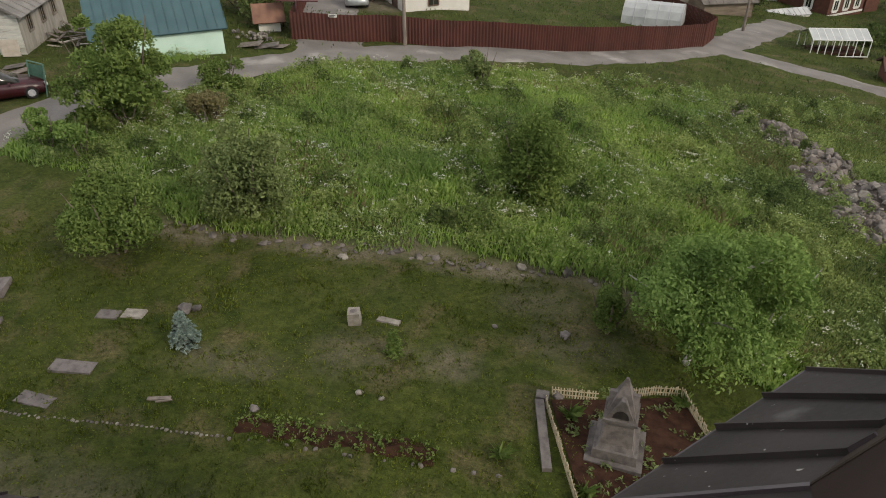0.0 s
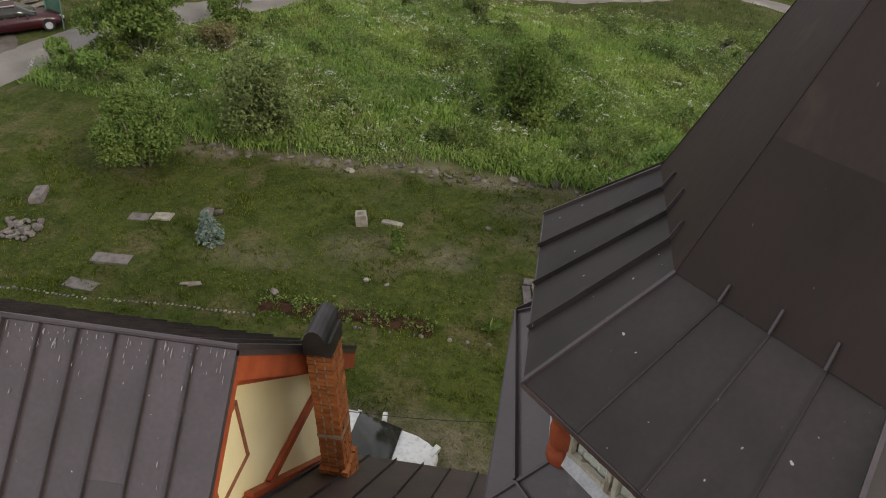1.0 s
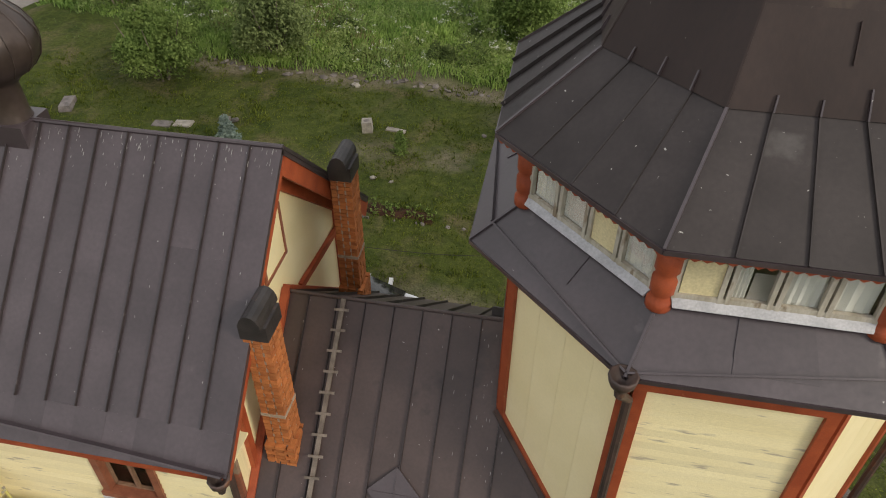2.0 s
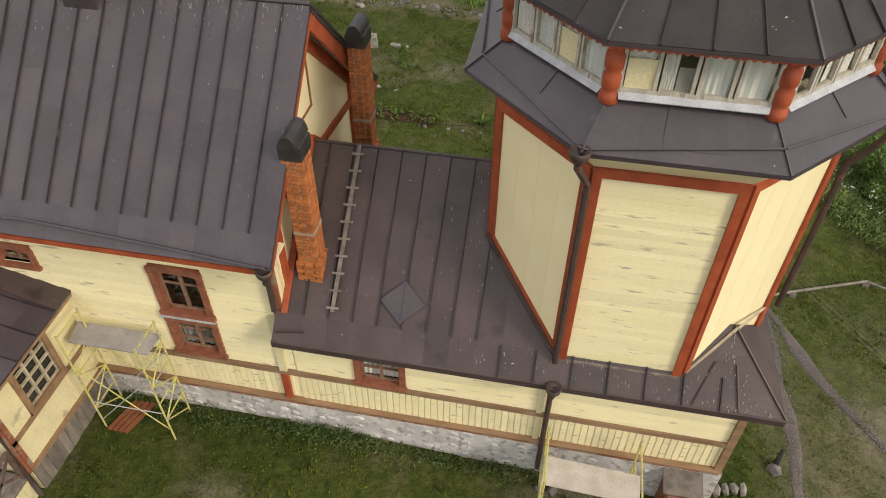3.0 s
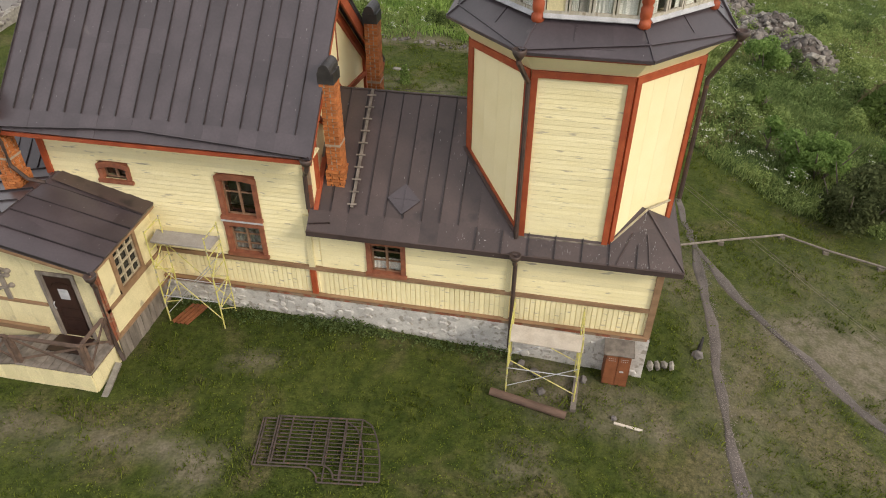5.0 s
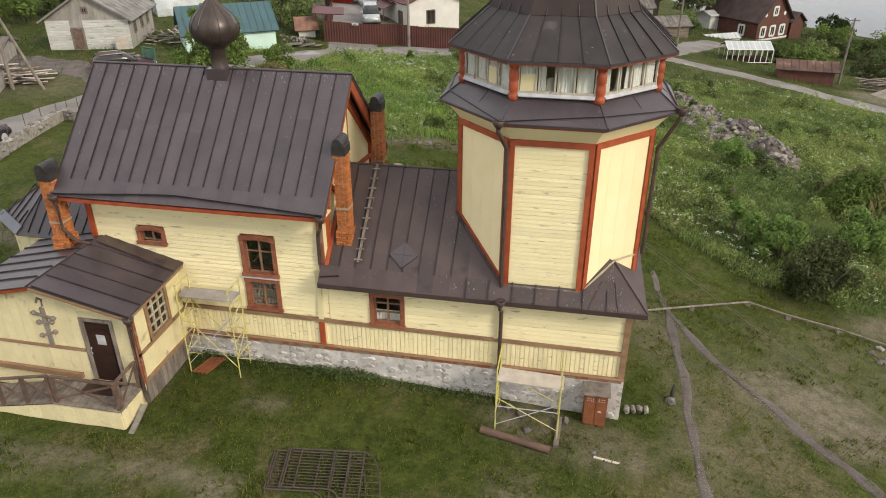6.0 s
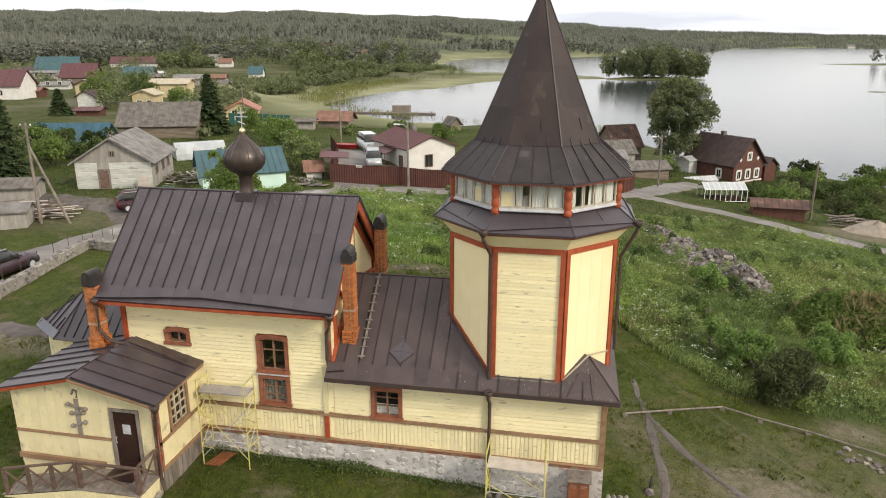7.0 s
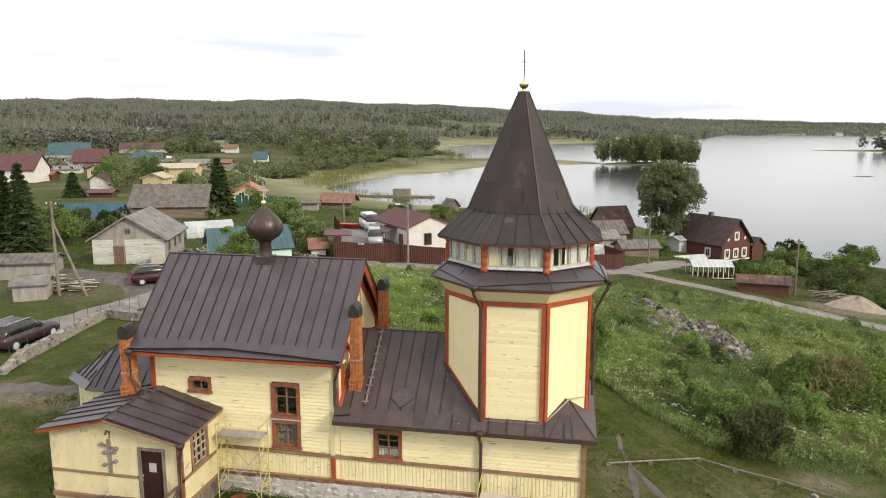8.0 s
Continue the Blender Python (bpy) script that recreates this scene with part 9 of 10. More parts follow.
gf = thing("sheet_fence", (-44, 90, gz(-44, 90)), "dark green sheet fence round a yard", "fence")
for i in range(9):
    x, y = -49.5 + i * 1.05, 88.6 + i * 0.33
    part("panel", Mesh().box(x, y, gz(x, y) - 0.1, x + 1.0, y + 0.05, gz(x, y) + 1.8), FENCE_GREEN, gf)
jetty = thing("boat_jetty", (-48, 186, LAKE_Z), "plank jetty and moored boats among the reeds", "jetty")
part("walkway", Mesh().box(-58, 184, LAKE_Z - 0.2, -34, 186, LAKE_Z + 0.4), WOOD_GREY, jetty)
part("shelter", Mesh().box(-47, 186, LAKE_Z, -42, 189, LAKE_Z + 2.2), WOOD_GREY, jetty)
for k in range(6):
    part("post", Mesh().tube([(-57 + k * 4.4, 185, LAKE_Z - 1.5), (-57 + k * 4.4, 185, LAKE_Z + 1.0)], 0.15, 6), WOOD_GREY, jetty)

# ---- stones in walls and heaps ----
sw = thing("stone_wall", (-25, 15, gz(-25, 15)), "low dry-stone wall of grey field stones", "wall")
SWL = [(-23.8, 8.9), (-24.3, 11.0), (-24.75, 14.4), (-25.65, 20.3), (-22.4, 20.0)]
rs = random.Random(77)
for (ax, ay), (bx, by) in zip(SWL, SWL[1:]):
    k_ = 0.4 if ax == SWL[0][0] else 1.0
    part("wall_core", Mesh().hexa([(x - dy, y + dx, gz(x, y) + z) for z0, z1 in ((-0.2, -0.2), (0.62 * k_, 0.62)) for x, y, dx, dy, z in
                                   [(ax, ay, -0.2 * (bx - ax) / math.hypot(bx - ax, by - ay), -0.2 * (by - ay) / math.hypot(bx - ax, by - ay), z0), (bx, by, -0.2 * (bx - ax) / math.hypot(bx - ax, by - ay), -0.2 * (by - ay) / math.hypot(bx - ax, by - ay), z1),
                                    (bx, by, 0.2 * (bx - ax) / math.hypot(bx - ax, by - ay), 0.2 * (by - ay) / math.hypot(bx - ax, by - ay), z1), (ax, ay, 0.2 * (bx - ax) / math.hypot(bx - ax, by - ay), 0.2 * (by - ay) / math.hypot(bx - ax, by - ay), z0)]]), STONE_PALE, sw, "rubble core of the wall")
cnt = 0
for (ax, ay), (bx, by) in zip(SWL, SWL[1:]):
    n = int(math.hypot(bx - ax, by - ay) / 0.33)
    for i in range(n):
        for k in range(3):
            s = (i + rs.random()) / n
            d = Vector((bx - ax, by - ay)).normalized()
            off = rs.uniform(-0.2, 0.2)
            x, y = ax + (bx - ax) * s - d.y * off, ay + (by - ay) * s + d.x * off
            z = gz(x, y) + 0.1 + 0.24 * k * min(1, (i + 2) / 6 if ax == SWL[0][0] else 1)
            rock_at(rs.choice(ROCKS_PALE + ROCKS_GRAN), sw, x, y, z, rs.uniform(0.32, 0.48), rs, 0.85)
fp = thing("wall_fence", (-25.8, 15, gz(-25.8, 15)), "thin stakes with wire along the stone wall", "fence")
for i in range(11):
    x, y = np.interp(i, [0, 6, 10], [-25.1, -26.2, -23.6]), np.interp(i, [0, 6, 10], [11, 20.6, 21.2])
    part("stake", Mesh().tube([(x, y, gz(x, y)), (x, y, gz(x, y) + 1.35)], 0.02, 5), IRON, fp)

pile = thing("rock_pile", (16, 33, gz(16, 33)), "heap of broken field stones overgrown with weeds", "rock pile")
PILE_EARTH = material("rubbly_earth", (0.05, 0.038, 0.03), (0.12, 0.095, 0.08), 2.0, 0.95, bump=0.6, fine=12)
rest = Mesh()
PILE = [(17.0, 28.2, 1.9, 2.6, 1.15), (16.2, 32.2, 2.2, 3.0, 1.15), (14.3, 29.9, 1.5, 2.0, 0.45), (13.4, 34.2, 1.2, 2.4, 0.45), (14.6, 37.2, 1.5, 2.3, 0.5), (12.9, 40.4, 1.3, 2.2, 0.4), (11.2, 43.8, 1.0, 1.9, 0.3)]
k300 = 0
for cx, cy, rx, ry, h in PILE:
    md, na_, nr_ = Mesh(), 20, 6
    for i in range(nr_ + 1):
        for j in range(na_):
            q, r_ = 2 * math.pi * j / na_, i / nr_ * (1 + 0.12 * math.sin(3 * 2 * math.pi * j / na_ + cx))
            x, y = cx + rx * r_ * math.cos(q), cy + ry * r_ * math.sin(q)
            md.v.append((x, y, gz(x, y) - 0.05 + h * 1.1 * max(0, 1 - r_) + rs.uniform(0, 0.08)))
    for i in range(nr_):
        for j in range(na_):
            md.f.append((i * na_ + j, (i + 1) * na_ + j, (i + 1) * na_ + (j + 1) % na_, i * na_ + (j + 1) % na_))
    part("earth", md, PILE_EARTH, pile, "brown earth between the stones")
    for i in range(int(290 * rx * ry / 6)):
        q, r_ = rs.uniform(0, 6.28), math.sqrt(rs.random())
        x, y = cx + rx * r_ * math.cos(q), cy + ry * r_ * math.sin(q)
        z = gz(x, y) + h * 1.1 * (1 - r_) + rs.uniform(0.0, 0.1)
        s = rs.choice((0.12, 0.16, 0.2, 0.28, 0.4, 0.6)) * rs.uniform(0.7, 1.3)
        if k300 < 300 and i % 2 == 0:
            rock_at(rs.choice(ROCKS + ROCKS_PALE), pile, x, y, z, s, rs, 0.85)
            k300 += 1
        else:
            me = rs.choice(ROCKS)
            e = Matrix.LocRotScale((x, y, z), Euler((rs.uniform(0, 3), rs.uniform(0, 3), rs.uniform(0, 6))), (s, s, s * 0.9))
            rest.add([e @ v.co for v in me.vertices], [tuple(p.vertices) for p in me.polygons])
tagged(part("stone_rubble", rest, FIELDSTONE, pile), kind="stuff")


rub2 = thing("rubble_strip", (17.4, 6.0, gz(17.4, 6.0)), "grey stones scattered below the pipe", "rubble")
for i in range(46):
    x = 15.8 + rs.uniform(0, 4.2)
    y = 6.6 - 0.33 * (x - 15.8) - 0.7 + rs.gauss(0, 0.28)
    rock_at(rs.choice(ROCKS + ROCKS_PALE), rub2, x, y, gz(x, y) + 0.03, rs.uniform(0.12, 0.36), rs, 0.8)


# ---- plants ----
def fast_mesh(name, verts, faces, mat):
    """A mesh from arrays: verts (n, 3), faces (m, 3 or 4)."""
    me = bpy.data.meshes.new(name)
    k = faces.shape[1]
    me.vertices.add(len(verts))
    me.vertices.foreach_set("co", np.asarray(verts, np.float32).ravel())
    me.loops.add(faces.size)
    me.loops.foreach_set("vertex_index", np.asarray(faces, np.int32).ravel())
    me.polygons.add(len(faces))
    me.polygons.foreach_set("loop_start", np.arange(0, faces.size, k, dtype=np.int32))
    me.update(calc_edges=True)
    me.materials.append(mat)
    return me


def leaves(points, size, rg, long=1.5, up=0.0, out=None):
    """Leaf-shaped quads at points; up turns them towards the sky."""
    n = len(points)
    a = rg.normal(size=(n, 3))
    a /= np.linalg.norm(a, axis=1)[:, None]
    b = rg.normal(size=(n, 3))
    if out is not None:
        b = b * 0.8 + np.cross(out, a)
    b[:, 2] *= 1 - up
    a[:, 2] *= 1 - up
    a /= np.linalg.norm(a, axis=1)[:, None]
    b -= (b * a).sum(1)[:, None] * a
    b /= np.linalg.norm(b, axis=1)[:, None] + 1e-9
    s = (size * rg.uniform(0.6, 1.3, n))[:, None] if np.ndim(size) == 0 else (size * rg.uniform(0.7, 1.2, n))[:, None]
    v = np.stack([points - a * s * long / 2, points + b * s * 0.35, points + a * s * long / 2, points - b * s * 0.35], 1).reshape(-1, 3)
    return v, np.arange(4 * n).reshape(-1, 4)


def crown_points(c, rx, ry, rz, n, rg, lumps=14, rough=0.35):
    """Points on the skins of many small lumps that together make an uneven crown."""
    c = np.asarray(c, float)
    d = rg.normal(size=(lumps, 3))
    d /= np.linalg.norm(d, axis=1)[:, None]
    rad = rg.uniform(0.25, 0.85, lumps)[:, None]
    cen = d * rad * np.array([rx, ry, rz])
    lr = rg.uniform(rough * 0.7, rough * 1.35, lumps) * (rx + ry + rz) / 3
    k = rg.integers(0, lumps, n)
    p = rg.normal(size=(n, 3))
    p /= np.linalg.norm(p, axis=1)[:, None]
    p[:, 2] = np.where(p[:, 2] < -0.4, -p[:, 2], p[:, 2])
    out = p.copy()
    p = cen[k] + p * (lr[k] * rg.uniform(0.55, 1.05, n))[:, None]
    return c + p, out


def limbs(t, bark, x, y, z, h, spread, r, rg, n=6):
    """A tapered trunk and its limbs, each a part of the tree."""
    trunk = part("trunk", Mesh().tube([(x, y, z - 0.1), (x + 0.1 * spread, y, z + h * 0.45), (x, y + 0.1 * spread, z + h * 0.85)], [r, r * 0.7, r * 0.25], 8), bark, t)
    for i in range(n):
        q, zz = 2 * math.pi * i / n + rg.uniform(-0.4, 0.4), z + h * rg.uniform(0.2, 0.55)
        e = (x + spread * math.cos(q) * rg.uniform(0.5, 0.8), y + spread * math.sin(q) * rg.uniform(0.5, 0.8), zz + h * rg.uniform(0.2, 0.4))
        m = ((x + e[0]) / 2, (y + e[1]) / 2, zz + (e[2] - zz) * 0.6)
        part("limb", Mesh().tube([(x, y, zz), m, e], [r * 0.5, r * 0.35, r * 0.12], 6), bark, trunk)


def tree(name, x, y, w, h, n, leaf, mat, label, seed, bark=BARK, clear=0.15, lumps=16, rough=0.33, category="tree", group="", stems=1):
    rg = np.random.default_rng(seed)
    z = gz(x, y)
    t = thing(name, (x, y, z), label, category, group)
    if stems == 1:
        limbs(t, bark, x, y, z, h * 0.9, w / 2, 0.02 * h + 0.02, rg)
    else:
        for i in range(stems):
            q = 2 * math.pi * i / stems
            part("stem", Mesh().tube([(x + 0.15 * math.cos(q), y + 0.15 * math.sin(q), z - 0.1), (x + 0.25 * w * math.cos(q), y + 0.25 * w * math.sin(q), z + 0.5 * h), (x + 0.36 * w * math.cos(q), y + 0.36 * w * math.sin(q), z + 0.85 * h)], [0.05, 0.035, 0.012], 6), bark, t)
    rz = h * (1 - clear) / 2
    p, out = crown_points((0, 0, h - rz), w / 2, w / 2, rz, n, rg, lumps, rough)
    v, f = leaves(p, leaf, rg, out=out)
    me = fast_mesh("crown", v, f, mat)
    ob = new("crown", me)
    ob.parent = t
    return t


def spruce(x, y, h, w, mat, label, seed, n=2600, leaf=0.16, group="spruces"):
    rg = np.random.default_rng(seed)
    z = gz(x, y)
    t = thing("spruce", (x, y, z), label, "spruce tree", group)
    part("trunk", Mesh().tube([(x, y, z - 0.1), (x, y, z + h * 0.97)], [0.02 * h + 0.015, 0.008], 7), BARK, t)
    tiers = max(7, int(h * 2.0))
    k = rg.integers(0, tiers, n)
    f = (k + rg.uniform(-0.16, 0.16, n)) / tiers
    reach = rg.uniform(0.6, 1.15, (tiers, 9))
    rmax = w / 2 * (1 - f) ** 0.85 * rg.uniform(0.85, 1.05, n) + 0.03
    spokes = 9
    spoke = rg.integers(0, spokes, n)
    rmax = rmax * reach[k, spoke]
    q = (spoke + 0.5 * (k % 2) + rg.normal(0, 0.16, n)) * 2 * np.pi / spokes + k * 0.7
    r = rmax * np.sqrt(rg.uniform(0.03, 1, n))
    p = np.stack([r * np.cos(q), r * np.sin(q), h * (0.05 + 0.95 * f) - 0.28 * r + rg.normal(0, 0.02 * h / 5, n)], 1)
    v, fc = leaves(p, leaf, rg, 2.2, 0.55)
    ob = new("needles", fast_mesh("needles", v, fc, mat))
    ob.parent = t
    return t


tree("bush", -14.2, 19.3, 3.5, 3.1, 19000, 0.105, LEAF, "dense round green bush at the meadow edge", 1, clear=0.02, lumps=22, rough=0.36, category="bush", group="bushes", stems=5)
tree("willow_bush", -10.5, 22.4, 3.9, 3.6, 20000, 0.10, LEAF_GREY, "open grey-green willow bush with several stems", 2, clear=-0.1, lumps=40, rough=0.34, category="bush", group="bushes", stems=7)
tree("willow_bush", -0.1, 27.0, 3.9, 3.6, 19000, 0.105, LEAF, "dark green willow bush in the meadow", 3, clear=-0.2, lumps=40, rough=0.36, category="bush", group="bushes", stems=7)
tree("tree", -20.3, 30.0, 5.8, 5.8, 17000, 0.15, LEAF, "broad leafy tree beside the road", 4, clear=-0.15, lumps=70, rough=0.2, group="trees", stems=6)
tree("bush", -17.8, 35.6, 2.6, 2.2, 4500, 0.13, LEAF, "rounded bush by the road verge", 5, clear=0.0, category="bush", group="bushes", stems=5)
tree("bush", -16.6, 31.2, 2.4, 1.7, 4000, 0.10, MEADOW_DRY, "straw-coloured dry shrub in the meadow", 6, clear=0.0, category="bush", group="bushes", stems=5)
tree("bush", -4.2, 41.2, 2.4, 2.4, 4200, 0.12, LEAF_GREY, "grey-green bush in the meadow", 7, clear=0.0, category="bush", group="bushes", stems=5)
tree("birch", 5.2, 17.6, 6.0, 5.2, 38000, 0.09, LEAF_LIGHT, "young birch with drooping light-green foliage", 8, BIRCH_BARK, 0.12, 30, 0.25, "tree", "trees")
tree("birch", 7.6, 19.6, 3.6, 3.4, 13000, 0.09, LEAF_LIGHT, "light green birch scrub beside the young birch", 28, BIRCH_BARK, 0.02, 20, 0.3, "tree", "trees", 4)
tree("lilac_bush", 2.9, 18.6, 1.7, 1.7, 6500, 0.08, LEAF, "small dark green shrub by the monument plot", 9, clear=0.0, category="bush", group="bushes", stems=4)
tree("bush", 14.6, 9.7, 3.9, 2.3, 15000, 0.11, LEAF_OLIVE, "dense dark green bush on the grassy slope", 10, clear=0.0, lumps=20, category="bush", group="bushes", stems=6)
tree("bush", 14.2, 13.0, 3.4, 1.9, 14000, 0.10, LEAF_LIGHT, "light green willow scrub on the slope", 11, clear=0.0, category="bush", group="bushes", stems=6)
tree("bush", 18.2, 15.0, 3.0, 1.8, 8000, 0.10, LEAF_LIGHT, "light green willow scrub on the slope", 12, clear=0.0, category="bush", group="bushes", stems=6)
tree("bush", 14.2, 24.5, 3.0, 1.6, 7000, 0.11, LEAF_LIGHT, "light green scrub below the rock pile", 13, clear=0.0, category="bush", group="bushes", stems=6)
tree("sapling", 12.5, 14.6, 1.1, 1.7, 900, 0.15, LEAF_LIGHT, "thin young sapling in the grass", 14, clear=0.2, lumps=8, category="sapling", group="saplings")
tree("sapling", 13.0, 18.4, 1.0, 1.2, 420, 0.15, LEAF, "thin young sapling in the grass", 15, clear=0.1, lumps=8, category="sapling", group="saplings")
for i, (x, y, w_, h_) in enumerate(((-22.0, 26.4, 1.5, 2.0), (-20.2, 26.2, 1.7, 2.0), (-23.4, 27.6, 1.4, 1.8))):
    tree("sapling", x, y, w_, h_, 1500, 0.13, LEAF_LIGHT, "pale spreading sapling beside the road", 40 + i, clear=0.1, lumps=9, category="sapling", group="saplings", stems=3)
spruce(-9.4, 14.9, 1.35, 1.15, NEEDLE_BLUE, "small blue spruce on the lawn", 21, 3000, 0.06)
spruce(-3.3, 15.75, 1.0, 0.7, LEAF, "tiny light green pine seedling", 22, 1100, 0.06)
spruce(-45.3, 36.2, 9.7, 4.9, NEEDLE, "tall dark spruce behind the power pole", 23, 15000, 0.24)
spruce(-48.2, 37.4, 8.9, 4.6, NEEDLE, "tall dark spruce behind the power pole", 24, 13000, 0.24)
spruce(-45.4, 75.0, 8.6, 6.6, NEEDLE, "dark broad spruce beside the log barn", 25, 14000, 0.28)
spruce(-83, 92.5, 4.8, 4.8, NEEDLE, "dark squat spruce in a far garden", 26, 7000, 0.34)
tree("birch", 21.4, 94.2, 10.6, 15.6, 26000, 0.30, LEAF_WILLOW, "tall drooping birch on the lake shore", 16, BIRCH_BARK, 0.03, 90, 0.2, "tree", "trees")
tree("tree", 10.8, 106, 5.5, 4.6, 5000, 0.24, LEAF_GREY, "rounded grey-green willow on the shore", 17, clear=0.1, group="trees")
vg = random.Random(9)
for i, (x, y, w_, h_, mt) in enumerate(((-28.5, 44.6, 4.6, 2.8, LEAF), (-26.0, 47.2, 4.2, 2.4, LEAF_GREY), (-24.5, 52.5, 5.0, 3.6, LEAF_GREY), (-27.5, 58, 5, 3.4, LEAF), (-30.5, 64, 5.5, 3.6, LEAF), (-34, 70, 5, 3.6, LEAF), (-21.5, 50.2, 4.2, 3.4, LEAF_GREY), (-48, 46, 5.5, 4, LEAF), (-52, 49, 5, 3.6, LEAF), (-44.5, 47.5, 4, 3, LEAF_MID),
                                          (-38.5, 46.5, 3, 2.2, LEAF), (-86, 122, 8, 8, LEAF_MID), (-91, 114, 7, 7, LEAF), (-72, 112, 6, 6, LEAF), (-41, 78, 5, 3.6, LEAF), (-29, 88, 3, 1.6, LEAF_GREY), (-23, 95, 5, 2.2, LEAF_GREY), (-14, 88, 5, 2.2, LEAF), (-5, 90, 6, 2.6, LEAF),
                                          (38, 88, 7, 4.4, LEAF), (44, 84, 6, 4.6, LEAF), (47.5, 87, 5, 5.4, LEAF), (40.5, 74, 6, 3.2, LEAF_MID), (36.5, 68, 5, 2.6, LEAF_OLIVE), (44, 66, 6.5, 3.6, LEAF), (51, 76, 8, 3.6, LEAF), (56, 68, 8, 3.6, LEAF_GREY), (31, 74, 5, 2.6, LEAF), (34, 80, 5, 2.8, LEAF_GREY), (48, 60, 6, 3, LEAF), (18.5, 84.5, 4, 2.4, LEAF), (18.2, 79.5, 4.0, 1.8, LEAF_MID), (29.5, 66, 4, 2.2, LEAF), (41, 61, 5, 2.4, LEAF_MID), (36.5, 84.5, 6, 3.4, LEAF_OLIVE), (40, 82, 6, 3.6, LEAF_MID), (33.5, 76, 5, 2.2, LEAF_GREY), (43, 78, 6, 3.4, LEAF_OLIVE), (47, 72, 7, 3.2, LEAF_MID), (52, 70, 7, 3.4, LEAF_OLIVE), (38, 64.5, 5, 2.2, LEAF_MID), (46, 56, 6, 2.6, LEAF_MID), (54, 60, 7, 3.0, LEAF_OLIVE), (27.5, 72, 4, 1.6, LEAF_MID), (-55, 52, 5, 3.6, LEAF_DARK), (-50.5, 51.5, 5, 3.4, LEAF_MID), (-46.5, 51, 4.5, 3.2, LEAF_DARK), (49, 93, 8, 4.6, LEAF_MID), (41, 96, 7, 4.2, LEAF_DARK), (55, 84, 8, 4.4, LEAF_MID), (60, 78, 9, 4, LEAF_DARK), (36, 99, 6, 3.4, LEAF_MID), (63, 70, 9, 3.6, LEAF_MID))):
    tree("bush", x, y, w_, h_ * (0.68 if x > 30 else 1.0), 2400, 0.22 if y < 90 else 0.3, mt, "leafy garden bush among the village plots" if x < 0 else "leafy bush on the shore slope", 60 + i, clear=0.0, lumps=16, category="bush", group="far bushes", stems=5)

# weedy mound on the right: earth, dark weeds and dry stalks over it
def mound_z(x, y):
    r_ = np.hypot((x - 22.6) / 4.6, (y - 20.4) / 3.0)
    return ground_z(x, y) + 2.3 * np.clip(1 - r_ ** 2, 0, 1) ** 0.7 * (1 + 0.12 * np.sin(x * 1.7) * np.sin(y * 1.3))


me_ = Mesh()
for i in range(9):
    for j in range(28):
        q, r_ = 2 * math.pi * j / 28, i / 8
        x, y = 22.6 + 4.6 * r_ * math.cos(q), 20.4 + 3.0 * r_ * math.sin(q)
        me_.v.append((x, y, float(mound_z(x, y)) - 0.06))
for i in range(8):
    for j in range(28):
        me_.f.append((i * 28 + j, (i + 1) * 28 + j, (i + 1) * 28 + (j + 1) % 28, i * 28 + (j + 1) % 28))
me_.smooth = True
solid("earth_mound", me_, PILE_EARTH, "earth mound overgrown with dark weeds and dry stalks", "earth mound", at=(22.6, 20.4, gz(22.6, 20.4)))
rg = np.random.default_rng(91)
n = 26000
q, r_ = rg.uniform(0, 2 * np.pi, n), np.sqrt(rg.uniform(0, 1, n))
mx, my = 22.6 + 4.7 * r_ * np.cos(q), 20.4 + 3.1 * r_ * np.sin(q)
v, f = leaves(np.stack([mx, my, mound_z(mx, my) + rg.uniform(0, 0.5, n)], 1), 0.13, rg, 2.0)
tagged(new("mound_weeds", fast_mesh("mound_weeds", v, f, LEAF)), "dark green weeds covering the mound", "weeds", kind="stuff")
keep = (wobble(mx, my, 0.9, 3) > 0.15) & (rg.uniform(0, 1, n) < 0.12)
dx, dy = mx[keep], my[keep]
v, f = leaves(np.stack([dx, dy, mound_z(dx, dy) + rg.uniform(0.2, 0.7, len(dx))], 1), 0.16, rg, 4.0, -0.6)
tagged(new("dry_stalks", fast_mesh("dry_stalks", v, f, MEADOW_DRY)), "dry brown stalks sticking out of the mound", "weeds", kind="stuff")


def blades(x, y, h, lean, width, rg, per=5, spread=0.06):
    """Tufts of bent blades: each a narrow quad and a tip."""
    n = len(x)
    x, y, h = np.repeat(x, per) + rg.normal(0, spread, n * per), np.repeat(y, per) + rg.normal(0, spread, n * per), np.repeat(h, per) * rg.uniform(0.55, 1.1, n * per)
    q = rg.uniform(0, 2 * np.pi, n * per)
    z = ground_z(x, y) - 0.01
    w = width * rg.uniform(0.6, 1.3, n * per)
    lx, ly = lean * h * np.cos(q), lean * h * np.sin(q)
    sx, sy = -np.sin(q) * w / 2, np.cos(q) * w / 2
    v = np.stack([np.stack([x - sx, y - sy, z], 1), np.stack([x + sx, y + sy, z], 1), np.stack([x + lx * 0.35 + sx * 0.8, y + ly * 0.35 + sy * 0.8, z + h * 0.6], 1), np.stack([x + lx, y + ly, z + h * (1 - lean * 0.35)], 1)], 1)
    return v.reshape(-1, 3), np.arange(4 * n * per).reshape(-1, 4)


def on_church(x, y):
    return ((x > -13.2) & (x < 7.1) & (y > -0.15) & (y < 5.2)) | ((x > -12) & (x < -6.3) & (y > -4) & (y < 1))


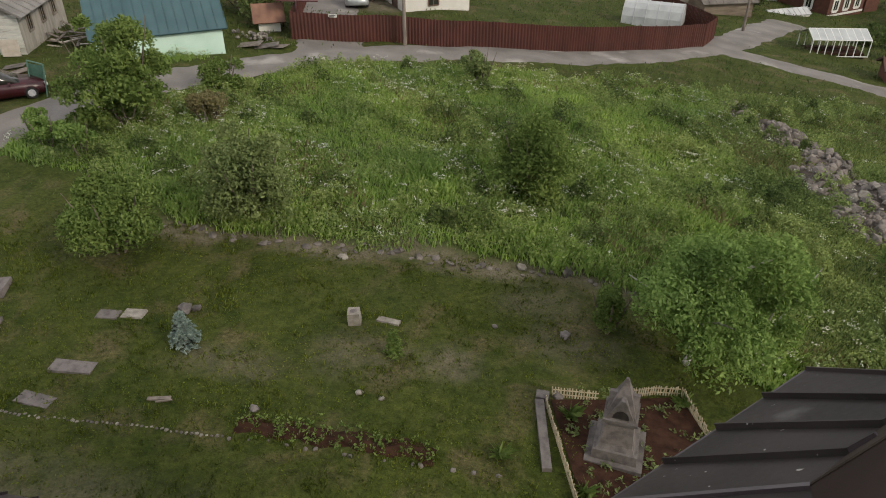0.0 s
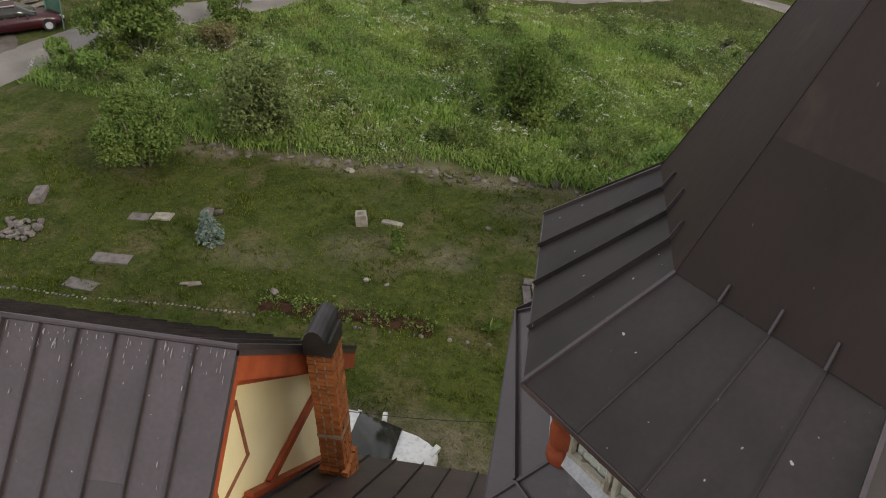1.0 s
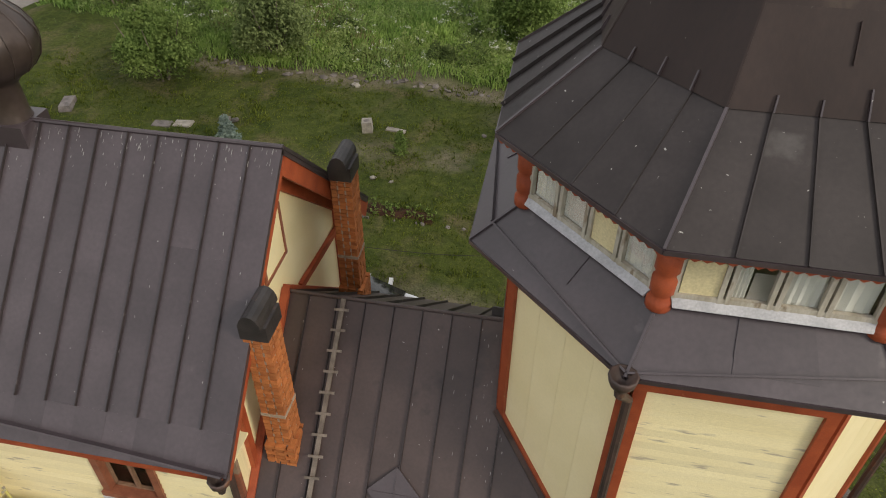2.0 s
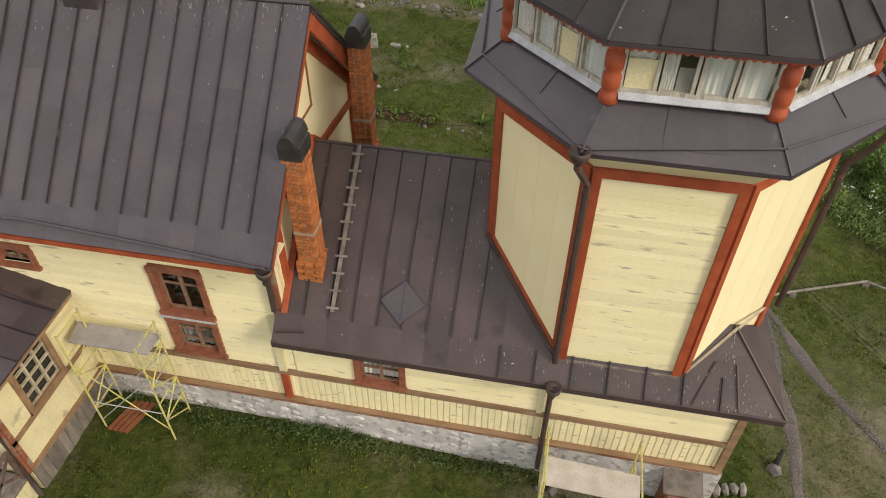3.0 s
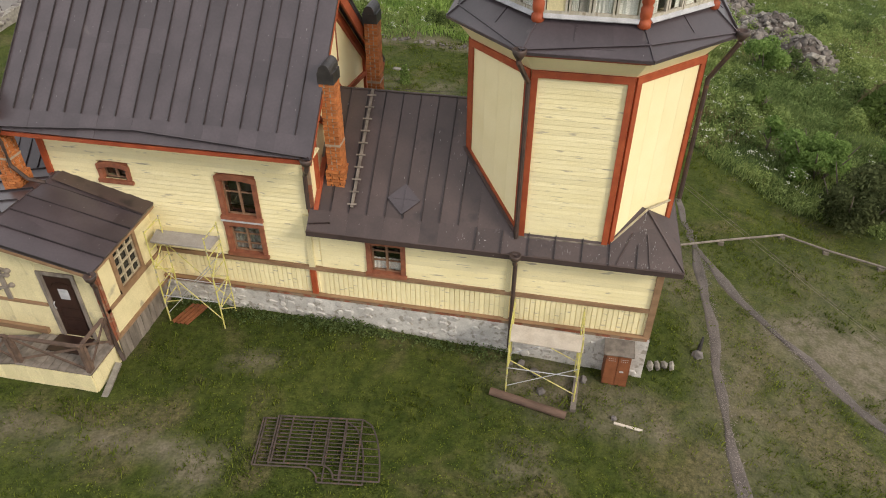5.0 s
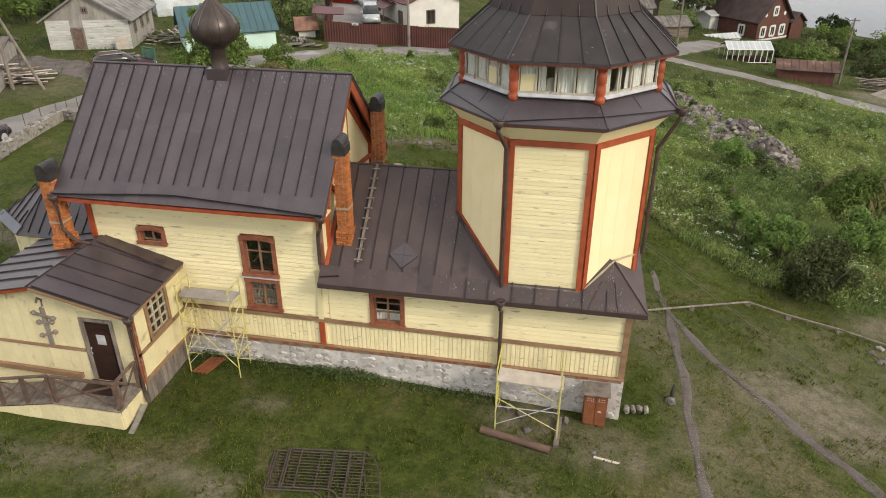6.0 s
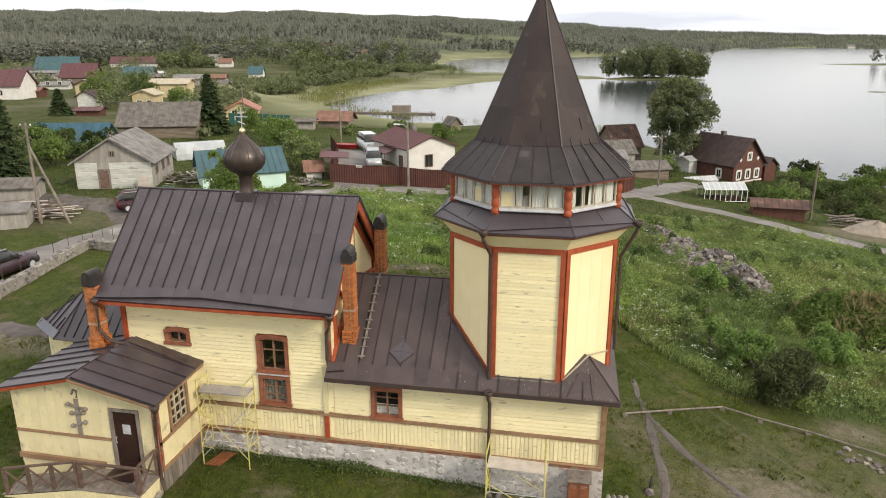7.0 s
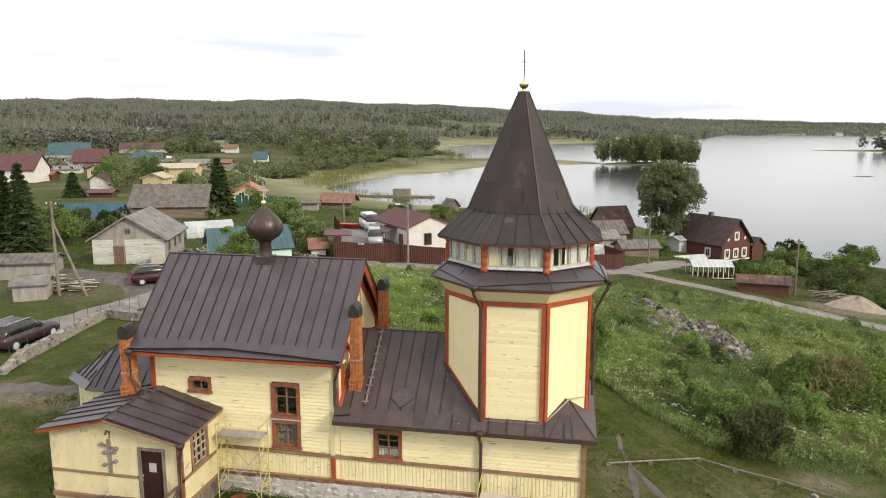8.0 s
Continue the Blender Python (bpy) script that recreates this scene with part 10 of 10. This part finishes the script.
# short lawn tufts, thick near the church
rg = np.random.default_rng(5)
n = 66000
x, y = rg.uniform(-20, 16, n), rg.uniform(-9, 21.5, n)
keep = ~on_church(x, y) & (meadow_mask(x, y) < 0.5) & (seg_far(x, y, ROAD) > 2.2) & (rg.uniform(0, 1, n) < 0.55 + 0.45 * wobble(x, y, 0.9, 3))
keep &= (np.minimum(seg_far(x, y, [(8.85, 6.3), (9.0, 3.7), (8.9, -0.1), (9.0, -3.3)]), seg_far(x, y, [(8.95, 5.6), (10.0, 4.0), (11.4, 1.8), (13.6, -0.9)])) > 0.22)
keep &= np.hypot((x - 12.9) / 2.4, (y - 2.2) / 1.2) > 1.0
keep &= ~((x > 1.2) & (x < 6.0) & (y > 11.0) & (y < 15.8))
x, y = x[keep], y[keep]
v, f = blades(x, y, rg.uniform(0.05, 0.11, len(x)) * (1 + 0.9 * (wobble(x, y, 1.7) + 0.5 * wobble(x, y, 5.0, 2) > 0.35)), 0.5, 0.019, rg, 5, 0.06)
tagged(new("lawn_grass", fast_mesh("lawn_grass", v, f, LAWN)), "short mown lawn grass", "grass", kind="stuff")
# clover and weed rosettes in the lawn
n = 9000
x, y = rg.uniform(-18, 14, n), rg.uniform(-8.5, 21, n)
keep = ~on_church(x, y) & (meadow_mask(x, y) < 0.5) & (wobble(x, y, 0.8, 5) > -0.05) & (np.hypot((x - 12.9) / 2.4, (y - 2.2) / 1.2) > 1.0)
x, y = x[keep], y[keep]
xx, yy = np.repeat(x, 6) + rg.normal(0, 0.09, 6 * len(x)), np.repeat(y, 6) + rg.normal(0, 0.09, 6 * len(x))
v, f = leaves(np.stack([xx, yy, ground_z(xx, yy) + 0.05], 1), 0.05, rg, 1.2, 0.6)
tagged(new("lawn_weeds", fast_mesh("lawn_weeds", v, f, LAWN)), "clover and low weeds in the lawn", "weeds", kind="stuff")
# weeds along the plinth
n = 900
x, y = rg.uniform(-6.3, 3.4, n), -0.14 - np.abs(rg.normal(0, 0.22, n))
keep = rg.uniform(0, 1, n) < 0.35 + 0.65 * np.exp(-((x + 1.2) / 1.2) ** 2)
x, y = x[keep], y[keep]
xx, yy = np.repeat(x, 8) + rg.normal(0, 0.07, 8 * len(x)), np.repeat(y, 8) - np.abs(rg.normal(0, 0.05, 8 * len(x)))
v, f = leaves(np.stack([xx, yy, ground_z(xx, yy) + rg.uniform(0.03, 0.34, len(xx)) * (0.6 + 0.4 * wobble(xx, yy, 1.7, 3))], 1), 0.055, rg, 1.4, 0.3)
tagged(new("plinth_weeds", fast_mesh("plinth_weeds", v, f, LEAF_MID)), "nettles and weeds along the foot of the wall", "weeds", kind="stuff")

# tall meadow
n = 92000
x, y = rg.uniform(-25, 36, n), rg.uniform(8, 52, n)
keep = (meadow_mask(x, y) > 0.45) & (rg.uniform(0, 1, n) < 1.15 - 0.014 * (y - 8)) & (seg_far(x, y, ROAD_R) > 2.2) & (y < 52 - 0.15 * np.abs(x))
for cx, cy, rx, ry, h in PILE:
    keep &= (np.hypot((x - cx) / rx, (y - cy) / ry) > 0.95) | (rg.uniform(0, 1, n) < 0.3)
x, y = x[keep], y[keep]
tall = 0.40 + 0.25 * wobble(x, y, 0.55, 2) + 0.15 * wobble(x, y, 2.1, 4)
tall = np.where(x > 9, tall * 0.75, tall)
v, f = blades(x, y, np.maximum(tall, 0.12), 0.38, 0.036, rg, 6, 0.13)
slope = v[f[:, 0], 0] + 1.5 * wobble(v[f[:, 0], 0], v[f[:, 0], 1], 0.4, 3) > 9.5
tagged(new("meadow_grass", fast_mesh("meadow_grass", v, f[~slope], MEADOW)), "tall rank meadow grass", "grass", kind="stuff")
tagged(new("slope_weeds", fast_mesh("slope_weeds", v, f[slope], SLOPE)), "duller grey-green weeds on the slope below the tower", "weeds", kind="stuff")
pick = (wobble(x, y, 0.7, 7) + 0.5 * wobble(x, y, 2.3, 1) > -0.15)
xx, yy = np.repeat(x[pick], 6) + rg.normal(0, 0.16, 6 * pick.sum()), np.repeat(y[pick], 6) + rg.normal(0, 0.16, 6 * pick.sum())
hh = np.repeat(np.maximum(tall[pick], 0.2), 6)
v, f = leaves(np.stack([xx, yy, ground_z(xx, yy) + hh * rg.uniform(0.3, 1.15, len(xx))], 1), 0.075, rg, 1.6, 0.15)
tagged(new("meadow_weeds", fast_mesh("meadow_weeds", v, f, WEED)), "broad-leaved weeds in the meadow", "weeds", kind="stuff")
# docks, nettles, willowherb and cow parsley in clumps of their own green
for n, k, mat_, lo_, hi_, sz, nm, lab in ((170, 360, LEAF_MID, 0.35, 1.0, 0.10, "nettle_clumps", "dark clumps of nettles and docks in the meadow"),
                                          (520, 230, WEED, 0.3, 0.75, 0.085, "parsley_clumps", "grey-green clumps of cow parsley leaves in the meadow"),
                                          (420, 220, WEED, 0.25, 0.7, 0.095, "willowherb_clumps", "leafy green clumps of willowherb in the meadow")):
    cx, cy = rg.uniform(-24, 32, n), 9 + 40 * rg.uniform(0, 1, n) ** 1.15
    keep = (meadow_mask(cx, cy) > 0.6) & (seg_far(cx, cy, ROAD_R) > 2.6) & (wobble(cx, cy, 0.33, 4 + sz * 90) > -0.45)
    cx, cy = cx[keep], cy[keep]
    cr = rg.uniform(lo_, hi_, len(cx))
    q, r_ = rg.uniform(0, 2 * np.pi, (len(cx), k)), np.sqrt(rg.uniform(0, 1, (len(cx), k)))
    xx, yy = (cx[:, None] + cr[:, None] * r_ * np.cos(q)).ravel(), (cy[:, None] + cr[:, None] * r_ * np.sin(q)).ravel()
    zz = ground_z(xx, yy) + ((1 - r_ ** 2) * (0.45 + 0.55 * cr[:, None])).ravel() * rg.uniform(0.5, 1.12, len(xx)) + 0.12
    v, f = leaves(np.stack([xx, yy, zz], 1), sz, rg, 1.6, 0.1)
    tagged(new(nm, fast_mesh(nm, v, f, mat_)), lab, "weeds", kind="stuff")
pick = (wobble(x, y, 0.45, 11) > 0.3)
xs, ys = x[pick][::2], y[pick][::2]
v, f = blades(xs, ys, np.maximum(tall[pick][::2], 0.2) * 1.2, 0.3, 0.022, rg, 4, 0.12)
tagged(new("meadow_straw", fast_mesh("meadow_straw", v, f, MEADOW_DRY)), "pale straw stalks in the meadow", "grass", kind="stuff")
pick = (wobble(x, y, 0.38, 9) + 0.4 * wobble(x, y, 1.4, 3) > 0.0) & (rg.uniform(0, 1, len(x)) < np.where(x > 9, 0.05, 0.11))
xs, ys, hs = x[pick], y[pick], np.maximum(tall[pick], 0.3)
k = 9
xx, yy = np.repeat(xs, k) + rg.normal(0, 0.07, k * len(xs)), np.repeat(ys, k) + rg.normal(0, 0.06, k * len(xs))
v, f = leaves(np.stack([xx, yy, ground_z(xx, yy) + np.repeat(hs, k) * 1.15 + 0.22 + rg.normal(0, 0.03, len(xx))], 1), 0.06, rg, 1.0, 0.75)
tagged(new("white_umbels", fast_mesh("white_umbels", v, f, UMBEL)), "white cow parsley flowers over the meadow", "flowers", kind="stuff")
# sparse rough grass on the slopes and verges further out
n = 24000
x, y = rg.uniform(-60, 60, n), rg.uniform(-10, 110, n)
keep = (meadow_mask(x, y) < 0.3) & ((np.abs(x) > 17) | (y > 46)) & (seg_far(x, y, ROAD) > 2.3) & (seg_far(x, y, ROAD_R) > 2.2) & (shore_far(x, y) > 1) & (np.hypot((x + 18.5) / 8, (y - 63) / 7.5) > 1.05) & (np.hypot((x - 34.5) / 5, (y - 54) / 3.5) > 1)
x, y = x[keep], y[keep]
near = np.hypot(x, y + 10) < 52
v, f = blades(x, y, np.where(near, 0.13, 0.28) + 0.1 * wobble(x, y, 0.3, 6) * np.where(near, 0.5, 1), 0.5, np.repeat(np.where(near, 0.022, 0.055), 5), rg, 5, 0.35)
tagged(new("verge_grass", fast_mesh("verge_grass", v, f, LEAF_MID)), "rough grass on the verges and plots", "grass", kind="stuff")
# seedlings and flowers on the dug strip
n = 90
x, y = rg.uniform(-6.6, -1.4, n), 12.3 + rg.normal(0, 0.2, n)
xx, yy = np.repeat(x, 8) + rg.normal(0, 0.06, 8 * n), np.repeat(y, 8) + rg.normal(0, 0.06, 8 * n)
v, f = leaves(np.stack([xx, yy, ground_z(xx, yy) + 0.08 + rg.uniform(0, 0.14, len(xx))], 1), 0.07, rg, 1.6, 0.2)
tagged(new("bed_seedlings", fast_mesh("bed_seedlings", v, f, LEAF)), "young flower plants in the dug strip", "plants", kind="stuff")
# seedlings in the monument plot
n = 130
x, y = rg.uniform(1.6, 5.6, n), rg.uniform(11.6, 15.6, n)
xx, yy = np.repeat(x, 9) + rg.normal(0, 0.06, 9 * n), np.repeat(y, 9) + rg.normal(0, 0.06, 9 * n)
v, f = leaves(np.stack([xx, yy, ground_z(xx, yy) + 0.1 + rg.uniform(0, 0.14, len(xx))], 1), 0.08, rg, 1.6, 0.2)
tagged(new("plot_seedlings", fast_mesh("plot_seedlings", v, f, LEAF_GREY)), "young plants in bare earth", "plants", kind="stuff")
for i, (x, y) in enumerate(((1.9, 14.4), (2.3, 11.9), (4.9, 15.7), (0.2, 12.6))):
    t = thing("perennial", (x, y, gz(x, y)), "clump of long green leaves in the bed", "plant", "bed perennials")
    vv, ff = blades(np.full(9, x), np.full(9, y), np.full(9, 0.42), 0.8, 0.05, np.random.default_rng(300 + i), 6, 0.06)
    ob = new("leaves", fast_mesh("leaves", vv - np.array([x, y, gz(x, y)]), ff, LEAF))
    ob.parent = t
# reeds along the near shore
n = 9000
s = rg.uniform(0, 1, n)
px = np.interp(s, np.linspace(0, 1, 16), [-70, -82, -86, -90, -78, -62, -50, -44, -36, -30, -17, 4, 14, 20, 30, 50]) + rg.normal(0, 5, n)
py = np.interp(s, np.linspace(0, 1, 16), [420, 330, 300, 262, 210, 196, 186, 180, 179, 181, 172, 161, 148, 131, 113, 96]) + rg.normal(0, 4, n)
keep = (shore_far(px, py) < np.where(py > 205, 34, 6)) & (shore_far(px, py) > -13) & (px < 14) & ((py > 212) | (rg.uniform(0, 1, n) < 0.06))
px, py = px[keep], py[keep]
v, f = blades(px, py, np.full(len(px), 1.9), 0.15, 0.10, rg, 4, 0.4)
v[:, 2] = np.maximum(v[:, 2], LAKE_Z - 0.3) + 0.4
tagged(new("reeds", fast_mesh("reeds", v, f, REED)), "pale reeds in the shallows", "reeds", kind="stuff")


# ---- far woods, islands ----
def mound(name, cx, cy, rx, ry, h, label):
    mb = Mesh()
    for i in range(6):
        for j in range(28):
            q, r_ = 2 * math.pi * j / 28, i / 5
            k = 1 + 0.2 * math.sin(3 * q + cx) + 0.12 * math.sin(5 * q)
            mb.v.append((cx + rx * k * r_ * math.cos(q), cy + ry * k * r_ * math.sin(q), LAKE_Z - 0.3 + h * (1 - r_ ** 2)))
    for i in range(5):
        for j in range(28):
            mb.f.append((i * 28 + j, (i + 1) * 28 + j, (i + 1) * 28 + (j + 1) % 28, i * 28 + (j + 1) % 28))
    mb.smooth = True
    return solid(name, mb, MEADOW_GROUND, label, "island", "islands", kind="structure")


MEADOW_GROUND = material("shore_grass", (0.11, 0.13, 0.045), (0.20, 0.20, 0.085), 0.05, 0.95, bump=0, fine=0.4)
mound("island", 47, 388, 29, 15, 1.6, "wooded island in the lake")
mound("island", 300, 650, 82, 24, 1.6, "low wooded island far across the lake")
mound("island", 128, 307, 7, 1.6, 0.55, "tiny reed islet in the lake")


def wood(name, xs, ys, zs, hs, mat, label, rg, per=90, leaf=1.5, wide=0.42):
    """Leafy trees as clumps of leaves, all in one object."""
    n = len(xs)
    d = rg.normal(size=(n, per, 3))
    d /= np.linalg.norm(d, axis=2)[:, :, None]
    r_ = rg.uniform(0.45, 1.0, (n, per))
    lump = 1 + 0.3 * np.sin(7 * d[:, :, 0] + rg.uniform(0, 6, (n, 1))) * np.sin(5 * d[:, :, 2] + rg.uniform(0, 6, (n, 1)))
    p = np.empty((n, per, 3))
    p[:, :, 0] = xs[:, None] + d[:, :, 0] * r_ * lump * hs[:, None] * wide * 0.75
    p[:, :, 1] = ys[:, None] + d[:, :, 1] * r_ * lump * hs[:, None] * wide * 0.75
    p[:, :, 2] = zs[:, None] + hs[:, None] * (0.56 + 0.44 * d[:, :, 2] * r_ * lump)
    v, f = leaves(p.reshape(-1, 3), leaf, rg, 1.4, 0.2)
    tagged(new(name, fast_mesh(name, v, f, mat)), label, "trees", kind="stuff")


def cones(name, xs, ys, zs, hs, mat, label, rg, sides=5, wide=0.17):
    """Far conifers: jagged two-tier cones, all in one object."""
    n = len(xs)
    vs, fs, k = [], [], 0
    for lo, hi, w in ((0.0, 0.7, 1.0), (0.38, 1.0, 0.62)):
        q = np.linspace(0, 2 * np.pi, sides, endpoint=False)[None, :] + rg.uniform(0, 6, (n, 1))
        r_ = hs[:, None] * wide * w * rg.uniform(0.7, 1.3, (n, sides))
        base = np.stack([xs[:, None] + r_ * np.cos(q), ys[:, None] + r_ * np.sin(q), zs[:, None] + hs[:, None] * (lo + rg.uniform(-0.05, 0.05, (n, sides)))], 2)
        tip = np.stack([xs + rg.normal(0, 0.02, n) * hs, ys, zs + hs * hi], 1)[:, None, :]
        vs.append(np.concatenate([base, tip], 1).reshape(-1, 3))
        i0 = k + np.arange(n)[:, None] * (sides + 1)
        j = np.arange(sides)[None, :]
        fs.append(np.stack([i0 + j, i0 + (j + 1) % sides, np.broadcast_to(i0 + sides, (n, sides))], 2).reshape(-1, 3))
        k += n * (sides + 1)
    tagged(new(name, fast_mesh(name, np.concatenate(vs), np.concatenate(fs), mat)), label, "trees", kind="stuff")


rg = np.random.default_rng(12)
n = 130
a, r_ = rg.uniform(0, 6.28, n), np.sqrt(rg.uniform(0, 1, n))
x, y = 47 + 27 * r_ * np.cos(a), 388 + 11 * r_ * np.sin(a)
wood("island_trees", x, y, np.full(n, LAKE_Z + 0.3), rg.uniform(10, 22, n) * (1 - 0.35 * r_), LEAF_WILLOW, "dense leafy trees on the island", rg, 420, 0.8, 0.3)
n = 60
x, y = rg.uniform(252, 380, n), 650 + rg.normal(0, 8, n)
wood("island_trees", x, y, np.full(n, LAKE_Z), rg.uniform(6, 13, n), FOREST_HAZED, "haze-grey trees on the far island", rg, 70, 2.2)
# garden and shore trees in the middle distance on the left
n = 3600
az, r_ = np.radians(rg.uniform(-50, -8, n)), 100 + 480 * rg.uniform(0, 1, n) ** 0.9
x, y = r_ * np.sin(az) + 5, -23 + r_ * np.cos(az)
keep = (shore_far(x, y) > np.where((y < 200) & (x > -80), 72, 22)) & (wobble(x, y, 0.03, 3) + wobble(x, y, 0.11, 1) * 0.7 > rg.uniform(-0.3, 0.7, n)) & (np.hypot((x + 165) / 45, (y - 330) / 40) > 1)
for hx, hy, ha, hw, hd, *_ in FAR:
    keep &= np.hypot(x - hx - hw / 2, y - hy) > max(hw, hd) * 0.75
    keep &= ~((np.abs(np.arctan2(x - 5, y + 23) - np.arctan2(hx + hw / 2 - 5, hy + 23)) < (hw * 0.6) / np.hypot(hx, hy + 23)) & (np.hypot(x, y + 23) < np.hypot(hx, hy + 23)) & (np.hypot(x, y + 23) > np.hypot(hx, hy + 23) - 45))
x, y = x[keep], y[keep]
h_ = rg.uniform(1.8, 5.2, len(x)) * np.where(y > 300, 1.6, 1.0) * np.where(rg.uniform(0, 1, len(x)) < 0.12, 1.8, 1.0)
wood("village_trees", x, y, ground_z(x, y), h_, LEAF_WILLOW, "leafy trees and bushes among the far gardens", rg, 110, 0.55, 0.62)
n = 2600
az, r_ = np.radians(rg.uniform(-33, -7.5, n)), 240 + 430 * rg.uniform(0, 1, n) ** 0.8
x, y = r_ * np.sin(az) + 5, -23 + r_ * np.cos(az)
keep = (x < np.interp(y, [200, 235, 400, 460, 520, 640], [-118, -106, -99, -84, -120, -135])) & (wobble(x, y, 0.03, 8) + 0.5 * wobble(x, y, 0.09, 2) > np.where(np.degrees(az) < -21, 0.3, -0.2)) & (np.hypot((x + 165) / 45, (y - 330) / 40) > 1)
for hx, hy, ha, hw, hd, *_ in FAR:
    keep &= ~((np.abs(np.arctan2(x - 5, y + 23) - np.arctan2(hx + hw / 2 - 5, hy + 23)) < (hw * 0.6) / np.hypot(hx, hy + 23)) & (np.hypot(x, y + 23) < np.hypot(hx, hy + 23) + 8) & (np.hypot(x, y + 23) > np.hypot(hx, hy + 23) - 60))
x, y = x[keep], y[keep]
h_ = rg.uniform(3.0, 7.5, len(x)) * np.where(y > 400, 1.5, 1.0) * np.where(rg.uniform(0, 1, len(x)) < 0.2, 1.6, 1.0)
pick = rg.uniform(0, 1, len(x)) < 0.6
wood("shore_woods", x[pick], y[pick], ground_z(x, y)[pick], h_[pick], LEAF_WILLOW, "thick pale bushes and woods behind the marsh", rg, 150, 1.0, 0.6)
wood("shore_woods", x[~pick], y[~pick], ground_z(x, y)[~pick], h_[~pick] * 1.15, LEAF_OLIVE, "darker tall trees in the woods behind the marsh", rg, 150, 1.0, 0.45)
# bushes along the edge of the marsh
n = 420
y = rg.uniform(228, 470, n)
x = np.interp(y, [200, 235, 400, 460], [-114, -104, -97, -80]) - np.abs(rg.normal(0, 11, n)) + 4 * np.sin(y * 0.11) + 3 * np.sin(y * 0.31)
wood("marsh_bushes", x, y, ground_z(x, y), rg.uniform(2.2, 4.8, n), LEAF_WILLOW, "pale willow bushes at the edge of the marsh", rg, 130, 0.75, 0.75)
n = 62000
az, r_ = np.radians(rg.uniform(-62, 44, n)), 480 + 1970 * rg.uniform(0, 1, n) ** 0.75
x, y = r_ * np.sin(az) + 5, -23 + r_ * np.cos(az)
field = (wobble(x, y, 0.009, 4) > 0.42) & (r_ < 1150)
field |= (np.degrees(az) > -14) & (np.degrees(az) < 6) & (r_ < 1010) & (wobble(x, y, 0.02, 2) > -0.5)
keep = (shore_far(x, y) > 14) & ~field & ((r_ > 690 + 60 * wobble(x, y, 0.02, 7)) | (np.degrees(az) > -6))
x, y, r_ = x[keep], y[keep], r_[keep]
cones("far_spruces", x, y, ground_z(x, y) - 0.5, rg.uniform(7, 12, len(x)) * (1 + 0.3 * wobble(x, y, 0.05, 2)) * np.where(r_ > 1000, 0.8, 1.0), FOREST_HAZED, "endless haze-grey conifer forest on the hills", rg, 5, 0.27)
n = 5200
az, r_ = np.radians(rg.uniform(-60, 42, n)), 480 + 900 * rg.uniform(0, 1, n) ** 1.7
x, y = r_ * np.sin(az) + 5, -23 + r_ * np.cos(az)
keep = (shore_far(x, y) > 8) & (wobble(x, y, 0.012, 6) > 0.0)
x, y = x[keep], y[keep]
wood("far_birches", x, y, ground_z(x, y), rg.uniform(7, 14, len(x)), FOREST_HAZED, "haze-grey leafy trees at the forest edge", rg, 60, 1.9, 0.42)
